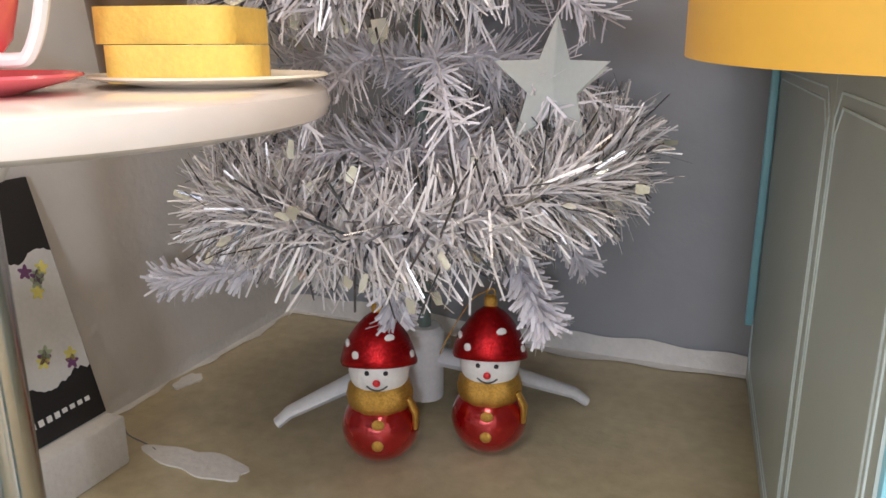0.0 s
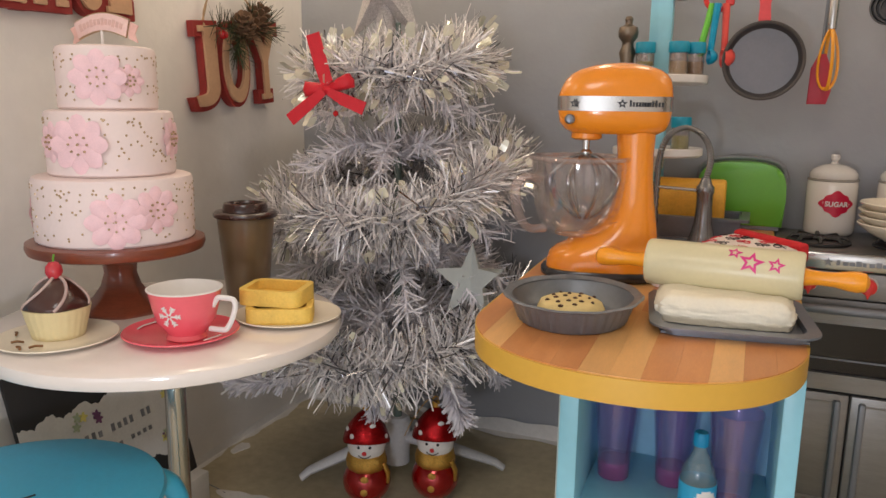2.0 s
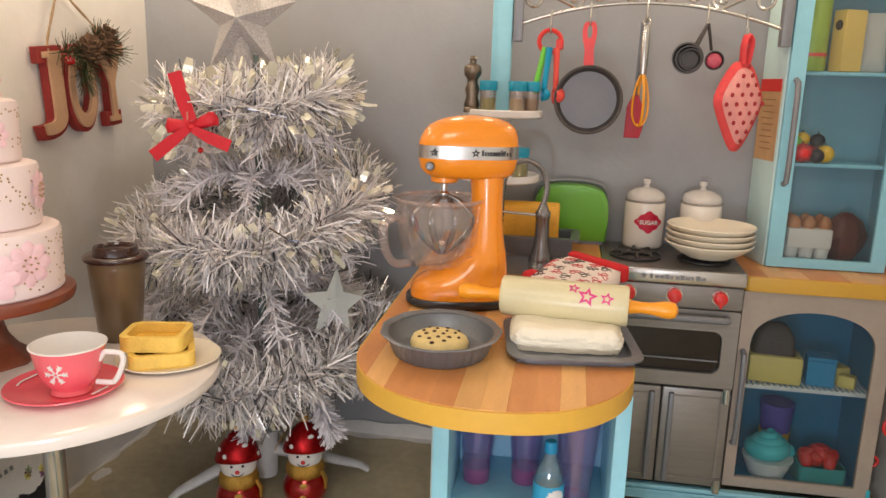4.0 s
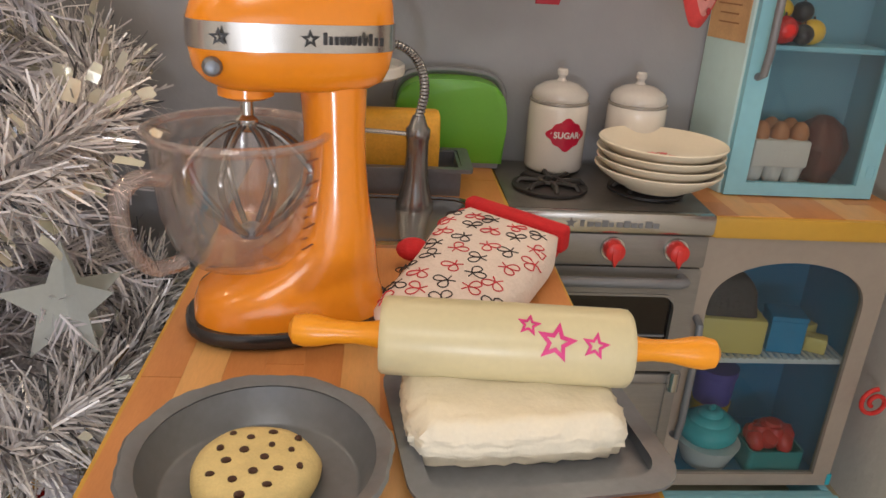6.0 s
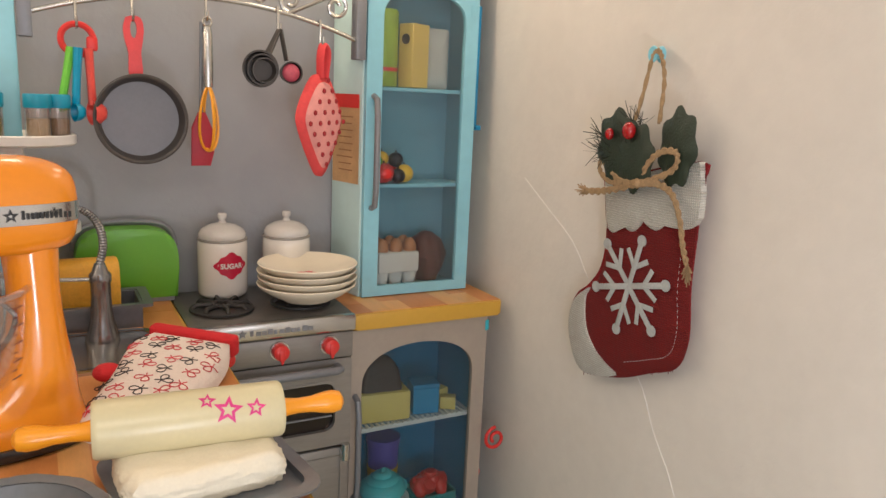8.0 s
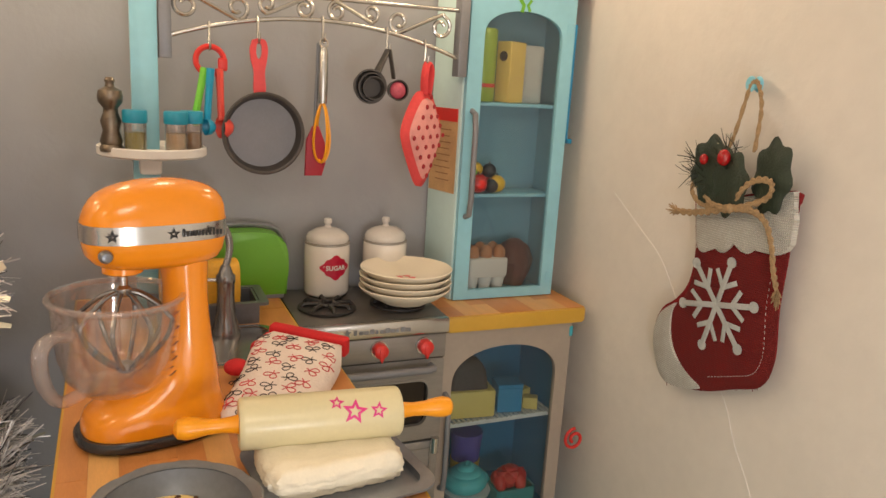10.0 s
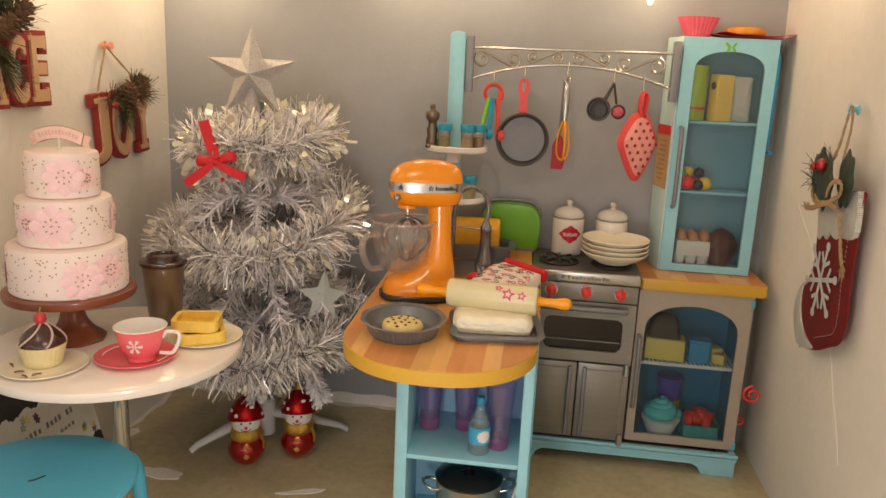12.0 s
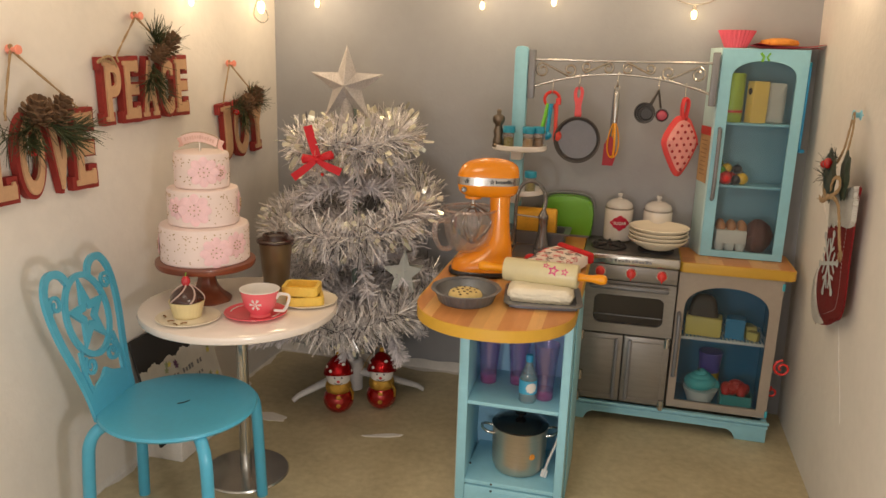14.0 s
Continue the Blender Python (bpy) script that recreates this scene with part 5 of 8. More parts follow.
part("sieve_dome", lathe(bmesh.new(), [(0.0085, 0.008), (0.007, 0.0105), (0.004, 0.012), (0, 0.0125)], 20, m=Matrix.Translation((0.0081, -0.0025, -0.0361)) @ FACE), principled("pink_filling", srgb(190, 82, 100), 0.5, var=0.2, scale=300), mc, "pink round filling")

# pot holder
ph = thing("pot_holder", (0.470, HY, tips[0.470]), "quilted red pot holder with dark dots, hanging", "pot holder", rz=34)
dia = [(0.0, -0.026), (0.014, -0.032), (0.027, -0.052), (0.034, -0.068), (0.030, -0.084), (0.018, -0.108), (0.006, -0.124), (-0.004, -0.124), (-0.018, -0.104), (-0.031, -0.080), (-0.034, -0.066), (-0.026, -0.048), (-0.012, -0.030)]
dia = [(p.x, p.y) for p in smooth_path([(x, y, 0) for x, y in dia + dia[:1]], 4)][:-1]
part("backing", puff(bmesh.new(), dia, 0.005, FACE, back=0.005), principled("coral_cotton", srgb(226, 78, 78), 0.8, bump=0.5, bscale=300), ph, "coral red quilted edge", angle=80)
cx, cy = sum(p[0] for p in dia) / len(dia), sum(p[1] for p in dia) / len(dia)
front = [(cx + (x - cx) * 0.84, cy + (y - cy) * 0.84) for x, y in dia]
quilt = part("quilt", puff(bmesh.new(), front, 0.0062, Matrix.Translation((0, -0.003, 0)) @ FACE), principled("pink_quilt", srgb(232, 158, 152), 0.85, var=0.1, scale=90, bump=0.6, bscale=160), ph, "pink quilted front", angle=80)
dotm = principled("dark_red_dot", srgb(168, 44, 52), 0.8)
for i in range(5):
    for j in range(5):
        u, w = -0.022 + 0.011 * i, -0.021 + 0.0105 * j
        x, y = cx + (u - w) * 0.62, cy + (u + w) * 0.95
        s = max(abs(u), abs(w)) / 0.029
        d = 0.003 + 0.0062 * max(0.0, 1 - s ** 2.6) ** 0.5
        part("dot", lathe(bmesh.new(), [(0, 0.0), (0.0026, -0.0004), (0.0022, 0.0005), (0, 0.0007)], 10, m=Matrix.Translation((x, -d - 0.0002, y)) @ FACE), dotm, quilt)
part("loop", tube(bmesh.new(), smooth_path([(-0.002, 0, -0.030), (-0.004, -0.001, -0.012), (0, -0.001, 0.001), (0.007, -0.001, -0.006), (0.005, 0, -0.030)], 6), 0.0048, 8, flat=0.5), principled("coral_tape", srgb(222, 70, 72), 0.8), ph, "coral tape loop")

# ---- round table and what stands on it ----
TX, TY, TZ = -0.119, 0.289, 0.2630
tb = thing("round_table", (TX, TY, 0), "round white table on a steel pedestal", "table")
gloss_white = principled("gloss_white_top", srgb(236, 226, 218), 0.16, var=0.03, scale=12, coat=0.4)
part("tabletop", lathe(bmesh.new(), [(0, 0.2505), (0.130, 0.2505), (0.1345, 0.2525), (0.136, 0.257), (0.1345, 0.2615), (0.130, 0.2635), (0, 0.2635)], 72), gloss_white, tb)
part("collar", lathe(bmesh.new(), [(0, 0.2505), (0.016, 0.2505), (0.0145, 0.234), (0.0115, 0.228), (0, 0.228)], 24), M_WHITE, tb, "white plastic collar")
part("pole", lathe(bmesh.new(), [(0, 0.005), (0.0085, 0.005), (0.0085, 0.23), (0, 0.23)], 24), M_CHROME, tb, "brushed steel pole")
part("base_plate", lathe(bmesh.new(), [(0, 0), (0.062, 0), (0.063, 0.0015), (0.0615, 0.004), (0.03, 0.0062), (0.011, 0.008), (0, 0.008)], 56), M_CHROME, tb, "round brushed steel base plate")


def dish(name, label, category, x, y, z, rad, mat, depth=0.006):
    prof = [(0, 0), (rad * 0.55, 0), (rad * 0.6, 0.001), (rad * 0.95, depth * 0.8), (rad, depth), (rad * 0.985, depth + 0.0008), (rad * 0.9, depth * 0.85), (rad * 0.6, 0.0025), (0, 0.0022)]
    return tagged(place(part(name, lathe(bmesh.new(), prof, 48), mat), (x, y, z)), label, category)


# cup and saucer
pinkmat = principled("pink_porcelain", srgb(238, 104, 116), 0.2, var=0.03, coat=0.3)
sa = dish("saucer", "pink saucer with white strokes on the table", "saucer", -0.0745, 0.251, TZ, 0.0415, pinkmat)
for a in (2.6, 3.0, 5.9):
    pts = [(0.033 * cos(a + 0.12 * k), 0.033 * sin(a + 0.12 * k), 0.0058 - 0.0002 * abs(k - 2)) for k in range(5)]
    part("white_stroke", tube(bmesh.new(), pts, 0.0009, 6, flat=0.5), M_WHITE, sa)
cu = thing("teacup", (-0.0655, 0.2465, TZ + 0.0026), "pink teacup with a white rim and snowflake", "cup", rz=6)
cupp = [(0, 0), (0.0135, 0), (0.0145, 0.001), (0.0130, 0.004), (0.0155, 0.0075), (0.0205, 0.014), (0.0232, 0.024), (0.0255, 0.035), (0.0263, 0.0365)]
cb = part("cup_body", lathe(bmesh.new(), cupp, 40), pinkmat, cu)
part("lining", lathe(bmesh.new(), [(0.0264, 0.0365), (0.0266, 0.0372), (0.0256, 0.0376), (0.0240, 0.034), (0.0215, 0.023), (0.018, 0.012), (0.012, 0.0065), (0, 0.006)], 40), M_WHITE, cu, "white inside and rim")
part("handle", tube(bmesh.new(), smooth_path([(0.0225, 0, 0.0255), (0.0265, 0, 0.0315), (0.030, 0, 0.0322), (0.038, 0, 0.0318), (0.0402, 0, 0.0300), (0.0405, 0, 0.0255), (0.0375, 0, 0.0165), (0.0335, 0, 0.0100), (0.030, 0, 0.0085), (0.0195, 0, 0.0085)], 3), 0.0020, 8), M_WHITE, cu, "white angular handle")
bm = bmesh.new()
for k in range(6):
    a = k * pi / 3
    ribbon(bm, [(0.001 * cos(a), 0.001 * sin(a)), (0.0078 * cos(a), 0.0078 * sin(a))], 0.0011, 0, 0.0003)
    for s in (0.5, 0.75):
        for t in (-0.7, 0.7):
            bx, by = 0.0078 * s * cos(a), 0.0078 * s * sin(a)
            ribbon(bm, [(bx, by), (bx + 0.0026 * cos(a + t), by + 0.0026 * sin(a + t))], 0.0008, 0.00005, 0.0003)
for v in bm.verts:
    up = v.co.y + 0.0215
    rad = 0.0226 + 0.0027 * (up - 0.0215) / 0.011 * 0.9 + 0.0003 + v.co.z
    a = v.co.x / rad + 0.12
    v.co = (rad * sin(a), -rad * cos(a), up)
part("snowflake_print", bm, M_WHITE, cb, "white snowflake print")

# cupcake on its plate
dish("cupcake_plate", "small cream plate with brown sprigs under the cupcake", "plate", -0.149, 0.208, TZ, 0.0415, M_CHINA, 0.004)
cc = thing("cupcake", (-0.1535, 0.213, TZ + 0.0024), "cupcake with swirled chocolate icing and a cherry", "cupcake")
pleat = lambda a, i: 1 + 0.010 * sin(26 * a)
part("paper_case", lathe(bmesh.new(), [(0, 0), (0.0175, 0), (0.0228, 0.0220), (0.0215, 0.0220), (0, 0.0195)], 120, wave=pleat), principled("cream_case", srgb(226, 210, 160), 0.5, var=0.05), cc, "pleated cream case")
icing = principled("chocolate_icing", srgb(66, 38, 32), 0.25, var=0.1, coat=0.4)
swirl = lambda a, i: 1 + 0.045 * sin(5 * a - i * 0.8)
top_line = [(0.0205, 0.0195), (0.0216, 0.0225), (0.0210, 0.0258), (0.0188, 0.0292), (0.0160, 0.0325), (0.0130, 0.0358), (0.0098, 0.0390), (0.0064, 0.0416), (0.0030, 0.0432), (0, 0.0436)]
part("icing", lathe(bmesh.new(), top_line, 60, wave=swirl), icing, cc, "dark chocolate icing")
cream = principled("pale_swirl", srgb(196, 172, 164), 0.4)
for k in range(5):
    pts = []
    for i in range(1, 9):
        a = 2 * pi * k / 5 + 0.30 + 0.16 * i
        pts.append((top_line[i][0] * 1.035 * cos(a), top_line[i][0] * 1.035 * sin(a), top_line[i][1] + 0.0004))
    part("icing_stripe", tube(bmesh.new(), smooth_path(pts, 3), 0.0011, 6), cream, cc, "pale icing stripe")
part("cherry", lathe(bmesh.new(), [(0, 0.0415), (0.0040, 0.0425), (0.0060, 0.0465), (0.0054, 0.0510), (0.0030, 0.0540), (0.0008, 0.0545), (0, 0.0540)], 20), principled("red_cherry", srgb(190, 48, 58), 0.25, coat=0.4), cc, "red cherry")
part("stalk", tube(bmesh.new(), [(0, 0, 0.0538), (0.0003, 0, 0.0570), (0.0012, 0, 0.0595)], 0.0007, 6), M_GREEN, cc, "short green stalk")
sprig = principled("brown_sprig", srgb(120, 82, 40), 0.6)
for k, (x, y, a) in enumerate(((-0.162, 0.181, 0.5), (-0.150, 0.176, -0.4), (-0.141, 0.178, 0.9), (-0.180, 0.199, -0.6))):
    sg = part("sprig", tube(bmesh.new(), [(0, 0, 0.0), (0.004, 0.0008, 0.0005), (0.0085, -0.0005, 0.0002)], 0.0009, 6), sprig)
    tagged(place(sg, (x, y, TZ + 0.0046), math.degrees(a)), "brown sprig crumb on the cupcake plate", "sprig", "sprigs on the plate")

# toast
dish("toast_plate", "small cream plate under the toast slices", "plate", -0.034, 0.328, TZ, 0.0425, M_CHINA, 0.004)
slice_o = [(x, y * (1 + 0.04 * cos(60 * x))) for x, y in rounded(-0.0255, -0.021, 0.0255, 0.021, 0.008, 6)]
for k, (x, y, zz, rot) in enumerate(((-0.0335, 0.3175, TZ + 0.0027, 29), (-0.0400, 0.3225, TZ + 0.0152, 13))):
    t = thing("toast_slice", (x, y, zz), "thick slice of golden toast on a small plate", "toast", "toast slices", rz=rot)
    part("crust", framed(bmesh.new(), slice_o, [(a * 0.80, b * 0.78) for a, b in slice_o], 0, 0.0122), M_YELLOW, t, "pale crust edge")
    part("crumb", prism(bmesh.new(), [(a * 0.81, b * 0.79) for a, b in slice_o], 0.0006, 0.0065 - 0.002 * k), principled("toasted_crumb", srgb(226, 176, 54), 0.65, var=0.2, scale=40, bump=0.5, bscale=300), t, "browned middle")

# lidded coffee cup
co = thing("coffee_cup", (-0.1025, 0.3675, TZ), "brown takeaway coffee cup with a dark lid", "coffee cup")
part("cup", lathe(bmesh.new(), [(0, 0), (0.0175, 0), (0.0182, 0.001), (0.0245, 0.074), (0, 0.074)], 40), principled("brown_card", srgb(100, 82, 58), 0.3, var=0.06, coat=0.2), co)
part("lid", lathe(bmesh.new(), [(0.0268, 0.073), (0.0275, 0.0745), (0.0272, 0.0765), (0.0255, 0.0778), (0.0195, 0.0782), (0.0190, 0.0825), (0.0180, 0.0848), (0.0150, 0.0852), (0.0140, 0.083), (0, 0.0828)], 40), principled("dark_brown_lid", srgb(52, 30, 24), 0.22, coat=0.3), co, "dark glossy lid")

# tiered cake on its stand
cs = thing("cake_stand", (-0.1705, 0.290, TZ), "brown wooden pedestal cake stand on the table", "cake stand")
part("stand_plate", lathe(bmesh.new(), [(0, 0.0505), (0.060, 0.0505), (0.0665, 0.0525), (0.068, 0.0565), (0.0675, 0.0605), (0.064, 0.0615), (0, 0.0608)], 64), M_WOOD, cs)
hexw = lambda a, i: 1 - 0.05 * abs(sin(4 * a))
part("pedestal", lathe(bmesh.new(), [(0, 0), (0.034, 0), (0.0345, 0.0025), (0.031, 0.006), (0.022, 0.013), (0.0155, 0.022), (0.0125, 0.032), (0.0135, 0.041), (0.0185, 0.0475), (0.022, 0.0505), (0, 0.0505)], 64, wave=hexw), M_WOOD, cs, "turned faceted foot")

ca = thing("tiered_cake", (-0.1705, 0.290, TZ + 0.0612), "three-tier pale pink cake with flowers and gold dots", "cake")
icing2 = principled("pink_icing", srgb(238, 220, 216), 0.5, var=0.03, scale=30, bump=0.08)
petal = principled("pink_petal", srgb(244, 206, 212), 0.5, var=0.08, scale=100)
gold = principled("gold_dot", srgb(184, 156, 118), 0.35, 0.4)
TIERS = ((0.060, 0.0, 0.052), (0.0475, 0.052, 0.102), (0.0365, 0.102, 0.150))
rt = random.Random(21)
for rad, z0, z1 in TIERS:
    t = part("tier", lathe(bmesh.new(), [(0, z0 - 0.0002), (rad - 0.0015, z0 + 0.0003), (rad, z0 + 0.002), (rad, z1 - 0.004), (rad - 0.0012, z1 - 0.0012), (rad - 0.004, z1), (0, z1)], 64), icing2, ca)
    bm = bmesh.new()
    for k in range(int(150 * rad / 0.06)):
        a, zz = rt.uniform(-2.9, 0.9), z1 - 0.006 - (z1 - z0 - 0.012) * rt.random() ** 1.5
        lathe(bm, [(0, 0.0006), (0.0007, 0.0005), (0.0011, -0.0003)], 6, m=Matrix.Translation((rad * cos(a), rad * sin(a), zz)) @ Matrix.Rotation(a, 4, "Z") @ Matrix.Rotation(pi / 2, 4, "Y"))
    tagged(part("gold_dots", bm, gold, t, "scattered small gold dots"), kind="stuff")


def blossom(tier, a, zz, rad, size):
    m = Matrix.Translation((rad * cos(a), rad * sin(a), zz)) @ Matrix.Rotation(a, 4, "Z") @ Matrix.Rotation(pi / 2, 4, "Y")
    bm = bmesh.new()
    for k in range(8):
        b = 2 * pi * k / 8
        pts = [(size * (0.5 + 0.5 * cos(q)) * cos(b) - size * 0.33 * sin(q) * sin(b), size * (0.5 + 0.5 * cos(q)) * sin(b) + size * 0.33 * sin(q) * cos(b)) for q in (2 * pi * i / 12 for i in range(12))]
        puff(bm, pts, 0.0011 + 0.0003 * (k % 2), m, rings=3)
    f = part("flower", bm, petal, tier, "raised pink sugar flower", angle=80)
    bm = bmesh.new()
    for k in range(9):
        b, q = 2 * pi * k / 8, (0.32 * size if k < 8 else 0)
        lathe(bm, [(0, 0.0033), (0.0009, 0.0028), (0.0009, 0.0015), (0, 0.0012)], 6, m=m @ Matrix.Translation((q * cos(b), q * sin(b), 0)))
    part("flower_heart", bm, gold, f, "gold bead heart")


tiers = [o for o in ca.children if o.name.startswith("tier")]
for i, a, dz, size in ((0, -0.78, 0.021, 0.0195), (0, -0.28, 0.028, 0.0165), (0, -2.6, 0.022, 0.015), (1, -1.25, 0.025, 0.020), (1, -1.80, 0.026, 0.014), (1, 0.4, 0.028, 0.015), (2, -0.95, 0.024, 0.0185), (2, -0.35, 0.022, 0.011)):
    rad, z0, z1 = TIERS[i]
    blossom(tiers[i], a, z0 + dz, rad, size * 1.12)
tp = thing("cake_topper", (-0.1705, 0.288, TZ + 0.2114), "pale pink ribbon banner topper with gold edges", "cake topper", rz=-4)
part("stick", tube(bmesh.new(), [(0, 0, -0.002), (0, 0, 0.012)], 0.0012, 8), M_WHITE, tp)
arcp = [(-0.028 + 0.056 * k / 14, 0.0125 + 0.006 * sin(pi * k / 14)) for k in range(15)]
ban = part("banner", ribbon(bmesh.new(), arcp, 0.0125, -0.0008, 0.0008, UPRIGHT), principled("blush_card", srgb(240, 208, 202), 0.5), tp)
part("gold_edge", ribbon(bmesh.new(), arcp, 0.0142, -0.0012, 0.0004, UPRIGHT), gold, tp, "gold card edge")
for s in (-1, 1):
    tail = [(s * 0.027, 0.0055), (s * 0.036, 0.002), (s * 0.0335, 0.0085), (s * 0.0375, 0.0145), (s * 0.027, 0.0185)]
    part("banner_tail", prism(bmesh.new(), tail, -0.0022, -0.0012, UPRIGHT), principled("blush_tail", srgb(232, 190, 180), 0.5), tp)
bm = bmesh.new()
for k in range(12):
    i = 1 + k
    (xa, ya), (xb, yb) = arcp[i], arcp[i + 1]
    ribbon(bm, [(xa + 0.0005, ya), (xb - 0.0008, yb)], 0.0042 if k % 3 else 0.0055, 0.0009, 0.0012, UPRIGHT)
part("faded_writing", bm, principled("faded_gold_print", srgb(224, 186, 176), 0.5), ban)

# ---- chair ----
ch = thing("cafe_chair", (-0.124, 0.142, 0), "turquoise metal chair with a pierced star backrest", "chair", rz=9)
part("seat", lathe(bmesh.new(), [(0, 0.1695), (0.085, 0.1695), (0.0925, 0.1705), (0.095, 0.1735), (0.0935, 0.1765), (0.088, 0.1772), (0.068, 0.1755), (0, 0.1745)], 64), M_TURQ, ch)
part("scratch", tube(bmesh.new(), smooth_path([(-0.004, 0.002, 0.1752), (0.002, 0.006, 0.1752), (0.007, 0.013, 0.1753)], 4), 0.0007, 5), M_BLACK, ch, "dark scratch mark on the seat")
for fx, fy in ((-0.091, -0.067), (-0.091, 0.067), (0.0715, -0.0885), (0.0715, 0.0885)):
    pts = smooth_path([(fx * 0.62, fy * 0.62, 0.1685), (fx * 0.80, fy * 0.80, 0.1655), (fx * 0.92, fy * 0.92, 0.150), (fx * 0.96, fy * 0.96, 0.115), (fx, fy, 0.0)], 6)
    part("leg", tube(bmesh.new(), pts, 0.0075, 12), M_TURQ, ch)
# the backrest stands at the wall side of the seat and leans back
lean = Matrix.Translation((-0.084, 0, 0.172)) @ Matrix.Rotation(radians(-13), 4, "Y") @ Matrix(((0, 0, 1, 0), (1, 0, 0, 0), (0, 1, 0, 0), (0, 0, 0, 1)))
half = [(0.043, -0.004), (0.046, 0.030), (0.054, 0.065), (0.064, 0.100), (0.0695, 0.135), (0.068, 0.160), (0.058, 0.177), (0.044, 0.181), (0.030, 0.176), (0.021, 0.164)]
line = smooth_path([(x, y, 0) for x, y in half], 5)
part("back_frame", ribbon(bmesh.new(), [(p.x, p.y) for p in line], 0.0095, -0.0022, 0.0022, lean), M_TURQ, ch)
part("back_frame", ribbon(bmesh.new(), [(-p.x, p.y) for p in line], 0.0095, -0.0022, 0.0022, lean), M_TURQ, ch)
part("back_plate", prism(bmesh.new(), [(-0.045, -0.006), (0.045, -0.006), (0.047, 0.026), (0.030, 0.034), (0.012, 0.040), (0, 0.048), (-0.012, 0.040), (-0.030, 0.034), (-0.047, 0.026)], -0.0020, 0.0020, lean), M_TURQ, ch)
circ = [(0.042 * cos(2 * pi * k / 40), 0.118 + 0.050 * sin(2 * pi * k / 40)) for k in range(40)]
part("ring", ribbon(bmesh.new(), circ, 0.0075, -0.0021, 0.0021, lean, closed=True), M_TURQ, ch)
part("star", framed(bmesh.new(), [(x, 0.118 + (y - 0.118) * 1.15) for x, y in star(0, 0.118, 0.040, 0.42)], [(x, 0.118 + (y - 0.118) * 1.15) for x, y in star(0, 0.118, 0.015, 0.42)], -0.0019, 0.0019, lean), M_TURQ, ch, "pierced star")
for s in (-1, 1):
    for cx, cy, a0, turns, r0 in ((0.0535, 0.146, -0.6, 1.3, 0.0125), (0.024, 0.060, 1.2, -1.3, 0.0125)):
        pts = [(s * x, y) for x, y in spiral(cx, cy, r0, 0.003, a0, turns, 26)]
        part("scroll", ribbon(bmesh.new(), pts, 0.0042, -0.0018, 0.0018, lean), M_TURQ, ch)
    part("stay", ribbon(bmesh.new(), [(s * 0.036, 0.030), (s * 0.040, 0.055), (s * 0.036, 0.082)], 0.006, -0.0018, 0.0018, lean), M_TURQ, ch)

# ---- leaning poster board in its white holder, behind the table ----
hd = thing("board_holder", (-0.2475, 0.362, 0), "rough white block holding the poster board upright", "holder")
part("block", box(bmesh.new(), -0.0390, -0.080, 0, 0.0260, 0.082, 0.036, 0.002), M_SKIRT, hd)
bo = thing("poster_board", (-0.2385, 0.360, 0.0362), "dark poster board with pale flowers, leaning on the wall", "poster board", ry=-15)
rb = random.Random(8)
B = Matrix(((0, 0, 1, 0), (1, 0, 0, 0), (0, 1, 0, 0), (0, 0, 0, 1)))
part("board", box(bmesh.new(), -0.002, -0.105, 0, 0.002, 0.083, 0.165, 0.0006), principled("matt_black_card", srgb(38, 36, 36), 0.7), bo)
wavy = [(-0.104 + 0.186 * k / 80, 0.032 + 0.003 * sin(k * 0.35) + 0.003 * rb.random()) for k in range(81)]
wavt = [(0.082 - 0.186 * k / 80, 0.114 + 0.003 * sin(k * 0.4) + 0.004 * rb.random()) for k in range(81)]
wb = part("white_brush_field", prism(bmesh.new(), wavy + wavt, 0.0021, 0.0026, B), principled("pale_print", srgb(206, 204, 200), 0.7, var=0.08), bo, "pale brushed printed field")
flo = (principled("purple_print", srgb(112, 70, 108), 0.7), principled("yellow_print", srgb(214, 204, 110), 0.7), principled("leaf_print", srgb(160, 170, 140), 0.7))
rb = random.Random(8)
for k in range(26):
    x, y = ((0.066, 0.098), (0.060, 0.045), (0.0, 0.046), (-0.035, 0.102), (-0.085, 0.046))[k % 5]
    x, y = x + rb.uniform(-0.013, 0.013), y + rb.uniform(-0.008, 0.009)
    bm = bmesh.new()
    pts = [(x + 0.0052 * (0.75 + 0.25 * cos(5 * q)) * cos(q), y + 0.0052 * (0.75 + 0.25 * cos(5 * q)) * sin(q)) for q in (2 * pi * i / 30 for i in range(30))]
    part("flower_print", prism(bm, pts, 0.0027, 0.0030 + 0.0001 * (k % 5), B), flo[k % 3], wb)
for y, h, x0, count in ((0.080, 0.0075, -0.050, 12), (0.064, 0.0045, -0.030, 9)):
    for k in range(count):
        if k % 5 != 4:
            bm = bmesh.new()
            box(bm, x0 + 0.0078 * k, y, 0.0027, x0 + 0.0078 * k + 0.0042, y + h * (1 if k % 3 else 0.8), 0.0031, m=B)
            part("writing_bar", bm, M_GREYPL, wb, "grey bar of faint writing")
for k in range(9):
    bm = bmesh.new()
    box(bm, 0.022 + 0.0060 * k, 0.012 if k < 5 else 0.013, 0.0021, 0.022 + 0.0060 * k + 0.0036, 0.0160, 0.0025, m=B)
    part("writing_bar", bm, M_SKIRT, bo, "small pale bar of writing")
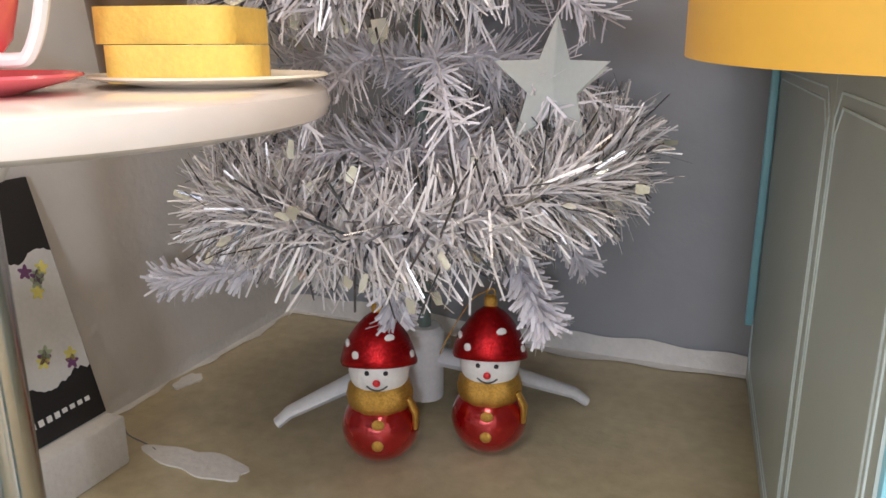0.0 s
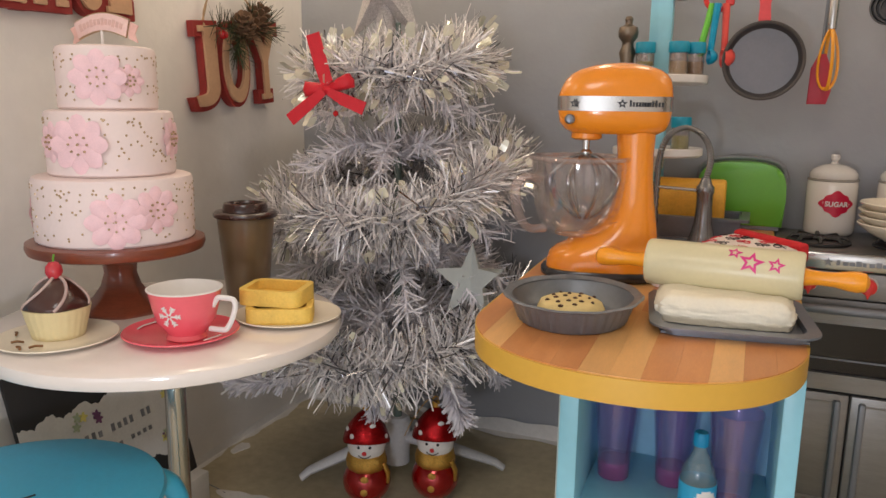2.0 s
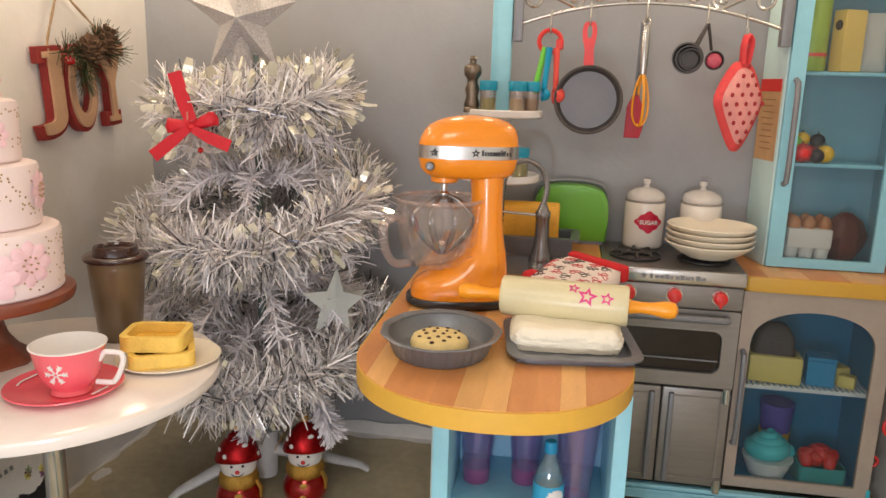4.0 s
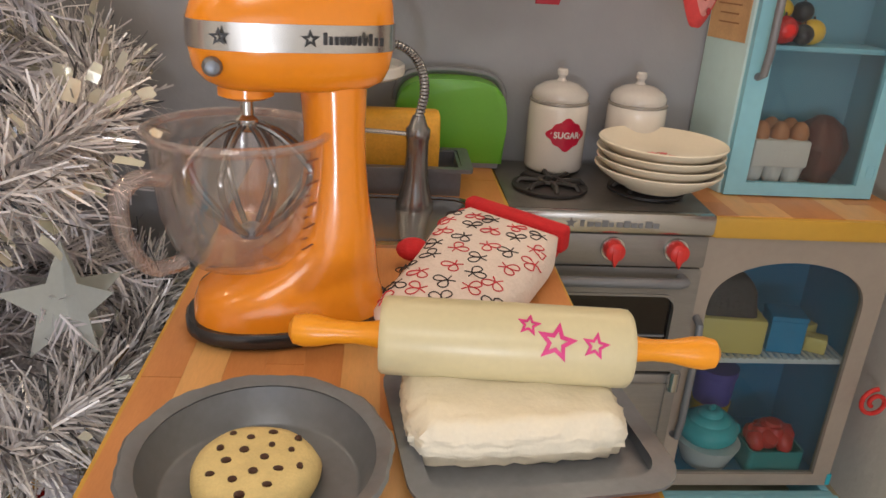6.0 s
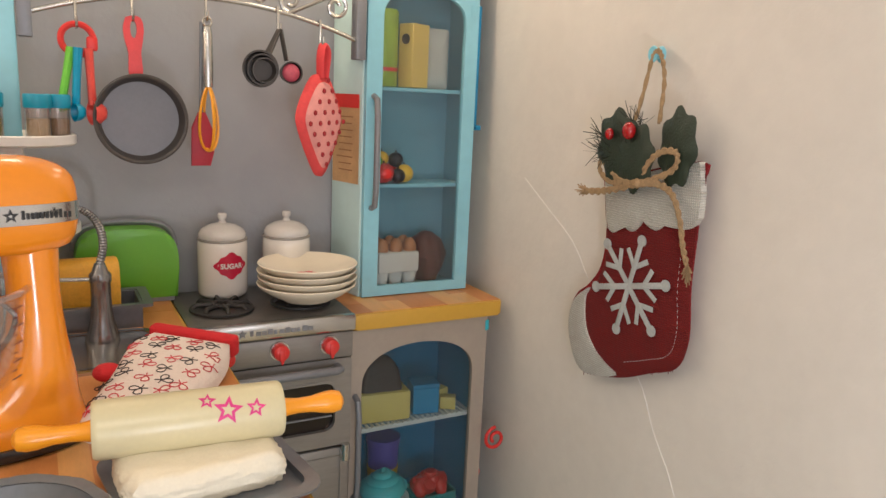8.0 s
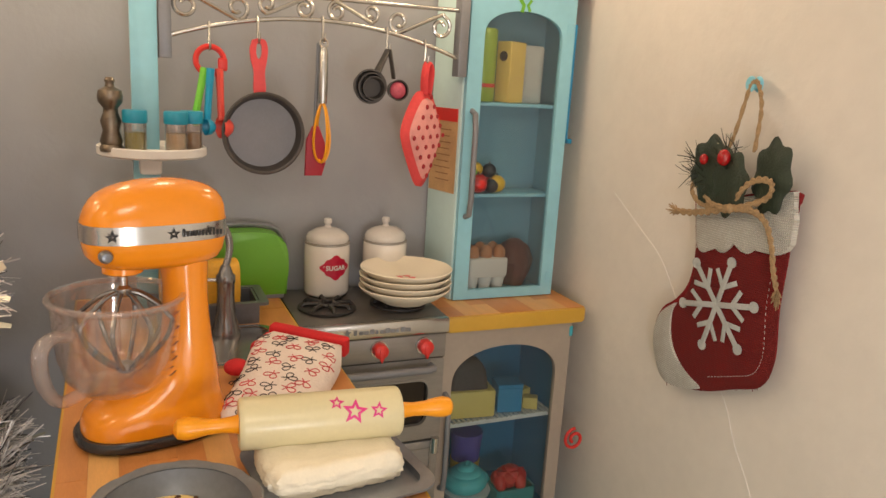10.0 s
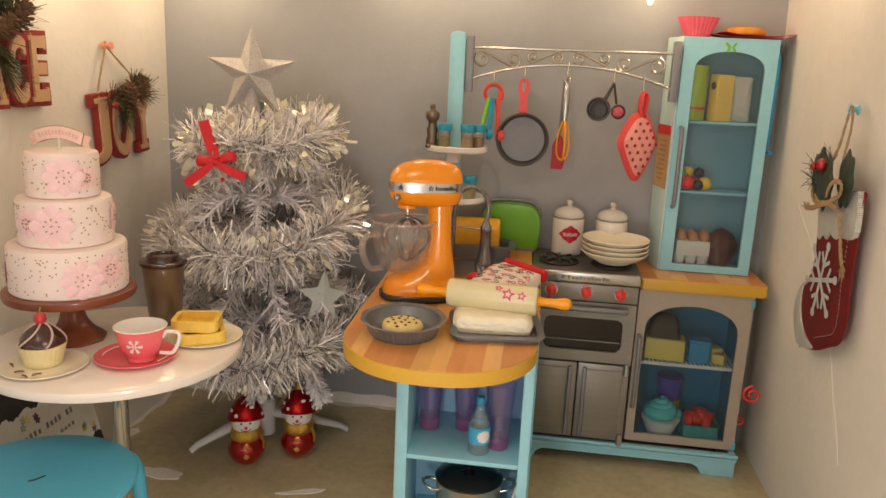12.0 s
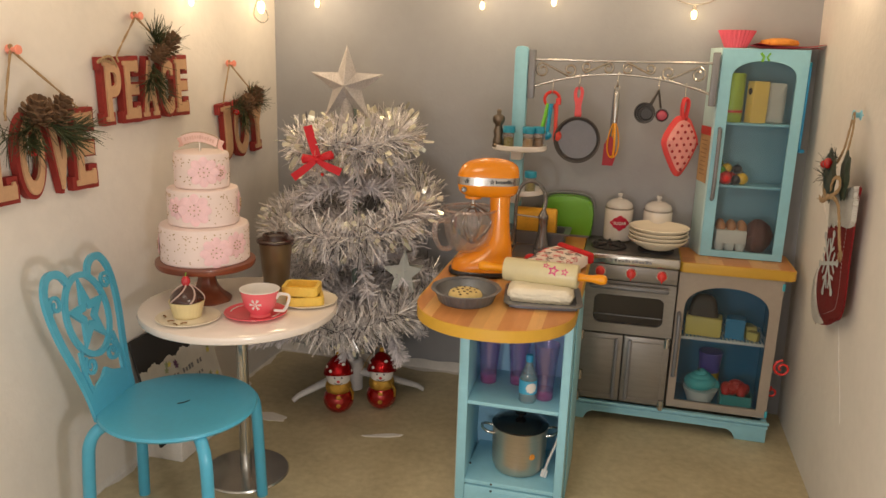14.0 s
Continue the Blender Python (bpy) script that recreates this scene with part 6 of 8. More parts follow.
tagged(part("loose_wire", tube(bmesh.new(), smooth_path([(-0.244, 0.440, 0.0366), (-0.236, 0.453, 0.022), (-0.240, 0.462, 0.008), (-0.228, 0.466, 0.001), (-0.216, 0.462, 0.001)], 5), 0.0006, 6), M_DARK), "thin grey wire lying by the white holder", "wire")

# ---- tinsel tree ----
AX, AY = -0.064, 0.592
tree = thing("christmas_tree", (AX, AY, 0), "small white tabletop tree wound with silver tinsel", "christmas tree")
white_pvc = principled("white_foil_needles", srgb(240, 235, 239), 0.45, var=0.05, scale=60, island=0.18)
foil = principled("silver_tinsel", srgb(246, 241, 241), 0.32, 0.2, var=0.06, scale=300, island=0.35)
mirror = principled("mirror_tinsel", srgb(150, 150, 156), 0.16, 0.95, var=0.1, scale=200, island=0.4)
sequin = principled("champagne_foil", srgb(255, 248, 226), 0.18, 0.4, var=0.06, scale=40, island=0.4)
part("trunk", lathe(bmesh.new(), [(0, 0.03), (0.0055, 0.03), (0.0045, 0.3), (0.003, 0.52), (0, 0.52)], 12), principled("green_grey_stem", srgb(110, 124, 116), 0.5), tree, "thin grey-green stem")
leg_mat = principled("white_leg_plastic", srgb(226, 224, 224), 0.5)
part("foot_socket", lathe(bmesh.new(), [(0, 0.012), (0.0150, 0.012), (0.0155, 0.066), (0.012, 0.070), (0, 0.070)], 20), leg_mat, tree, "white plastic socket")
for tx, ty in ((-0.090, -0.071), (0.118, 0.049), (-0.03, 0.118)):
    d = Vector((tx, ty, 0))
    n_ = d.normalized()
    pts = [n_ * 0.008 + Vector((0, 0, 0.045)), n_ * (d.length * 0.5) + Vector((0, 0, 0.030)), n_ * (d.length * 0.92) + Vector((0, 0, 0.012)), d + Vector((0, 0, 0.0045))]
    part("leg", tube(bmesh.new(), pts, [0.012, 0.0105, 0.0075, 0.0065], 10, flat=0.6), leg_mat, tree, "white plastic leg")

g = np.random.default_rng(12)


def needles(path, count, length, spread, lean_, width):
    """Bases and directions of needles that stand out from a bent line of points."""
    path = np.array(path)
    seg = np.linspace(0, len(path) - 1.001, count)
    i = seg.astype(int)
    f = (seg - i)[:, None]
    base = path[i] * (1 - f) + path[i + 1] * f
    t = path[i + 1] - path[i]
    t /= np.linalg.norm(t, axis=1, keepdims=True)
    v = g.normal(size=(count, 3))
    v -= (v * t).sum(1, keepdims=True) * t
    v /= np.linalg.norm(v, axis=1, keepdims=True)
    way = v * spread + t * lean_ + g.normal(size=(count, 3)) * 0.2
    return base, way, length * g.uniform(0.6, 1.15, count), width * g.uniform(0.8, 1.25, count)


def branch(a, z, reach, drop, count, size=0.026):
    """A bottle-brush branch from the stem outwards."""
    pts = []
    for k in range(9):
        t = k / 8
        pts.append((reach * t * cos(a), reach * t * sin(a), z + 0.02 * sin(pi * t) - drop * t * t))
    part("twig", tube(bmesh.new(), pts, 0.0012, 5), white_pvc, tree)
    b, w, l, wd = needles(pts, count, size, 0.85, 0.75, 0.0015 if size > 0.02 else 0.0019)
    strips("needles", b, w, l, wd, white_pvc, tree, bend=0.2, seed=int(1000 * (a + 10) + 7000 * z))


for z, reach, drop, count, n_, off in ((0.475, 0.070, 0.0, 90, 7, 0.1), (0.430, 0.090, 0.01, 120, 8, 0.4), (0.375, 0.105, 0.01, 140, 9, 0.1), (0.315, 0.125, 0.02, 160, 9, 0.5), (0.255, 0.135, 0.02, 170, 10, 0.2), (0.195, 0.140, 0.03, 170, 9, 0.6)):
    for k in range(n_):
        branch(off + 2 * pi * k / n_, z, reach * g.uniform(0.9, 1.08), drop, count)
for a, z, reach, drop in ((0.3, 0.16, 0.12, 0.04), (1.2, 0.16, 0.12, 0.04), (2.2, 0.16, 0.12, 0.04), (3.0, 0.16, 0.13, 0.03)):
    branch(a, z, reach, drop, 800, 0.017)
# the lowest branches hang free under the tinsel
for n_, line in enumerate((((0, 0, 0.165), (-0.035, -0.040, 0.160), (-0.068, -0.068, 0.140), (-0.105, -0.078, 0.125), (-0.145, -0.081, 0.115), (-0.172, -0.082, 0.110)), ((0, 0, 0.175), (0.006, -0.050, 0.172), (0.010, -0.074, 0.150), (0.013, -0.080, 0.125), (0.015, -0.082, 0.108)), ((0, 0, 0.18), (0.055, -0.045, 0.170), (0.090, -0.068, 0.150), (0.105, -0.078, 0.130), (0.114, -0.082, 0.116)))):
    pts = [tuple(p) for p in smooth_path(list(line), 4)]
    part("twig", tube(bmesh.new(), pts, 0.0014, 5), white_pvc, tree)
    b, w, l, wd = needles(pts, 760, 0.0185, 0.85, 0.7, 0.0025)
    strips("needles", b, w, l, wd, white_pvc, tree, bend=0.15, seed=90 + n_)


def garland(zc, rad, sag, tilt, count, seed, flakes, big):
    """One loop of thick silver tinsel round the tree."""
    pts = []
    for k in range(73):
        a = -pi / 2 + 2 * pi * k / 72
        rr_ = rad * (1 + 0.05 * sin(3 * a + seed) + 0.03 * sin(7 * a))
        pts.append((rr_ * cos(a), rr_ * sin(a), zc + sag * (1 + sin(a)) + tilt * cos(a) + 0.006 * sin(5 * a + seed)))
    part("tinsel_core", tube(bmesh.new(), pts, 0.0022, 6), foil, tree)
    b, w, l, wd = needles(pts, count, 0.039, 1.0, 0.25, 0.0015)
    w[:, 2] -= 0.12
    dark = g.random(count) < 0.15
    for pick, mat, bend, label in ((~dark, foil, 0.75, "white and silver tinsel garland"), (dark, mirror, 0.9, "shiny grey tinsel strands")):
        strips("tinsel", b[pick], w[pick], l[pick], wd[pick], mat, tree, label, bend=bend, seed=seed)
    b, w, l, wd = needles(pts, flakes, 0.0175 * big, 1.0, 0.1, 0.0)
    b = b + w / np.linalg.norm(w, axis=1, keepdims=True) * g.uniform(0.014, 0.038, (flakes, 1))
    strips("foil_flake", b, w, l, big * (0.0075 + 0.0040 * g.random(flakes)), sequin, tree, "champagne foil flakes", bend=0.1, seed=seed + 50)


garland(0.462, 0.082, 0.008, 0.008, 3600, 3, 260, 1.0)
garland(0.318, 0.122, 0.028, 0.018, 5600, 4, 230, 0.85)
garland(0.178, 0.136, 0.012, 0.010, 6000, 5, 120, 0.62)
for o in tree.children:
    if o.name.startswith(("tinsel", "needles", "foil_flake")) and not o.name.startswith("tinsel_core"):
        tagged(o, kind="stuff")

# ---- tree ornaments ----


def star3d(bm, r, inner, depth, m):
    """A raised five-pointed star with ridges."""
    ring = [bm.verts.new((x, y, 0)) for x, y in star(0, 0, r, inner)]
    a, b = bm.verts.new((0, 0, depth)), bm.verts.new((0, 0, -depth))
    for k in range(10):
        bm.faces.new((ring[k], ring[(k + 1) % 10], a))
        bm.faces.new((ring[(k + 1) % 10], ring[k], b))
    bmesh.ops.transform(bm, matrix=m, verts=ring + [a, b])
    return bm


glit = principled("silver_glitter", srgb(204, 200, 200), 0.30, 0.65, var=0.38, scale=600, bump=0.9, bscale=1400)
ts = thing("tree_star", (-0.077, 0.588, 0.558), "silver glitter star on the tree top", "tree star", rz=6)
part("star", star3d(bmesh.new(), 0.066, 0.40, 0.021, UPRIGHT), glit, ts, angle=5)
part("socket", lathe(bmesh.new(), [(0, -0.055), (0.011, -0.052), (0.012, -0.045), (0.009, -0.03), (0.004, -0.012), (0, -0.01)], 16), glit, ts, "glitter cone socket")

bw_ = thing("red_bow", (-0.081, 0.474, 0.446), "red ribbon bow on the tree", "bow", rz=8)
bw_.scale = (1.2, 1.2, 1.2)
ribm = principled("red_grosgrain", srgb(206, 22, 40), 0.5, var=0.08, scale=200, bump=0.3, bscale=900)
part("hanger", ribbon(bmesh.new(), [(0.000, 0.002), (-0.006, 0.020), (-0.013, 0.044)], [0.010, 0.0115, 0.0115], -0.0004, 0.0008, UPRIGHT), ribm, bw_, "red ribbon hanger")
for s, up in ((-1, 0.0), (1, 0.38)):
    lean_ = Matrix.Rotation(s * up, 4, "Y").inverted()
    bm = puff(bmesh.new(), [(s * x, y) for x, y in ((0.001, 0.003), (0.010, 0.006), (0.0205, 0.007), (0.0225, 0.000), (0.0205, -0.0055), (0.010, -0.004), (0.001, -0.003))], 0.0045, UPRIGHT, 4, back=0.003)
    bmesh.ops.transform(bm, matrix=lean_, verts=bm.verts)
    part("loop", bm, ribm, bw_, "red ribbon loop")
    tail = [(s * 0.002, -0.001), (s * 0.014, -0.007 if s > 0 else -0.010), (s * 0.032, -0.014 if s > 0 else -0.024)]
    part("tail", ribbon(bmesh.new(), tail, [0.006, 0.0095, 0.0105], 0.0045, 0.0055, UPRIGHT), ribm, bw_, "red ribbon tail")
part("knot", lathe(bmesh.new(), [(0, -0.0045), (0.004, -0.003), (0.0052, 0), (0.004, 0.003), (0, 0.0045)], 14), ribm, bw_)

sf = thing("snowflake_ornament", (-0.073, 0.474, 0.424), "small silver and red snowflake ornament under the bow", "ornament")
for k in range(6):
    a = k * pi / 3
    part("flake_arm", prism(bmesh.new(), [(-0.001 * cos(a), -0.001 * sin(a)), (0.003 * cos(a - 0.5), 0.003 * sin(a - 0.5)), (0.015 * cos(a - 0.2), 0.015 * sin(a - 0.2)), (0.024 * cos(a), 0.024 * sin(a)), (0.015 * cos(a + 0.2), 0.015 * sin(a + 0.2)), (0.003 * cos(a + 0.5), 0.003 * sin(a + 0.5))], -0.0008, 0.0008 + 0.0001 * k, UPRIGHT), glit, sf)
part("gem", lathe(bmesh.new(), [(0, 0.0008), (0.0032, 0.001), (0.002, 0.0028), (0, 0.003)], 8, m=UPRIGHT), M_BERRY, sf, "red gem")

grey_star = principled("pale_grey_star", srgb(206, 210, 206), 0.35, 0.2, var=0.06)
gem_teal = principled("teal_foil", srgb(24, 116, 134), 0.25, 0.5)
for loc, r, rz_, rx_, label in (((0.0415, 0.548, 0.254), 0.040, 4, -6, "folded pale grey star ornament on the tree"), ((-0.108, 0.496, 0.137), 0.021, 20, 24, "small pale star ornament low on the tree")):
    fs = thing("folded_star", loc, label, "ornament", "folded stars", rz=rz_, rx=rx_)
    # half stars joined along one upright fold, spread like the leaves of a book
    for turn in (-27, 40, 100, 152, 209):
        pts = star(0, 0, r, 0.44)
        half = [p for p in pts if p[0] > 1e-5]
        half = sorted(half, key=lambda p: -p[1])
        half = [(0.0004, r)] + half + [(0.0004, -0.44 * r)]
        part("fin", prism(bmesh.new(), half, -0.0004, 0.0004, Matrix.Rotation(radians(turn), 4, "Z") @ UPRIGHT), grey_star, fs)
    part("spine", tube(bmesh.new(), [(0, 0, -0.44 * r), (0, 0, r)], 0.0008, 6), grey_star, fs)
tagged(part("foil_square", box(bmesh.new(), -0.006, -0.0004, -0.006, 0.006, 0.0004, 0.006, m=pose(-0.102, 0.494, 0.158, 12, 20, 12)), gem_teal), "small teal foil square on the lowest branch", "ornament")

# ---- snowman baubles: one plain mesh each ----
red_glass = principled("red_glass_bauble", srgb(164, 10, 12), 0.1, 0.55, var=0.15, scale=40, coat=0.8)
hat_mat = principled("red_glitter_hat", srgb(164, 12, 16), 0.20, 0.75, var=0.5, scale=500, bump=0.35, bscale=700)
face_mat = principled("matt_white_face", srgb(232, 228, 224), 0.6)


def snowman(loc, turn, tilt):
    bm = bmesh.new()
    ballp = [(0.0268 * sin(radians(q)), 0.0250 - 0.0250 * cos(radians(q))) for q in (12, 25, 40, 55, 72, 90, 105, 120, 134, 140)]
    lathe(bm, [(0, 0)] + ballp, 40, slot=0)
    lathe(bm, [(0.0168, 0.0395), (0.0205, 0.0415), (0.0222, 0.0455), (0.0224, 0.0510), (0.0208, 0.0565), (0.0180, 0.0590), (0.0160, 0.0592)], 40, slot=1, wave=lambda a, i: 1 + 0.025 * sin(9 * a + i))
    lathe(bm, [(0.0165, 0.0545), (0.0196, 0.0600), (0.0208, 0.0665), (0.0205, 0.0740), (0.0185, 0.0830)], 40, slot=2)
    back = len(bm.verts)
    lathe(bm, [(0.0185, 0.0745), (0.0235, 0.0712), (0.0254, 0.0705), (0.0259, 0.0728), (0.0250, 0.0768), (0.0232, 0.0830), (0.0200, 0.0900), (0.0150, 0.0975), (0.0095, 0.1035), (0.0045, 0.1068), (0, 0.1074)], 40, slot=3, wave=lambda a, i: 1 + 0.015 * sin(5 * a + i))
    bm.verts.ensure_lookup_table()
    for v in list(bm.verts)[back:]:
        v.co.z += 0.26 * -v.co.y
    lathe(bm, [(0, 0.1055), (0.0042, 0.1060), (0.0046, 0.1105), (0.0040, 0.1135), (0.0022, 0.1145), (0, 0.1145)], 16, slot=1, wave=lambda a, i: 1 + 0.06 * sin(8 * a))
    tube(bm, [(0.0028 * cos(2 * pi * k / 12), 0, 0.1165 + 0.0028 * sin(2 * pi * k / 12)) for k in range(12)], 0.0005, 6, closed=True, slot=1)
    for a, z, r0, rad, slot in ((-1.93, 0.0715, 0.0208, 0.0017, 4), (-1.33, 0.0715, 0.0208, 0.0017, 4), (-1.62, 0.0655, 0.0222, 0.0026, 5), (-2.20, 0.0835, 0.0236, 0.0036, 2), (-1.15, 0.0940, 0.0192, 0.0040, 2), (-2.75, 0.0880, 0.0214, 0.0036, 2), (-0.45, 0.0800, 0.0242, 0.0038, 2), (0.6, 0.084, 0.0228, 0.0038, 2), (1.9, 0.080, 0.0238, 0.0038, 2), (-1.6, 0.0360, 0.0242, 0.0044, 1), (-1.62, 0.0225, 0.0266, 0.0040, 1)):
        lathe(bm, [(0, 0.0014), (rad * 0.7, 0.001), (rad, 0), (rad * 0.8, -0.001), (0, -0.0012)], 12, m=Matrix.Translation((r0 * cos(a), r0 * sin(a), z)) @ Matrix.Rotation(a, 4, "Z") @ Matrix.Rotation(pi / 2, 4, "Y"), slot=slot)
    mouth = [(0.0204 * cos(-1.62 + 0.34 * t), 0.0204 * sin(-1.62 + 0.34 * t), 0.0595 + 0.0028 * t * t) for t in (-1, -0.6, -0.2, 0.2, 0.6, 1)]
    tube(bm, mouth, 0.0006, 5, slot=4)
    tube(bm, [(0.0225 * cos(-0.55), 0.0225 * sin(-0.55), 0.050), (0.0275 * cos(-0.5), 0.0275 * sin(-0.5), 0.040), (0.0270 * cos(-0.48), 0.0270 * sin(-0.48), 0.028)], [0.0035, 0.0042, 0.003], 8, flat=0.6, slot=1)
    ob = part("snowman_bauble", bm, [red_glass, M_GOLD, face_mat, hat_mat, M_BLACK, principled("red_nose", srgb(206, 40, 44), 0.35)], None, angle=55)
    return tagged(place(ob, loc, turn, tilt), "red glass snowman bauble with a spotted hat", "bauble", "snowman baubles")


snowman((-0.064, 0.515, 0.0), 24, 0)
snowman((0.002, 0.553, 0.0), 16, 0)
tagged(part("gold_thread", tube(bmesh.new(), smooth_path([(0.002, 0.553, 0.1185), (-0.008, 0.549, 0.113), (-0.018, 0.546, 0.098), (-0.026, 0.542, 0.082), (-0.030, 0.540, 0.072)], 6), 0.0004, 5), M_GOLD), "thin gold hanging thread of the bauble", "thread")

# ---- things that hang on the walls ----
M_PEG = principled("coral_peg_plastic", srgb(240, 150, 128), 0.4, var=0.05)
M_BLUEPIN = principled("pale_blue_pin_plastic", srgb(140, 208, 228), 0.3, var=0.05)
M_HOLLY = principled("dark_green_holly", srgb(44, 56, 44), 0.45, var=0.25, scale=120, bump=0.4, bscale=500)
M_BLACKNEEDLE = principled("blackish_needles", srgb(34, 40, 32), 0.5, var=0.3, scale=90, island=0.4)
M_FELT = principled("red_felt", srgb(134, 18, 26), 0.95, var=0.15, scale=200, bump=0.5, bscale=1200)
M_FLAKE = principled("grey_white_print", srgb(186, 188, 188), 0.8, var=0.12, scale=400, bump=0.4, bscale=1500)


def burlap(name, colour, pitch):
    """Coarse cloth whose threads cross at right angles."""
    mat = principled(name, colour, 0.9, var=0.15, scale=60)
    n, link = mat.node_tree.nodes, mat.node_tree.links.new
    co = n.new("ShaderNodeTexCoord")
    waves = []
    for way in ("X", "Y"):
        w = n.new("ShaderNodeTexWave")
        w.bands_direction = way
        w.inputs["Scale"].default_value, w.inputs["Distortion"].default_value, w.inputs["Detail"].default_value, w.inputs["Detail Scale"].default_value = pitch, 0.8, 2, 0.6
        link(co.outputs["Object"], w.inputs[0])
        waves.append(w)
    mul = n.new("ShaderNodeMath")
    mul.operation = "MULTIPLY"
    link(waves[0].outputs["Fac"], mul.inputs[0])
    link(waves[1].outputs["Fac"], mul.inputs[1])
    bsdf = n["Principled BSDF"]
    plain = bsdf.inputs["Base Color"].links[0].from_socket
    shade, rng = n.new("ShaderNodeVectorMath"), n.new("ShaderNodeMapRange")
    shade.operation = "SCALE"
    rng.inputs[3].default_value, rng.inputs[4].default_value = 0.7, 1.15
    link(mul.outputs[0], rng.inputs[0])
    link(plain, shade.inputs[0])
    link(rng.outputs[0], shade.inputs["Scale"])
    link(shade.outputs[0], bsdf.inputs["Base Color"])
    b = n.new("ShaderNodeBump")
    b.inputs["Strength"].default_value, b.inputs["Distance"].default_value = 1.0, 0.002
    link(mul.outputs[0], b.inputs["Height"])
    link(b.outputs[0], n["Principled BSDF"].inputs["Normal"])
    return mat


M_REDBURLAP = burlap("dark_red_burlap", srgb(142, 22, 22), 150)
M_WHITEBURLAP = burlap("white_burlap", srgb(250, 244, 234), 150)


def on_wall(name, m, label, category, group=""):
    ob = new(name)
    ob.matrix_basis = m
    return tagged(ob, label, category, group)


SERIFS = {
    "L": ((-0.12, 0, 0.5), (-0.12, 1, 0.5), (0.82, 0.11, 0.0)), "V": ((-0.08, 1, 0.42), (0.66, 1, 0.42)), "E": ((-0.12, 0, 0.3), (-0.12, 1, 0.3), (0.84, 0.10, 0.0), (0.84, 0.90, 0.0)),
    "P": ((-0.12, 0, 0.5), (-0.12, 1, 0.3)), "A": ((-0.06, 0, 0.40), (0.66, 0, 0.40)), "J": ((0.30, 1, 0.76),), "Y": ((-0.08, 1, 0.42), (0.66, 1, 0.42), (0.29, 0, 0.42)), "C": ((0.82, 0.82, 0.0),), "O": ()}


def letter(ch, x0, y0, x1, y1, grow, z0, z1, edge):
    """One slab letter fitted into a box, with its feet."""
    me = lettering(ch, 1.0, 0.5, grow)
    bm = bmesh.new()
    bm.from_mesh(me)
    bpy.data.meshes.remove(me)
    xs, ys = [v.co.x for v in bm.verts], [v.co.y for v in bm.verts]
    ax, bx, ay, by = min(xs), max(xs), min(ys), max(ys)
    for v in bm.verts:
        v.co = (x0 - edge + (v.co.x - ax) / (bx - ax) * (x1 - x0 + 2 * edge), y0 - edge + (v.co.y - ay) / (by - ay) * (y1 - y0 + 2 * edge), z1 if v.co.z > 0 else z0)
    w, h = x1 - x0, y1 - y0
    for fx, fy, fw in SERIFS[ch]:
        t = 0.075 * h
        if fw:
            cy = y0 + t / 2 if fy == 0 else y1 - t / 2
            box(bm, x0 + fx * w - edge, cy - t / 2 - edge, z0, x0 + (fx + fw) * w + edge, cy + t / 2 + edge, z1 - 0.0002, 0.0006, 1)
        else:
            box(bm, x0 + fx * w - edge, y0 + fy * h - 0.11 * h - edge, z0, x0 + (fx + 0.16) * w + edge, y0 + fy * h + 0.11 * h + edge, z1 - 0.0002, 0.0006, 1)
    return bm


def cone(x, y, z, r, turn, parent, seed):
    """A pine cone of overlapping scales, its tip away from the wall."""
    g = random.Random(seed)
    bm = bmesh.new()
    m = Matrix.Translation((x, y, z)) @ Matrix.Rotation(turn, 4, "Z") @ Matrix.Rotation(radians(-62), 4, "X")
    lathe(bm, [(0.3 * r, -0.9 * r), (0.6 * r, -0.5 * r), (0.62 * r, 0.2 * r), (0.3 * r, 0.9 * r), (0, 1.1 * r)], 12, m=m)
    for row in range(6):
        h = -0.75 * r + row * 0.32 * r
        q = r * (0.75, 1.0, 1.05, 0.92, 0.70, 0.42)[row]
        for k in range(8):
            a = 2 * pi * (k + 0.5 * (row % 2)) / 8 + g.uniform(-0.08, 0.08)
            s = Matrix.Rotation(a, 4, "Z") @ Matrix.Translation((q * 0.70, 0, h)) @ Matrix.Rotation(radians(-8 - 11 * row + g.uniform(-8, 8)), 4, "Y")
            prism(bm, [(-0.1 * r, -0.12 * r), (0.34 * r, -0.25 * r), (0.50 * r, -0.14 * r), (0.54 * r, 0.0), (0.50 * r, 0.14 * r), (0.34 * r, 0.25 * r), (-0.1 * r, 0.12 * r)], -0.03 * r, 0.05 * r, m @ s)
    return part("pine_cone", bm, M_CONE, parent, "brown pine cone")


def sprig(parent, stems, n, length, seed, mat, label):
    """Needles set along short stems, leaning outwards from the wall."""
    g = np.random.default_rng(seed)
    base, way = [], []
    for a, b in stems:
        a, b = np.array(a), np.array(b)
        t = g.uniform(0, 1, (n, 1))
        base.append(a + (b - a) * t)
        d = (b - a) / np.linalg.norm(b - a)
        side = g.normal(size=(n, 3))
        side[:, 2] = np.abs(side[:, 2]) * 0.8
        side /= np.linalg.norm(side, axis=1, keepdims=True)
        way.append(d * 0.8 + side * 0.75)
    base, way = np.concatenate(base), np.concatenate(way)
    k = len(base)
    return tagged(strips("pine_needles", base, way, g.uniform(0.6, 1.1, k) * length, np.full(k, 0.0009), mat, parent, label, 0.15, seed), kind="stuff")


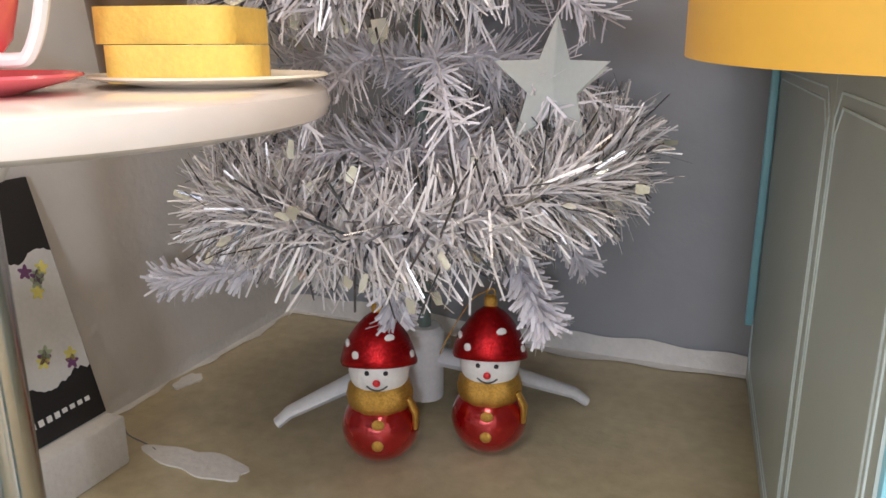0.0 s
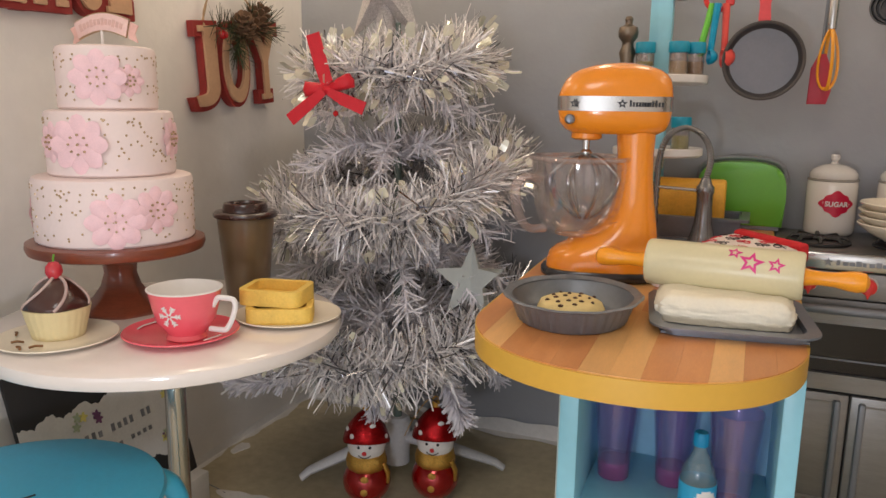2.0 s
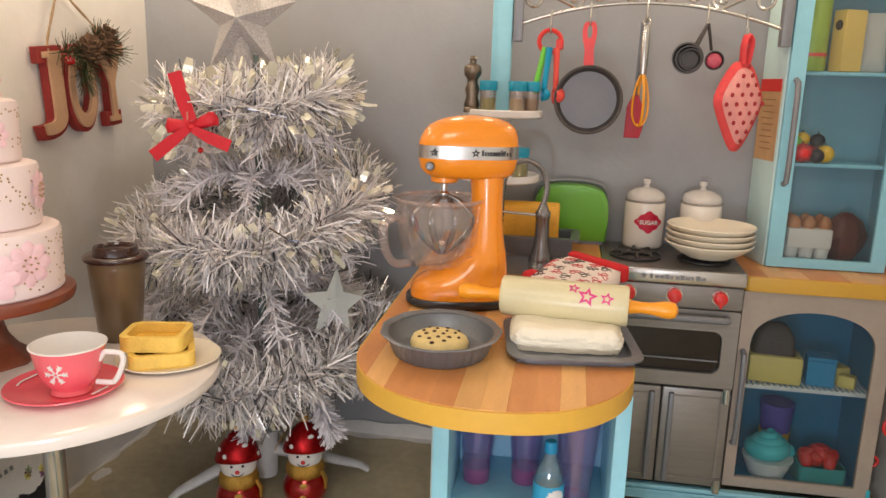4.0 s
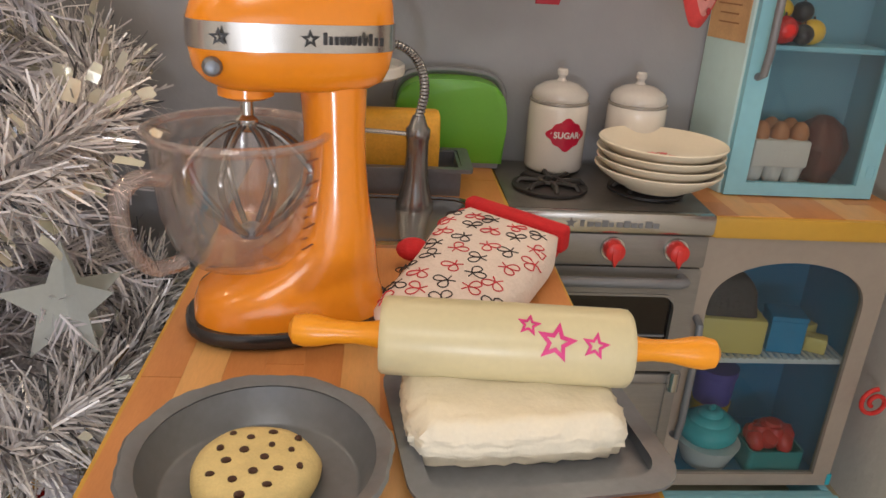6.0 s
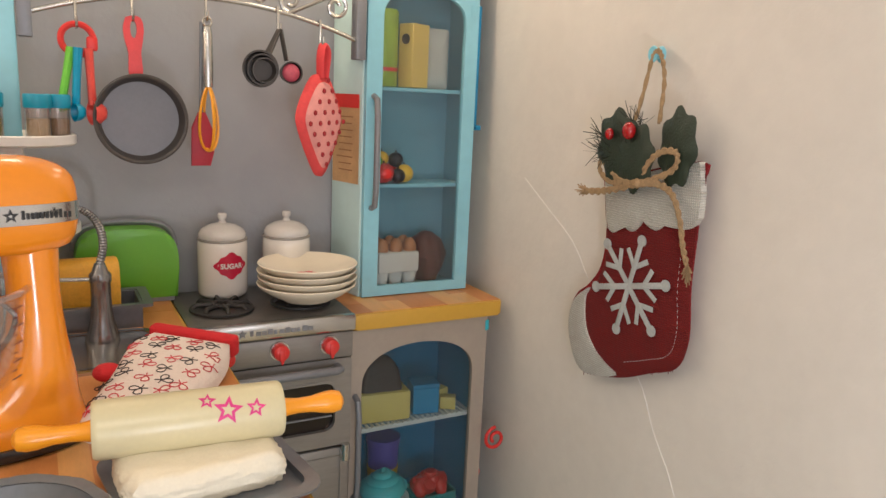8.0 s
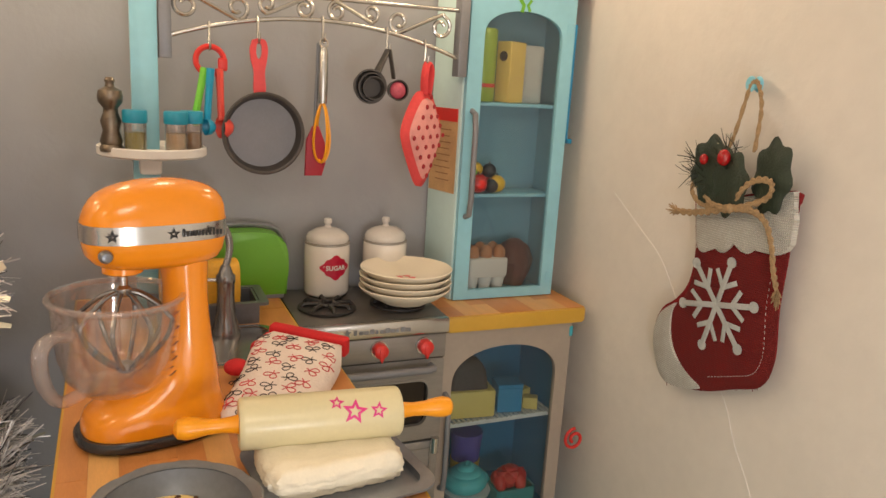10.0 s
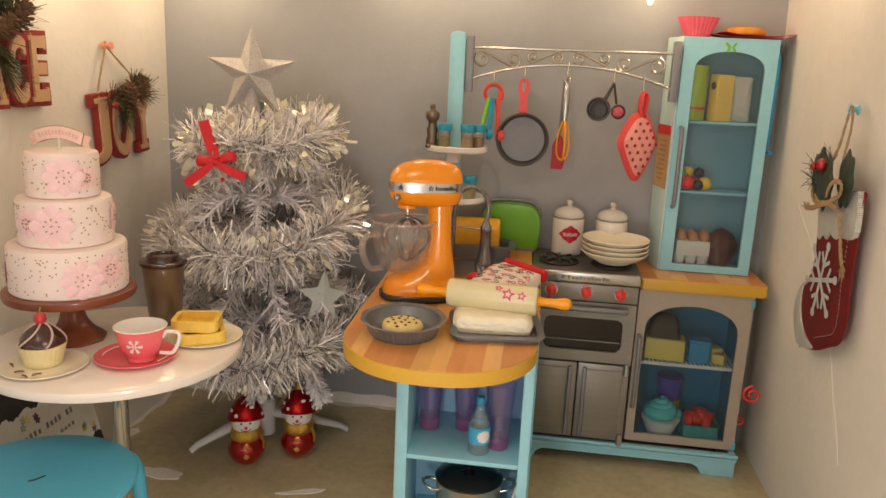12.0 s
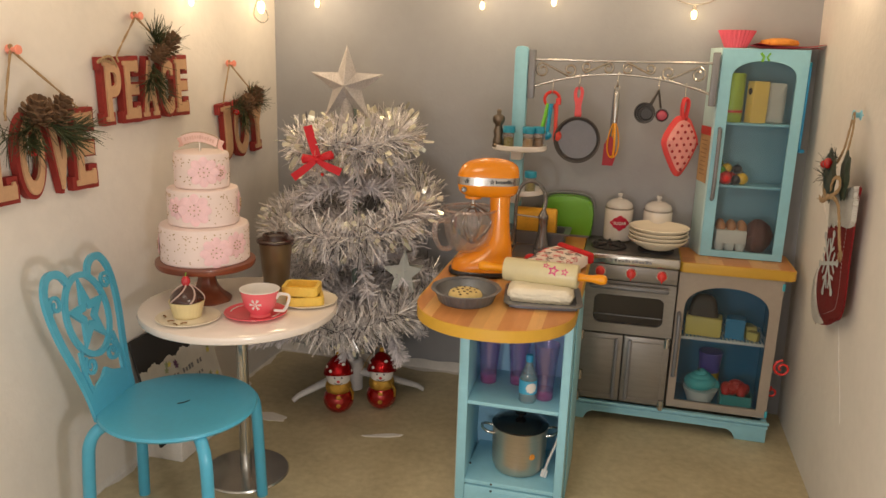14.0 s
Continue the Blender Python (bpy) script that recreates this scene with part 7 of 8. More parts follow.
def twine(name, pts, parent, r=0.0014):
    """Two thin strands twisted round each other along a line."""
    line = smooth_path(pts, 10)
    bm = bmesh.new()
    for ph in (0, pi):
        tube(bm, [p + r * 0.55 * Vector((cos(ph + k * 0.8), sin(ph + k * 0.8), 0)) for k, p in enumerate(line)], r * 0.75, 6)
    return part(name, bm, M_TWINE, parent, "twisted jute twine")


def pushpin(parent, x, y, mat, r=0.005):
    return part("push_pin", lathe(bmesh.new(), [(0.0008, 0), (0.0008, 0.004), (r, 0.004), (r * 0.9, 0.0055), (r * 0.5, 0.007), (r * 0.5, 0.013), (r * 0.85, 0.0145), (r, 0.016), (r * 0.9, 0.0175), (0, 0.018)], 16, x, y), mat, parent, "plastic push pin")


def word_sign(word, x0, y0, x1, y1, tilt, peg, label):
    m = Matrix.Translation((LX, (x0 + x1) / 2, (y0 + y1) / 2)) @ ON_LEFT @ Matrix.Rotation(radians(tilt), 4, "Z")
    sign = on_wall(word.lower() + "_sign", m, label, "wall sign", "letter signs on the wall")
    w, h = x1 - x0, y1 - y0
    widths = {"L": 0.85, "O": 1.0, "V": 1.0, "E": 0.9, "P": 0.95, "A": 1.05, "C": 0.92, "J": 0.85, "Y": 1.05}
    total = sum(widths[c] for c in word)
    gap = 0.0105
    unit = (w - gap * (len(word)) - 0.006) / total
    x = -w / 2 + 0.006
    pieces = []
    for c in word:
        pieces.append((c, x, x + unit * widths[c]))
        x += unit * widths[c] + gap
    back = None
    for i, (c, a, b) in enumerate(pieces):
        lift = 0.0004 * (i % 2)
        board = part("backing", letter(c, a, -h / 2 + 0.006, b, h / 2 - 0.006, 0.035, 0.003, 0.0125 + lift, 0.0055), M_REDWOOD, sign, "dark red wooden outline", 30)
        part("letter", letter(c, a, -h / 2 + 0.006, b, h / 2 - 0.006, 0.022, 0.012, 0.0155 + lift, 0.0), M_TAN, board, "tan slab letter " + c, 30)
    px, py = peg[0] - (x0 + x1) / 2, peg[1] - (y0 + y1) / 2
    twine("twine", [(-w * 0.33, h * 0.42, 0.014), (-w * 0.30, h * 0.55, 0.010), (px - 0.003, py - 0.004, 0.008), (px, py + 0.004, 0.008), (px + 0.004, py - 0.004, 0.008), (w * 0.30, h * 0.55, 0.010), (w * 0.33, h * 0.42, 0.014)], sign)
    pushpin(sign, px, py, M_PEG, 0.0055)
    return sign, w, h


sign, w, h = word_sign("LOVE", 0.042, 0.430, 0.218, 0.532, 0, (0.097, 0.600), "tan and red wooden word sign with pine cones")
sprig(sign, (((-0.01, 0.036, 0.017), (0.056, 0.026, 0.020)), ((-0.01, 0.036, 0.017), (-0.07, 0.024, 0.020)), ((0.0, 0.036, 0.020), (0.03, 0.014, 0.024)), ((-0.02, 0.034, 0.020), (-0.045, 0.012, 0.024))), 110, 0.036, 21, M_NEEDLE, "green plastic pine needles")
cone(-0.022, 0.050, 0.022, 0.0155, 0.25, sign, 1)
cone(0.012, 0.050, 0.022, 0.0155, -0.3, sign, 2)
part("berry", lathe(bmesh.new(), [(0, -0.005), (0.0035, -0.0035), (0.005, 0), (0.0035, 0.0035), (0, 0.005)], 14, m=Matrix.Translation((-0.036, 0.006, 0.025))), M_BERRY, sign, "dull red berry")

sign, w, h = word_sign("PEACE", 0.234, 0.508, 0.434, 0.597, 1.5, (0.320, 0.650), "tan and red wooden word sign with pine cones")
sprig(sign, (((0.005, 0.036, 0.018), (0.040, 0.066, 0.018)), ((0.0, 0.030, 0.020), (-0.022, 0.004, 0.024)), ((0.0, 0.034, 0.020), (0.006, -0.010, 0.024)), ((0.02, 0.05, 0.018), (0.012, 0.072, 0.016))), 100, 0.034, 22, M_NEEDLE, "green plastic pine needles")
cone(0.034, 0.060, 0.022, 0.0155, -0.6, sign, 3)
cone(0.008, 0.046, 0.024, 0.013, -0.5, sign, 4)
twine("twine_knot", [(-0.070, 0.030, 0.014), (-0.084, 0.043, 0.018), (-0.098, 0.044, 0.02), (-0.108, 0.038, 0.016), (-0.094, 0.040, 0.016), (-0.080, 0.036, 0.017)], sign, 0.0018)

sign, w, h = word_sign("JOY", 0.505, 0.428, 0.676, 0.528, 5, (0.572, 0.590), "tan and red wooden word sign with pine cones")
sprig(sign, (((0.005, 0.036, 0.018), (-0.050, 0.044, 0.022)), ((0.02, 0.036, 0.018), (0.052, 0.044, 0.020)), ((0.0, 0.034, 0.020), (-0.022, 0.010, 0.026)), ((0.02, 0.04, 0.018), (0.026, 0.054, 0.018))), 100, 0.030, 23, M_NEEDLE, "green plastic pine needles")
cone(0.028, 0.050, 0.022, 0.016, -0.4, sign, 5)
cone(-0.002, 0.042, 0.024, 0.014, 0.3, sign, 6)
part("berry", lathe(bmesh.new(), [(0, -0.0055), (0.004, -0.004), (0.0055, 0), (0.004, 0.004), (0, 0.0055)], 14, m=Matrix.Translation((-0.040, 0.034, 0.026))), M_BERRY, sign, "red berry")

# the stocking on the other wall: x runs towards the front, y up, z out of the wall
stocking = on_wall("stocking", Matrix.Translation((RX - LEAN * 0.367 - 0.010, 0.421, 0.367)) @ Matrix.Rotation(-LEAN, 4, "Y") @ ON_RIGHT @ Matrix.Diagonal((0.79, 0.955, 0.7, 1)), "dark red burlap Christmas stocking with white cuff and snowflake", "stocking")


def sock(*pts):
    """Places along the wall and heights, in the stocking's own measures."""
    return [((0.421 - y) / 0.79, (z - 0.367) / 0.955) for y, z in pts]


def cord(*pts):
    return [(*sock((y, z))[0], d) for y, z, d in pts]


def curve2(pts, n=6):
    return [(p.x, p.y) for p in smooth_path([(x, y, 0) for x, y in pts], n)]


body = sock((0.474, 0.440), (0.468, 0.403), (0.471, 0.368), (0.486, 0.346), (0.503, 0.332), (0.512, 0.312), (0.509, 0.290), (0.489, 0.264), (0.442, 0.273), (0.403, 0.291), (0.375, 0.305), (0.365, 0.330), (0.368, 0.375), (0.366, 0.423), (0.370, 0.470))
wide = sock((0.477, 0.446), (0.470, 0.403), (0.474, 0.370), (0.489, 0.349), (0.506, 0.335), (0.5155, 0.312), (0.512, 0.288), (0.490, 0.264), (0.442, 0.273), (0.403, 0.291), (0.377, 0.305), (0.3665, 0.332), (0.369, 0.375), (0.367, 0.423), (0.369, 0.450), (0.3685, 0.473))
part("felt_back", prism(bmesh.new(), curve2(wide + wide[:1], 4)[:-1], 0.004, 0.0075), M_FELT, stocking, "red felt backing")
part("leg", puff(bmesh.new(), curve2(body + body[:1], 4)[:-1], 0.010, Matrix.Translation((0, 0, 0.0078)), 6), M_REDBURLAP, stocking, "dark red burlap")
toe = sock((0.486, 0.346), (0.503, 0.332), (0.511, 0.312), (0.508, 0.290), (0.489, 0.265), (0.443, 0.275), (0.462, 0.288), (0.478, 0.305), (0.484, 0.322))
part("toe_patch", puff(bmesh.new(), curve2(toe + toe[:1], 4)[:-1], 0.0055, Matrix.Translation((0, 0, 0.0135)), 5, back=0.0055), M_WHITEBURLAP, stocking, "white burlap toe")
low = []
notch = ((0.469, 0.406), (0.449, 0.414), (0.421, 0.424), (0.394, 0.427), (0.367, 0.430))
for (ya, za), (yb, zb), drop in zip(notch, notch[1:], (0.007, 0.011, 0.012, 0.009)):
    low += [(ya + (yb - ya) * i / 8, za + (zb - za) * i / 8 - drop * sin(pi * i / 8) ** 0.7) for i in range(8)]
cuff = sock(*low, (0.3665, 0.431), (0.366, 0.450), (0.370, 0.473), (0.40, 0.466), (0.43, 0.458), (0.46, 0.450), (0.475, 0.446), (0.472, 0.425))
part("cuff", puff(bmesh.new(), [(x + 0.0065, y) for x, y in cuff], 0.006, Matrix.Translation((0, 0, 0.0150)), 5, back=0.0085), M_WHITEBURLAP, stocking, "white burlap cuff with scalloped edge")
bm = bmesh.new()
for k in range(6):
    a = radians(14 + 60 * k)
    r = Matrix.Translation((*sock((0.428, 0.362))[0], 0.0)) @ Matrix.Diagonal((1 / 0.79, 1 / 0.955, 1, 1)) @ Matrix.Rotation(a, 4, "Z")
    box(bm, 0.0, -0.0026, 0.0186, 0.042, 0.0026, 0.0196 + 0.0001 * k, 0.0003, 1, r)
    lathe(bm, [(0, 0.0186), (0.0049, 0.0186), (0.0049, 0.0198), (0, 0.0198)], 14, m=r @ Matrix.Translation((0.043, 0, 0)))
    for q in (-1, 1):
        box(bm, 0.0, -0.0023, 0.0186, 0.0175, 0.0023, 0.0195, 0.0003, 1, r @ Matrix.Translation((0.018, 0, 0)) @ Matrix.Rotation(q * radians(46), 4, "Z"))
part("snowflake", bm, M_FLAKE, stocking, "grey white printed snowflake")
bm = bmesh.new()
seam = curve2(sock((0.374, 0.420), (0.376, 0.376), (0.373, 0.338), (0.380, 0.316), (0.403, 0.304), (0.432, 0.292)), 16)
for i in range(0, len(seam) - 1, 2):
    tube(bm, [(*seam[i], 0.0155), (*seam[i + 1], 0.0155)], 0.00022, 4)
part("stitching", bm, M_WHITE, stocking, "white thread seam")
# frayed threads along the cut lower edge
fray = random.Random(8)
bm = bmesh.new()
for k in range(46):
    u = k / 45
    x, y = sock((0.488 - 0.110 * u, 0.264 + 0.040 * u))[0]
    tube(bm, [(x, y + 0.002, 0.009), (x + fray.uniform(-0.002, 0.002), y - fray.uniform(0.002, 0.0055), 0.009 + fray.uniform(-0.002, 0.003))], 0.0005, 3)
part("frayed_edge", bm, M_REDBURLAP, stocking, "loose red threads along the cut edge")


def holly(outline, thick, m):
    return part("holly_leaf", puff(bmesh.new(), outline, thick, m, 4, back=0.001), M_HOLLY, stocking, "dark green cloth holly leaf")


leaf = []
for k in range(40):
    a = 2 * pi * k / 40
    r = 1 + 0.10 * cos(7 * a)
    leaf.append((0.021 * r * cos(a), 0.034 * r * sin(a)))
for (y, z), depth, fx, fy, turn in (((0.381, 0.482), 0.026, 1.12, 0.92, -8), ((0.442, 0.478), 0.032, 1.45, 0.95, 40), ((0.420, 0.472), 0.034, 1.25, 0.85, 10)):
    holly([(x * fx, q * fy) for x, q in leaf], 0.005, Matrix.Translation((*sock((y, z))[0], depth)) @ Matrix.Rotation(radians(turn), 4, "Z"))
sprig(stocking, (((-0.020, 0.105, 0.03), (-0.062, 0.128, 0.030)), ((-0.015, 0.110, 0.03), (-0.012, 0.140, 0.028)), ((-0.020, 0.110, 0.03), (-0.055, 0.112, 0.036)), ((-0.010, 0.110, 0.03), (0.006, 0.140, 0.028))), 34, 0.022, 24, M_BLACKNEEDLE, "blackish green needles")
for y, z, r in ((0.423, 0.493, 0.0074), (0.446, 0.489, 0.0050)):
    part("berry", lathe(bmesh.new(), [(r * sin(pi * i / 10), -r * cos(pi * i / 10)) for i in range(11)], 20, m=Matrix.Translation((*sock((y, z))[0], 0.042))), M_BERRY, stocking, "glossy red berry")
place(pushpin(stocking, *sock((0.427, 0.553))[0], M_BLUEPIN, 0.007), (0, 0, -0.008))
twine("hanging_loop", cord((0.437, 0.492, 0.022), (0.434, 0.512, 0.014), (0.428, 0.547, 0.009), (0.423, 0.5555, 0.009), (0.416, 0.551, 0.010), (0.409, 0.532, 0.013), (0.406, 0.500, 0.020)), stocking, 0.0022)
twine("bow", cord((0.412, 0.452, 0.034), (0.403, 0.468, 0.038), (0.389, 0.479, 0.038), (0.375, 0.479, 0.035), (0.377, 0.467, 0.034), (0.396, 0.457, 0.036), (0.414, 0.452, 0.038), (0.436, 0.452, 0.036), (0.452, 0.462, 0.033), (0.463, 0.466, 0.031), (0.463, 0.456, 0.031), (0.446, 0.449, 0.033), (0.412, 0.452, 0.037)), stocking, 0.0025)
twine("bow_tail", cord((0.412, 0.452, 0.037), (0.440, 0.444, 0.034), (0.462, 0.439, 0.030), (0.486, 0.436, 0.026)), stocking, 0.0028)
twine("bow_tail", cord((0.412, 0.452, 0.037), (0.392, 0.454, 0.035), (0.378, 0.447, 0.032), (0.370, 0.430, 0.030), (0.366, 0.410, 0.028), (0.362, 0.396, 0.026)), stocking, 0.0028)
part("bow_knot", ball(0.0045, *sock((0.412, 0.452))[0], 0.039, 0.8), M_TWINE, stocking, "jute knot")
g = random.Random(5)
for cx, cy, dx in ((*sock((0.486, 0.436))[0], -1), (*sock((0.362, 0.396))[0], 0.1)):
    bm = bmesh.new()
    for k in range(24):
        tube(bm, [(cx, cy, 0.025), (cx + dx * 0.010 + g.uniform(-0.006, 0.006), cy - (0.012 if dx > 0 else 0) + g.uniform(-0.006, 0.006), 0.025 + g.uniform(-0.005, 0.005))], 0.0006, 3)
    part("frayed_end", bm, M_TWINE, stocking, "frayed jute end")

# a loose white thread on the wall
thread = on_wall("white_thread", Matrix.Translation((RX, 0, 0)) @ Matrix.Rotation(-LEAN, 4, "Y") @ ON_RIGHT, "thin white thread stuck along the wall", "thread")
part("strand", tube(bmesh.new(), smooth_path([(-0.621, 0.432, 0.0004), (-0.575, 0.404, 0.0004), (-0.534, 0.378, 0.0004), (-0.503, 0.341, 0.0004), (-0.462, 0.300, 0.0004), (-0.429, 0.270, 0.0004), (-0.409, 0.232, 0.0004), (-0.388, 0.202, 0.0004), (-0.37, 0.165, 0.0004)], 6), 0.0004, 4), M_WHITE, thread)

# string of small warm lights along the top of the walls
M_BULB = glow("warm_bulb", (1.0, 0.68, 0.30, 1), 9.0)
M_WIRE = pane("clear_wire", srgb(214, 205, 190), 0.35)
lights = new("light_string")
tagged(lights, "thin clear wire of small warm glowing bulbs", "light string")
line = [(LX + 0.008, -0.30, 0.79), (LX + 0.008, 0.10, 0.745), (LX + 0.008, 0.452, 0.690), (LX + 0.010, 0.58, 0.716), (LX + 0.012, 0.668, 0.700), (LX + 0.020, 0.715, 0.722), (-0.195, BY - 0.008, 0.712), (-0.05, BY - 0.008, 0.735), (0.117, BY - 0.008, 0.712), (0.18, BY - 0.008, 0.73), (0.242, BY - 0.008, 0.718), (0.36, BY - 0.008, 0.745), (0.473, BY - 0.010, 0.705), (0.56, BY - 0.008, 0.74), (RX - 0.03, BY - 0.03, 0.73), (RX - 0.03, 0.45, 0.76)]
wire = part("wire", tube(bmesh.new(), smooth_path(line, 8), 0.0012, 5), M_WIRE, lights, "thin clear wire")
part("wire_loop", tube(bmesh.new(), smooth_path([(LX + 0.012, 0.668, 0.700), (LX + 0.016, 0.690, 0.672), (LX + 0.016, 0.665, 0.660), (LX + 0.014, 0.640, 0.672), (LX + 0.014, 0.655, 0.700)], 8), 0.0012, 5), M_WIRE, lights, "curl of clear wire")
bulb = None
for x, y, z, r in ((LX + 0.010, 0.10, 0.735, 0.005), (LX + 0.010, 0.452, 0.680, 0.005), (LX + 0.014, 0.668, 0.688, 0.008), (-0.195, BY - 0.010, 0.700, 0.005), (0.117, BY - 0.010, 0.700, 0.005), (0.242, BY - 0.010, 0.707, 0.005), (0.473, BY - 0.012, 0.690, 0.0055), (RX - 0.040, 0.50, 0.765, 0.005)):
    prof = [(0.0, -1.6 * r), (0.5 * r, -1.35 * r), (0.8 * r, -0.6 * r), (0.8 * r, 0.4 * r), (0.5 * r, 1.0 * r), (0.0, 1.3 * r)]
    bulb = part("bulb", lathe(bmesh.new(), prof, 12, m=Matrix.Translation((x, y, z))), M_BULB, lights, "glowing warm bulb")
    part("socket", lathe(bmesh.new(), [(0.55 * r, 0.9 * r), (0.6 * r, 2.2 * r), (0.3 * r, 2.6 * r), (0, 2.6 * r)], 10, m=Matrix.Translation((x, y, z))), M_WIRE, bulb, "clear bulb holder")

# ---- things on the cabinet shelves ----
M_EGG = principled("brown_egg", srgb(190, 128, 84), 0.5, var=0.08)
M_CARTON = principled("white_egg_carton", srgb(226, 220, 212), 0.85, var=0.05, bump=0.3, bscale=400)
M_ROAST = principled("dark_roast_brown", srgb(92, 40, 32), 0.4, var=0.3, scale=60, bump=0.3, bscale=120)
M_LOAF = principled("dark_brown_crust", srgb(66, 46, 38), 0.6, var=0.25, scale=70, bump=0.4, bscale=200)
M_CHEESE = principled("pale_yellow_cheese", srgb(232, 204, 112), 0.5, var=0.06)
M_BOXBLUE = principled("blue_carton", srgb(40, 140, 190), 0.5, var=0.05)
M_MINT = principled("mint_icing", srgb(90, 200, 205), 0.45, var=0.05)
M_STRAW = principled("red_fruit", srgb(214, 44, 40), 0.35, var=0.12, scale=200)
M_BASKET = principled("sea_green_plastic", srgb(60, 150, 150), 0.4, var=0.06)
M_PURPLE = principled("purple_plastic", srgb(92, 78, 170), 0.4, var=0.06)
M_LEMON = principled("yellow_plastic", srgb(238, 190, 40), 0.35, var=0.05)
M_TINGREEN = principled("green_tin", srgb(158, 180, 56), 0.35, 0.1, var=0.06)
M_BUFF = principled("buff_carton", srgb(238, 200, 104), 0.6, var=0.06)
M_GREYPAPER = principled("grey_paper", srgb(196, 192, 186), 0.8, var=0.08)
M_DARKFRUIT = principled("dark_plum", srgb(40, 34, 42), 0.3, var=0.1)
M_PINKPAPER = principled("pink_paper", srgb(226, 96, 116), 0.8, var=0.08)
M_CRIMSON = principled("crimson_paper", srgb(166, 44, 52), 0.8, var=0.1)
M_TOASTY = principled("orange_wafer", srgb(226, 148, 54), 0.6, var=0.15, scale=120, bump=0.4, bscale=400)
M_TUMBLER = pane("purple_clear_plastic", srgb(222, 200, 236), 0.05)
M_MAGENTA = pane("magenta_clear_plastic", srgb(206, 112, 178), 0.3)
M_BOTTLE = pane("clear_bottle", srgb(190, 215, 222), 0.2)
M_LABEL = principled("blue_paper_label", srgb(70, 170, 214), 0.45, var=0.06)
M_POT = principled("brushed_steel", srgb(196, 184, 168), 0.3, 0.85, var=0.08, scale=30, stretch=(1, 1, 14))
M_LIDBLACK = principled("glossy_black_lid", srgb(24, 22, 24), 0.15, var=0.1, coat=0.4)


# wall cabinet, top shelf
Z = 0.5205
tin = thing("green_tin", (0.546, 0.708, Z), "green tin with a red band on a shelf", "tin")
part("tin_body", lathe(bmesh.new(), [(0, 0), (0.0155, 0), (0.0165, 0.0015), (0.0165, 0.076), (0.015, 0.078), (0, 0.078)], 28), M_TINGREEN, tin)
part("band", lathe(bmesh.new(), [(0.0166, 0.0155), (0.0169, 0.0155), (0.0169, 0.0195), (0.0166, 0.0195)], 28), M_RED, tin, "red band")
carton = thing("buff_carton", (0.583, 0.708, Z), "pale yellow upright food carton on a shelf", "carton", rz=24)
part("carton_body", box(bmesh.new(), -0.0135, -0.010, 0, 0.0135, 0.010, 0.066, 0.0008, 1), M_BUFF, carton)
bm = bmesh.new()
lathe(bm, [(0, 0), (0.0055, 0), (0.0055, 0.0004), (0, 0.0004)], 20, m=Matrix.Translation((-0.0139, 0, 0.050)) @ Matrix.Rotation(radians(90), 4, "Y"))
part("printed_spot", bm, M_LOAF, carton, "faded brown print")
packet = thing("grey_packet", (0.612, 0.712, Z), "crumpled grey paper packet on a shelf", "packet", rz=-12)
part("packet_body", puff(bmesh.new(), rounded(-0.014, 0, 0.014, 0.064, 0.004, 3), 0.006, UPRIGHT, 4, back=0.003), M_GREYPAPER, packet)

# wall cabinet, middle shelf: fruit
Z = 0.4185
for x, y, z, r, mat, what in ((0.548, 0.700, 0.0, 0.0115, M_STRAW, "red"), (0.564, 0.698, 0.0, 0.0085, M_DARKFRUIT, "dark"), (0.574, 0.704, 0.0, 0.0105, M_LEMON, "yellow"), (0.540, 0.716, 0.0, 0.010, M_DARKFRUIT, "dark"), (0.562, 0.716, 0.0, 0.0105, M_STRAW, "red"), (0.550, 0.712, 0.0175, 0.0085, M_LEMON, "yellow"), (0.566, 0.709, 0.0165, 0.0085, M_DARKFRUIT, "dark"), (0.540, 0.702, 0.0165, 0.007, M_GREEN, "green")):
    fruit = thing("toy_fruit", (x, y, Z + z), "small glossy " + what + " toy fruit in a heap", "fruit", "toy fruit on the shelf")
    flesh = part("flesh", ball(r, 0, 0, r * 0.95, 0.95), mat, fruit)
    part("stalk", lathe(bmesh.new(), [(0.0011, 0), (0.0008, 0.003), (0, 0.003)], 6, m=Matrix.Translation((0, 0, r * 1.85))), M_LOAF, flesh, "short brown stalk")

bottle = thing("oil_bottle", (0.536, 0.726, Z), "olive green glass bottle behind the fruit", "bottle")
part("bottle_body", lathe(bmesh.new(), [(0, 0), (0.010, 0), (0.011, 0.002), (0.011, 0.030), (0.008, 0.038), (0.0042, 0.044), (0.0042, 0.056), (0, 0.056)], 24), principled("olive_bottle", srgb(110, 128, 52), 0.2, var=0.08, coat=0.4), bottle)
part("stopper", lathe(bmesh.new(), [(0, 0.056), (0.0046, 0.056), (0.0046, 0.062), (0, 0.063)], 16), M_LOAF, bottle, "dark stopper")

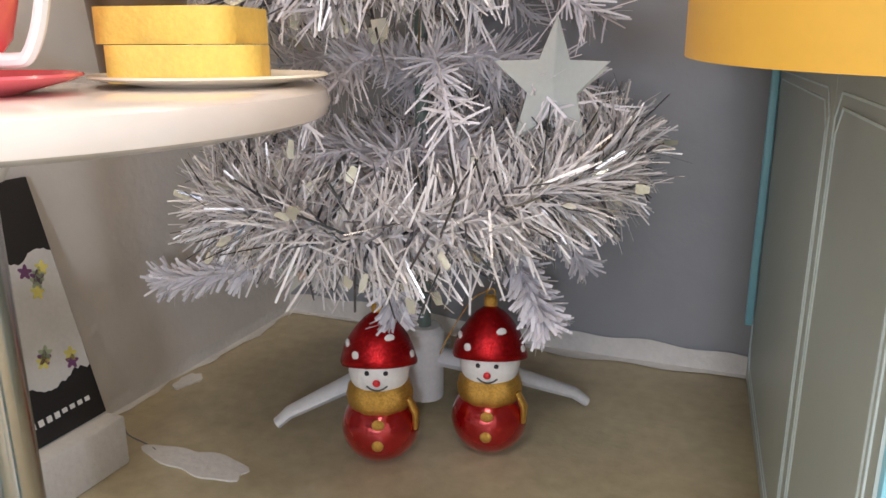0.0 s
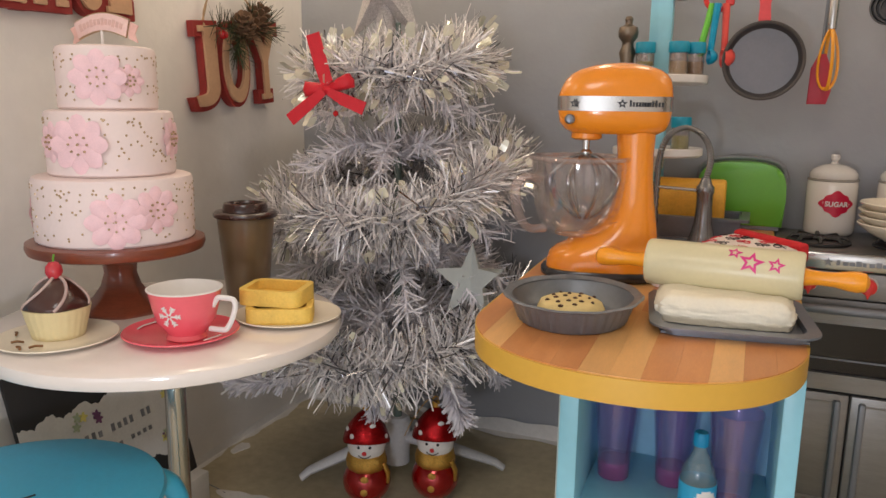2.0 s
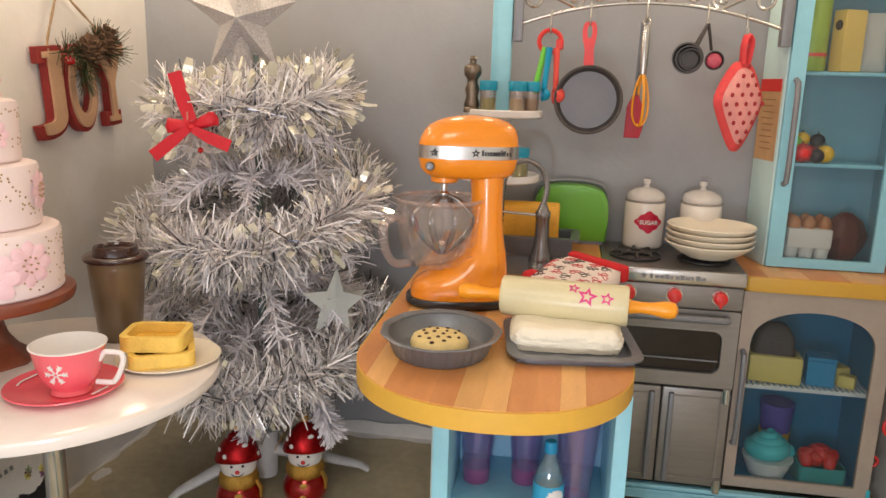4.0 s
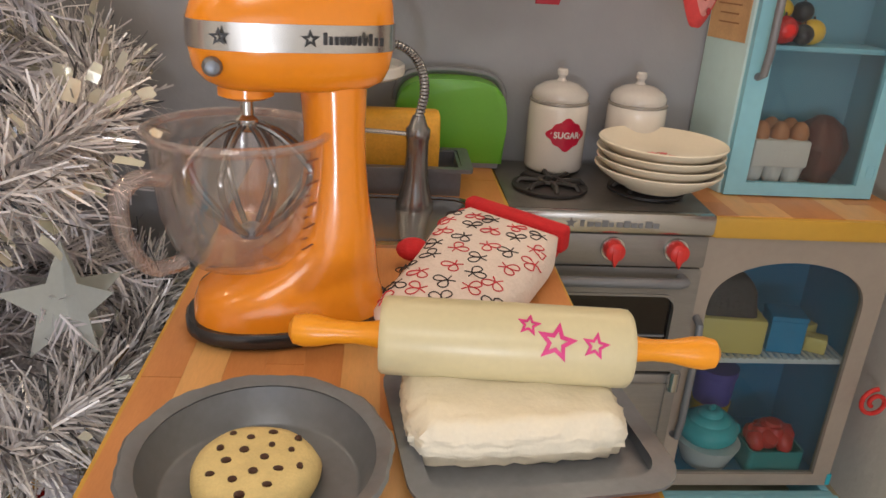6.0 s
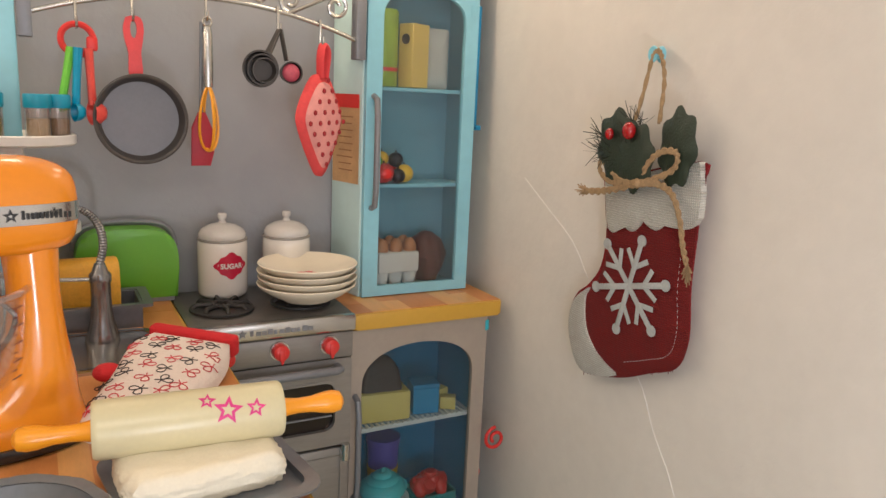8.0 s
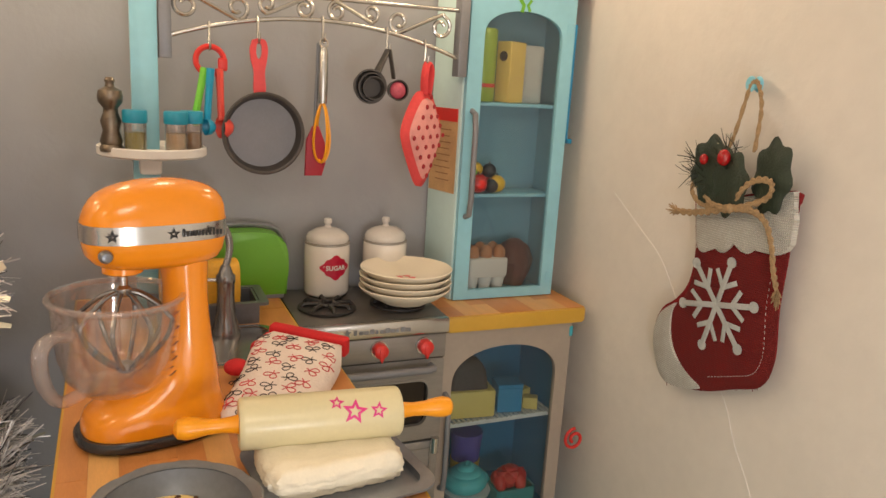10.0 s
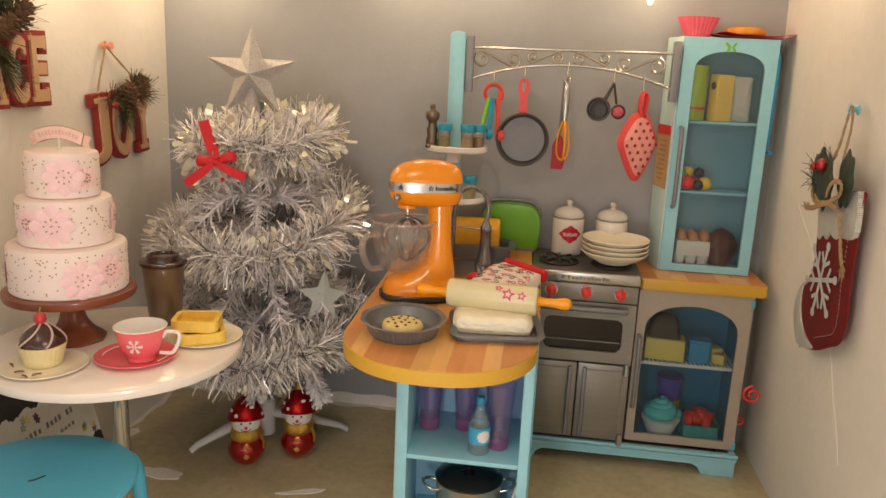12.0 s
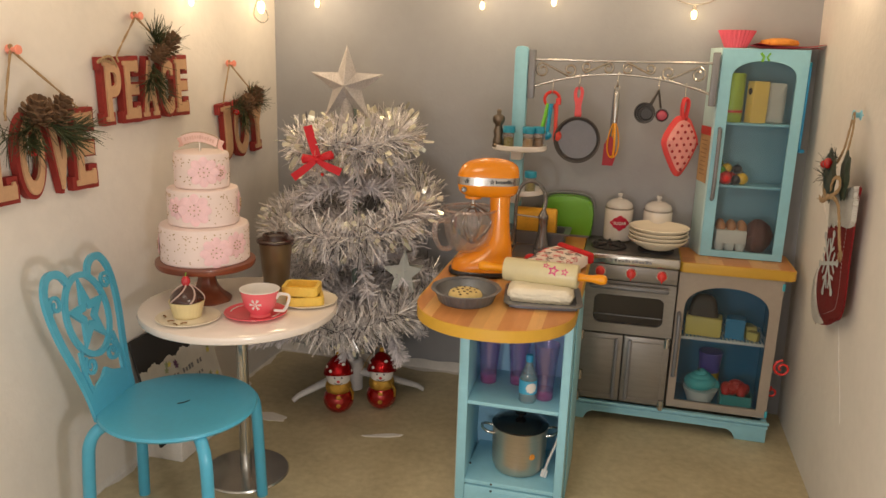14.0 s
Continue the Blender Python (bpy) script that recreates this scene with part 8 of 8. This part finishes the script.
# wall cabinet, lowest shelf: egg box, roast and jar
Z = 0.3042
eggs = thing("egg_carton", (0.568, 0.714, Z), "open white egg carton full of brown eggs", "egg carton")
bm = bmesh.new()
for k in range(3):
    for j in range(2):
        lathe(bm, [(0, 0), (0.0065, 0), (0.0095, 0.017), (0, 0.017)], 12, -0.017 + 0.017 * k, -0.0085 + 0.017 * j)
part("cups", bm, M_CARTON, eggs, "moulded paper cups")
part("tray", box(bmesh.new(), -0.0245, -0.019, 0.015, 0.0245, 0.019, 0.038, 0.002), M_CARTON, eggs)
for k in range(3):
    for j in range(2):
        part("egg", lathe(bmesh.new(), [(0.0085 * sin(pi * i / 8) * (1 - 0.02 * i), -0.0105 * cos(pi * i / 8)) for i in range(9)], 16, m=Matrix.Translation((-0.017 + 0.017 * k, -0.0085 + 0.017 * j, 0.0420))), M_EGG, eggs, "brown egg")
roast = thing("roast_bird", (0.610, 0.716, Z), "dark reddish brown roast lump on a shelf", "toy food", rz=30)
roast.scale = (1.1, 1.1, 1.4)
part("meat", lathe(bmesh.new(), [(0, 0), (0.013, 0.001), (0.020, 0.011), (0.021, 0.022), (0.015, 0.034), (0.006, 0.040), (0, 0.041)], 28, wave=lambda a, i: 1 + 0.12 * sin(3 * a + i) + 0.05 * sin(7 * a)), M_ROAST, roast)
part("drumstick", ball(0.008, 0.018, 0.004, 0.022, 1.5), M_ROAST, roast)
jar = thing("glass_jar", (0.580, 0.728, Z), "small empty glass jar on a shelf", "jar")
part("glass", lathe(bmesh.new(), [(0, 0), (0.009, 0), (0.010, 0.002), (0.010, 0.040), (0.008, 0.044), (0.008, 0.048), (0.0072, 0.048), (0.0092, 0.040), (0.0092, 0.002), (0, 0.001)], 24), M_CLEAR, jar)

# on top of the wall cabinet
Z = 0.6374
liner = thing("cupcake_liner", (0.541, 0.716, Z), "pink fluted paper cupcake liner", "baking cup")
part("paper", lathe(bmesh.new(), [(0.0, 0), (0.0155, 0), (0.017, 0.001), (0.0275, 0.027), (0.0268, 0.027), (0.0162, 0.0015), (0, 0.0008)], 96, wave=lambda a, i: 1 + (0.035 * sin(24 * a) if i in (2, 3, 4, 5) else 0) + (0.05 * sin(2 * a + 1) if i in (3, 4) else 0)), M_PINKPAPER, liner, angle=30)
for k, (x, y, z, rz, mat, what) in enumerate(((0.616, 0.712, 0.0, 3, M_CRIMSON, "crimson"), (0.611, 0.713, 0.0016, -5, M_PINKPAPER, "pink"), (0.619, 0.711, 0.0032, 7, M_CRIMSON, "crimson"))):
    sheet = thing("paper_sheet", (x, y, Z + z), "thin " + what + " paper sheet with curled edges", "paper", "papers on the cabinet", rz=rz)
    bm = bmesh.new()
    bmesh.ops.create_grid(bm, x_segments=12, y_segments=5, size=0.5, matrix=Matrix.Diagonal((0.098, 0.052, 1, 1)))
    for v in bm.verts:
        v.co.z = 0.0004 + 0.004 * (abs(v.co.x) / 0.049) ** 3 * (0.6 + 0.4 * sin(40 * v.co.y + k))
    bmesh.ops.solidify(bm, geom=bm.faces[:], thickness=0.0005)
    part("leaf", bm, mat, sheet)
wafer = thing("wafer", (0.606, 0.708, Z + 0.0052), "crumbly orange yellow wafer on the papers", "toy food", rz=4)
part("slab", lathe(bmesh.new(), [(0, 0), (0.026, 0), (0.028, 0.003), (0.026, 0.008), (0.012, 0.011), (0, 0.010)], 36, wave=lambda a, i: 1 + 0.10 * sin(3 * a) + 0.05 * sin(11 * a + i), squash=0.6), M_TOASTY, wafer)

# fridge, wire shelf
Z = 0.1660
cheese = thing("cheese_block", (0.538, 0.668, Z), "yellow cheese block on a wire shelf", "cheese", rz=-6)
part("block", box(bmesh.new(), -0.029, -0.018, 0, 0.029, 0.018, 0.033, 0.003), M_CHEESE, cheese)
loaf = thing("brown_loaf", (0.536, 0.670, Z + 0.033), "dark brown loaf lying on the cheese block", "bread", rz=-6)
part("crust", puff(bmesh.new(), rounded(-0.024, -0.015, 0.024, 0.015, 0.007), 0.036, None, 6), M_LOAF, loaf)
pack = thing("blue_carton", (0.589, 0.666, Z), "small blue food carton on a wire shelf", "carton", rz=-10)
part("carton_body", box(bmesh.new(), -0.015, -0.013, 0, 0.015, 0.013, 0.030, 0.0008, 1), M_BOXBLUE, pack)
part("lid_flap", box(bmesh.new(), -0.0154, -0.0134, 0.030, 0.0154, 0.0134, 0.0345, 0.0008, 1), M_BOXBLUE, pack)
for x, y, s, rz in ((0.612, 0.680, 1.5, 20), (0.618, 0.660, 1.1, 60)):
    bit = thing("butter_piece", (x, y, Z), "pale yellow butter piece on a wire shelf", "butter", "butter pieces", rz=rz)
    part("block", box(bmesh.new(), -0.006 * s, -0.008 * s, 0, 0.006 * s, 0.008 * s, 0.013 * s, 0.001), M_CHEESE, bit)

# fridge, floor
Z = 0.0440
cup = thing("iced_cupcake", (0.545, 0.668, Z), "mint iced cupcake in a white cup", "cupcake")
part("paper_cup", lathe(bmesh.new(), [(0, 0), (0.020, 0), (0.029, 0.024), (0, 0.024)], 40, wave=lambda a, i: 1 + 0.03 * sin(20 * a)), M_WHITE, cup, "white fluted cup")
swirl = []
for k in range(90):
    u = k / 89
    a = u * 2 * pi * 3.4
    r = 0.019 * (1 - u) ** 0.8
    swirl.append((r * cos(a), r * sin(a), 0.029 + 0.026 * u))
part("icing", tube(bmesh.new(), swirl, [0.0125 * (1 - 0.7 * k / 89) for k in range(90)], 10), M_MINT, cup, "mint swirl icing")
basket = thing("teal_basket", (0.602, 0.664, Z), "teal basket heaped with red strawberries", "basket")
bm = framed(bmesh.new(), rounded(-0.026, -0.019, 0.026, 0.019, 0.005), rounded(-0.024, -0.017, 0.024, 0.017, 0.004), 0, 0.024)
box(bm, -0.025, -0.018, 0, 0.025, 0.018, 0.002)
part("basket_body", bm, M_BASKET, basket)
for k in range(13):
    a = k * 2.4
    q = 0.016 * (k / 12) ** 0.5
    part("strawberry", lathe(bmesh.new(), [(0, -0.012), (0.006, -0.007), (0.0088, 0.001), (0.007, 0.007), (0, 0.009)], 12, m=Matrix.Translation((1.2 * q * cos(a), 0.8 * q * sin(a), 0.038 - 0.6 * q)) @ Matrix.Rotation(0.7 * sin(k * 3), 4, "X")), M_STRAW, basket, "red strawberry")
pot = thing("yoghurt_pot", (0.560, 0.706, Z), "purple pot with a yellow mark behind the cupcake", "pot")
part("pot_body", lathe(bmesh.new(), [(0, 0), (0.015, 0), (0.019, 0.070), (0.020, 0.071), (0.020, 0.078), (0, 0.078)], 28), M_PURPLE, pot)
part("mark", lathe(bmesh.new(), [(0.0164, 0.022), (0.0172, 0.022), (0.0182, 0.042), (0.0174, 0.042)], 28), M_LEMON, pot, "yellow band")

# ---- things on the island shelves ----
Z = 0.1535
for x, y in ((0.2225, 0.385), (0.2650, 0.392), (0.3075, 0.352)):
    cup = thing("tumbler", (x, y, Z), "purple see-through plastic tumbler on a shelf", "tumbler", "tumblers on the shelf")
    part("wall", lathe(bmesh.new(), [(0.0122, 0.014), (0.0175, 0.078), (0.0179, 0.079), (0.0175, 0.080), (0.0164, 0.079), (0.0112, 0.014)], 28), M_TUMBLER, cup)
    part("base", lathe(bmesh.new(), [(0, 0), (0.0112, 0), (0.0118, 0.001), (0.0122, 0.0138), (0, 0.0138)], 28), M_MAGENTA, cup, "thick magenta base")
bot = thing("water_bottle", (0.2865, 0.336, Z), "small water bottle with blue cap and label", "bottle")
bb = part("bottle_body", lathe(bmesh.new(), [(0, 0), (0.0105, 0), (0.012, 0.002), (0.012, 0.006), (0.0112, 0.0075), (0.012, 0.009), (0.0112, 0.0105), (0.012, 0.012), (0.012, 0.034), (0.0105, 0.041), (0.0055, 0.052), (0.0042, 0.055), (0.0042, 0.059), (0, 0.059)], 28), M_BOTTLE, bot, "clear ribbed plastic")
part("label", lathe(bmesh.new(), [(0.0121, 0.014), (0.0124, 0.014), (0.0124, 0.033), (0.0121, 0.033)], 28), M_LABEL, bb, "blue paper label")
bm = bmesh.new()
for k in range(10):
    a = radians(-92 + 7 * k)
    for j in range(9):
        u, v = (k - 4.5) / 4.8, (j - 4) / 4.4
        if u * u + v * v < 1:
            box(bm, -0.0008, -0.0002, -0.0008, 0.0008, 0.0002, 0.0008, m=Matrix.Rotation(a + pi / 2, 4, "Z") @ Matrix.Translation((0, -0.0126, 0.0235 + 0.00155 * (j - 4))))
part("round_mark", bm, M_WHITE, bb, "white round mark")
part("cap", lathe(bmesh.new(), [(0, 0.058), (0.0048, 0.058), (0.005, 0.059), (0.005, 0.066), (0.0042, 0.0675), (0, 0.0675)], 24, wave=lambda a, i: 1 + 0.03 * sin(16 * a)), M_BOXBLUE, bot, "blue screw cap")

Z = 0.0340
pot = thing("stock_pot", (0.2755, 0.366, Z), "steel stock pot with black lid and loop handles", "pot", rz=10)
part("pot_body", lathe(bmesh.new(), [(0, 0), (0.028, 0), (0.034, 0.003), (0.0375, 0.011), (0.0385, 0.020), (0.0392, 0.066), (0.0405, 0.068), (0.0405, 0.0695), (0.0375, 0.0695), (0.037, 0.020), (0.033, 0.006), (0, 0.004)], 48), M_POT, pot)
lid = part("lid", lathe(bmesh.new(), [(0, 0.069), (0.0395, 0.069), (0.0405, 0.071), (0.038, 0.0735), (0.026, 0.078), (0.006, 0.080), (0, 0.080)], 48), M_LIDBLACK, pot, "glossy black lid")
part("knob", lathe(bmesh.new(), [(0.003, 0.080), (0.003, 0.083), (0.0075, 0.085), (0.0085, 0.088), (0.006, 0.090), (0, 0.0905)], 24), M_LIDBLACK, lid)
for s in (-1, 1):
    part("loop_handle", tube(bmesh.new(), smooth_path([(s * 0.037, -0.012, 0.058), (s * 0.046, -0.0125, 0.060), (s * 0.053, -0.007, 0.0625), (s * 0.0545, 0, 0.0635), (s * 0.053, 0.007, 0.0625), (s * 0.046, 0.0125, 0.060), (s * 0.037, 0.012, 0.058)], 5), 0.0021, 10), M_CHROME, pot, "shiny steel loop")
bm = lathe(bmesh.new(), [(0, 0.0004), (0.0042, 0.0003), (0.0046, -0.0003)], 18, m=Matrix.Rotation(radians(26), 4, "Z") @ Matrix.Translation((0, -0.0395, 0.036)) @ UPRIGHT)
part("sticker", bm, M_TOASTY, pot, "worn orange brown round mark")
spoon = thing("white_utensil", (0.314, 0.349, Z), "white plastic utensil leaning on the side panel", "utensil", ry=11, rx=-3)
part("handle", tube(bmesh.new(), smooth_path([(0, 0, 0.001), (0.001, 0, 0.028), (0.004, 0, 0.052), (0.005, 0, 0.076)], 6), [0.0032] * 10 + [0.0026] * 9, 8, flat=0.6), M_WHITE, spoon)
part("blade", box(bmesh.new(), -0.0045, -0.0012, 0.0, 0.0045, 0.0012, 0.012, 0.0008, 1), M_WHITE, spoon)

# bright blue bracket on the side of the wall cabinet
bm = box(bmesh.new(), 0.6502, 0.688, 0.478, 0.6538, 0.699, 0.610, 0.0008, 1)
box(bm, 0.6502, 0.688, 0.4775, 0.6600, 0.699, 0.4830, 0.0008, 1)
part("side_bracket", bm, M_BOXBLUE, wc, "bright blue side bracket")
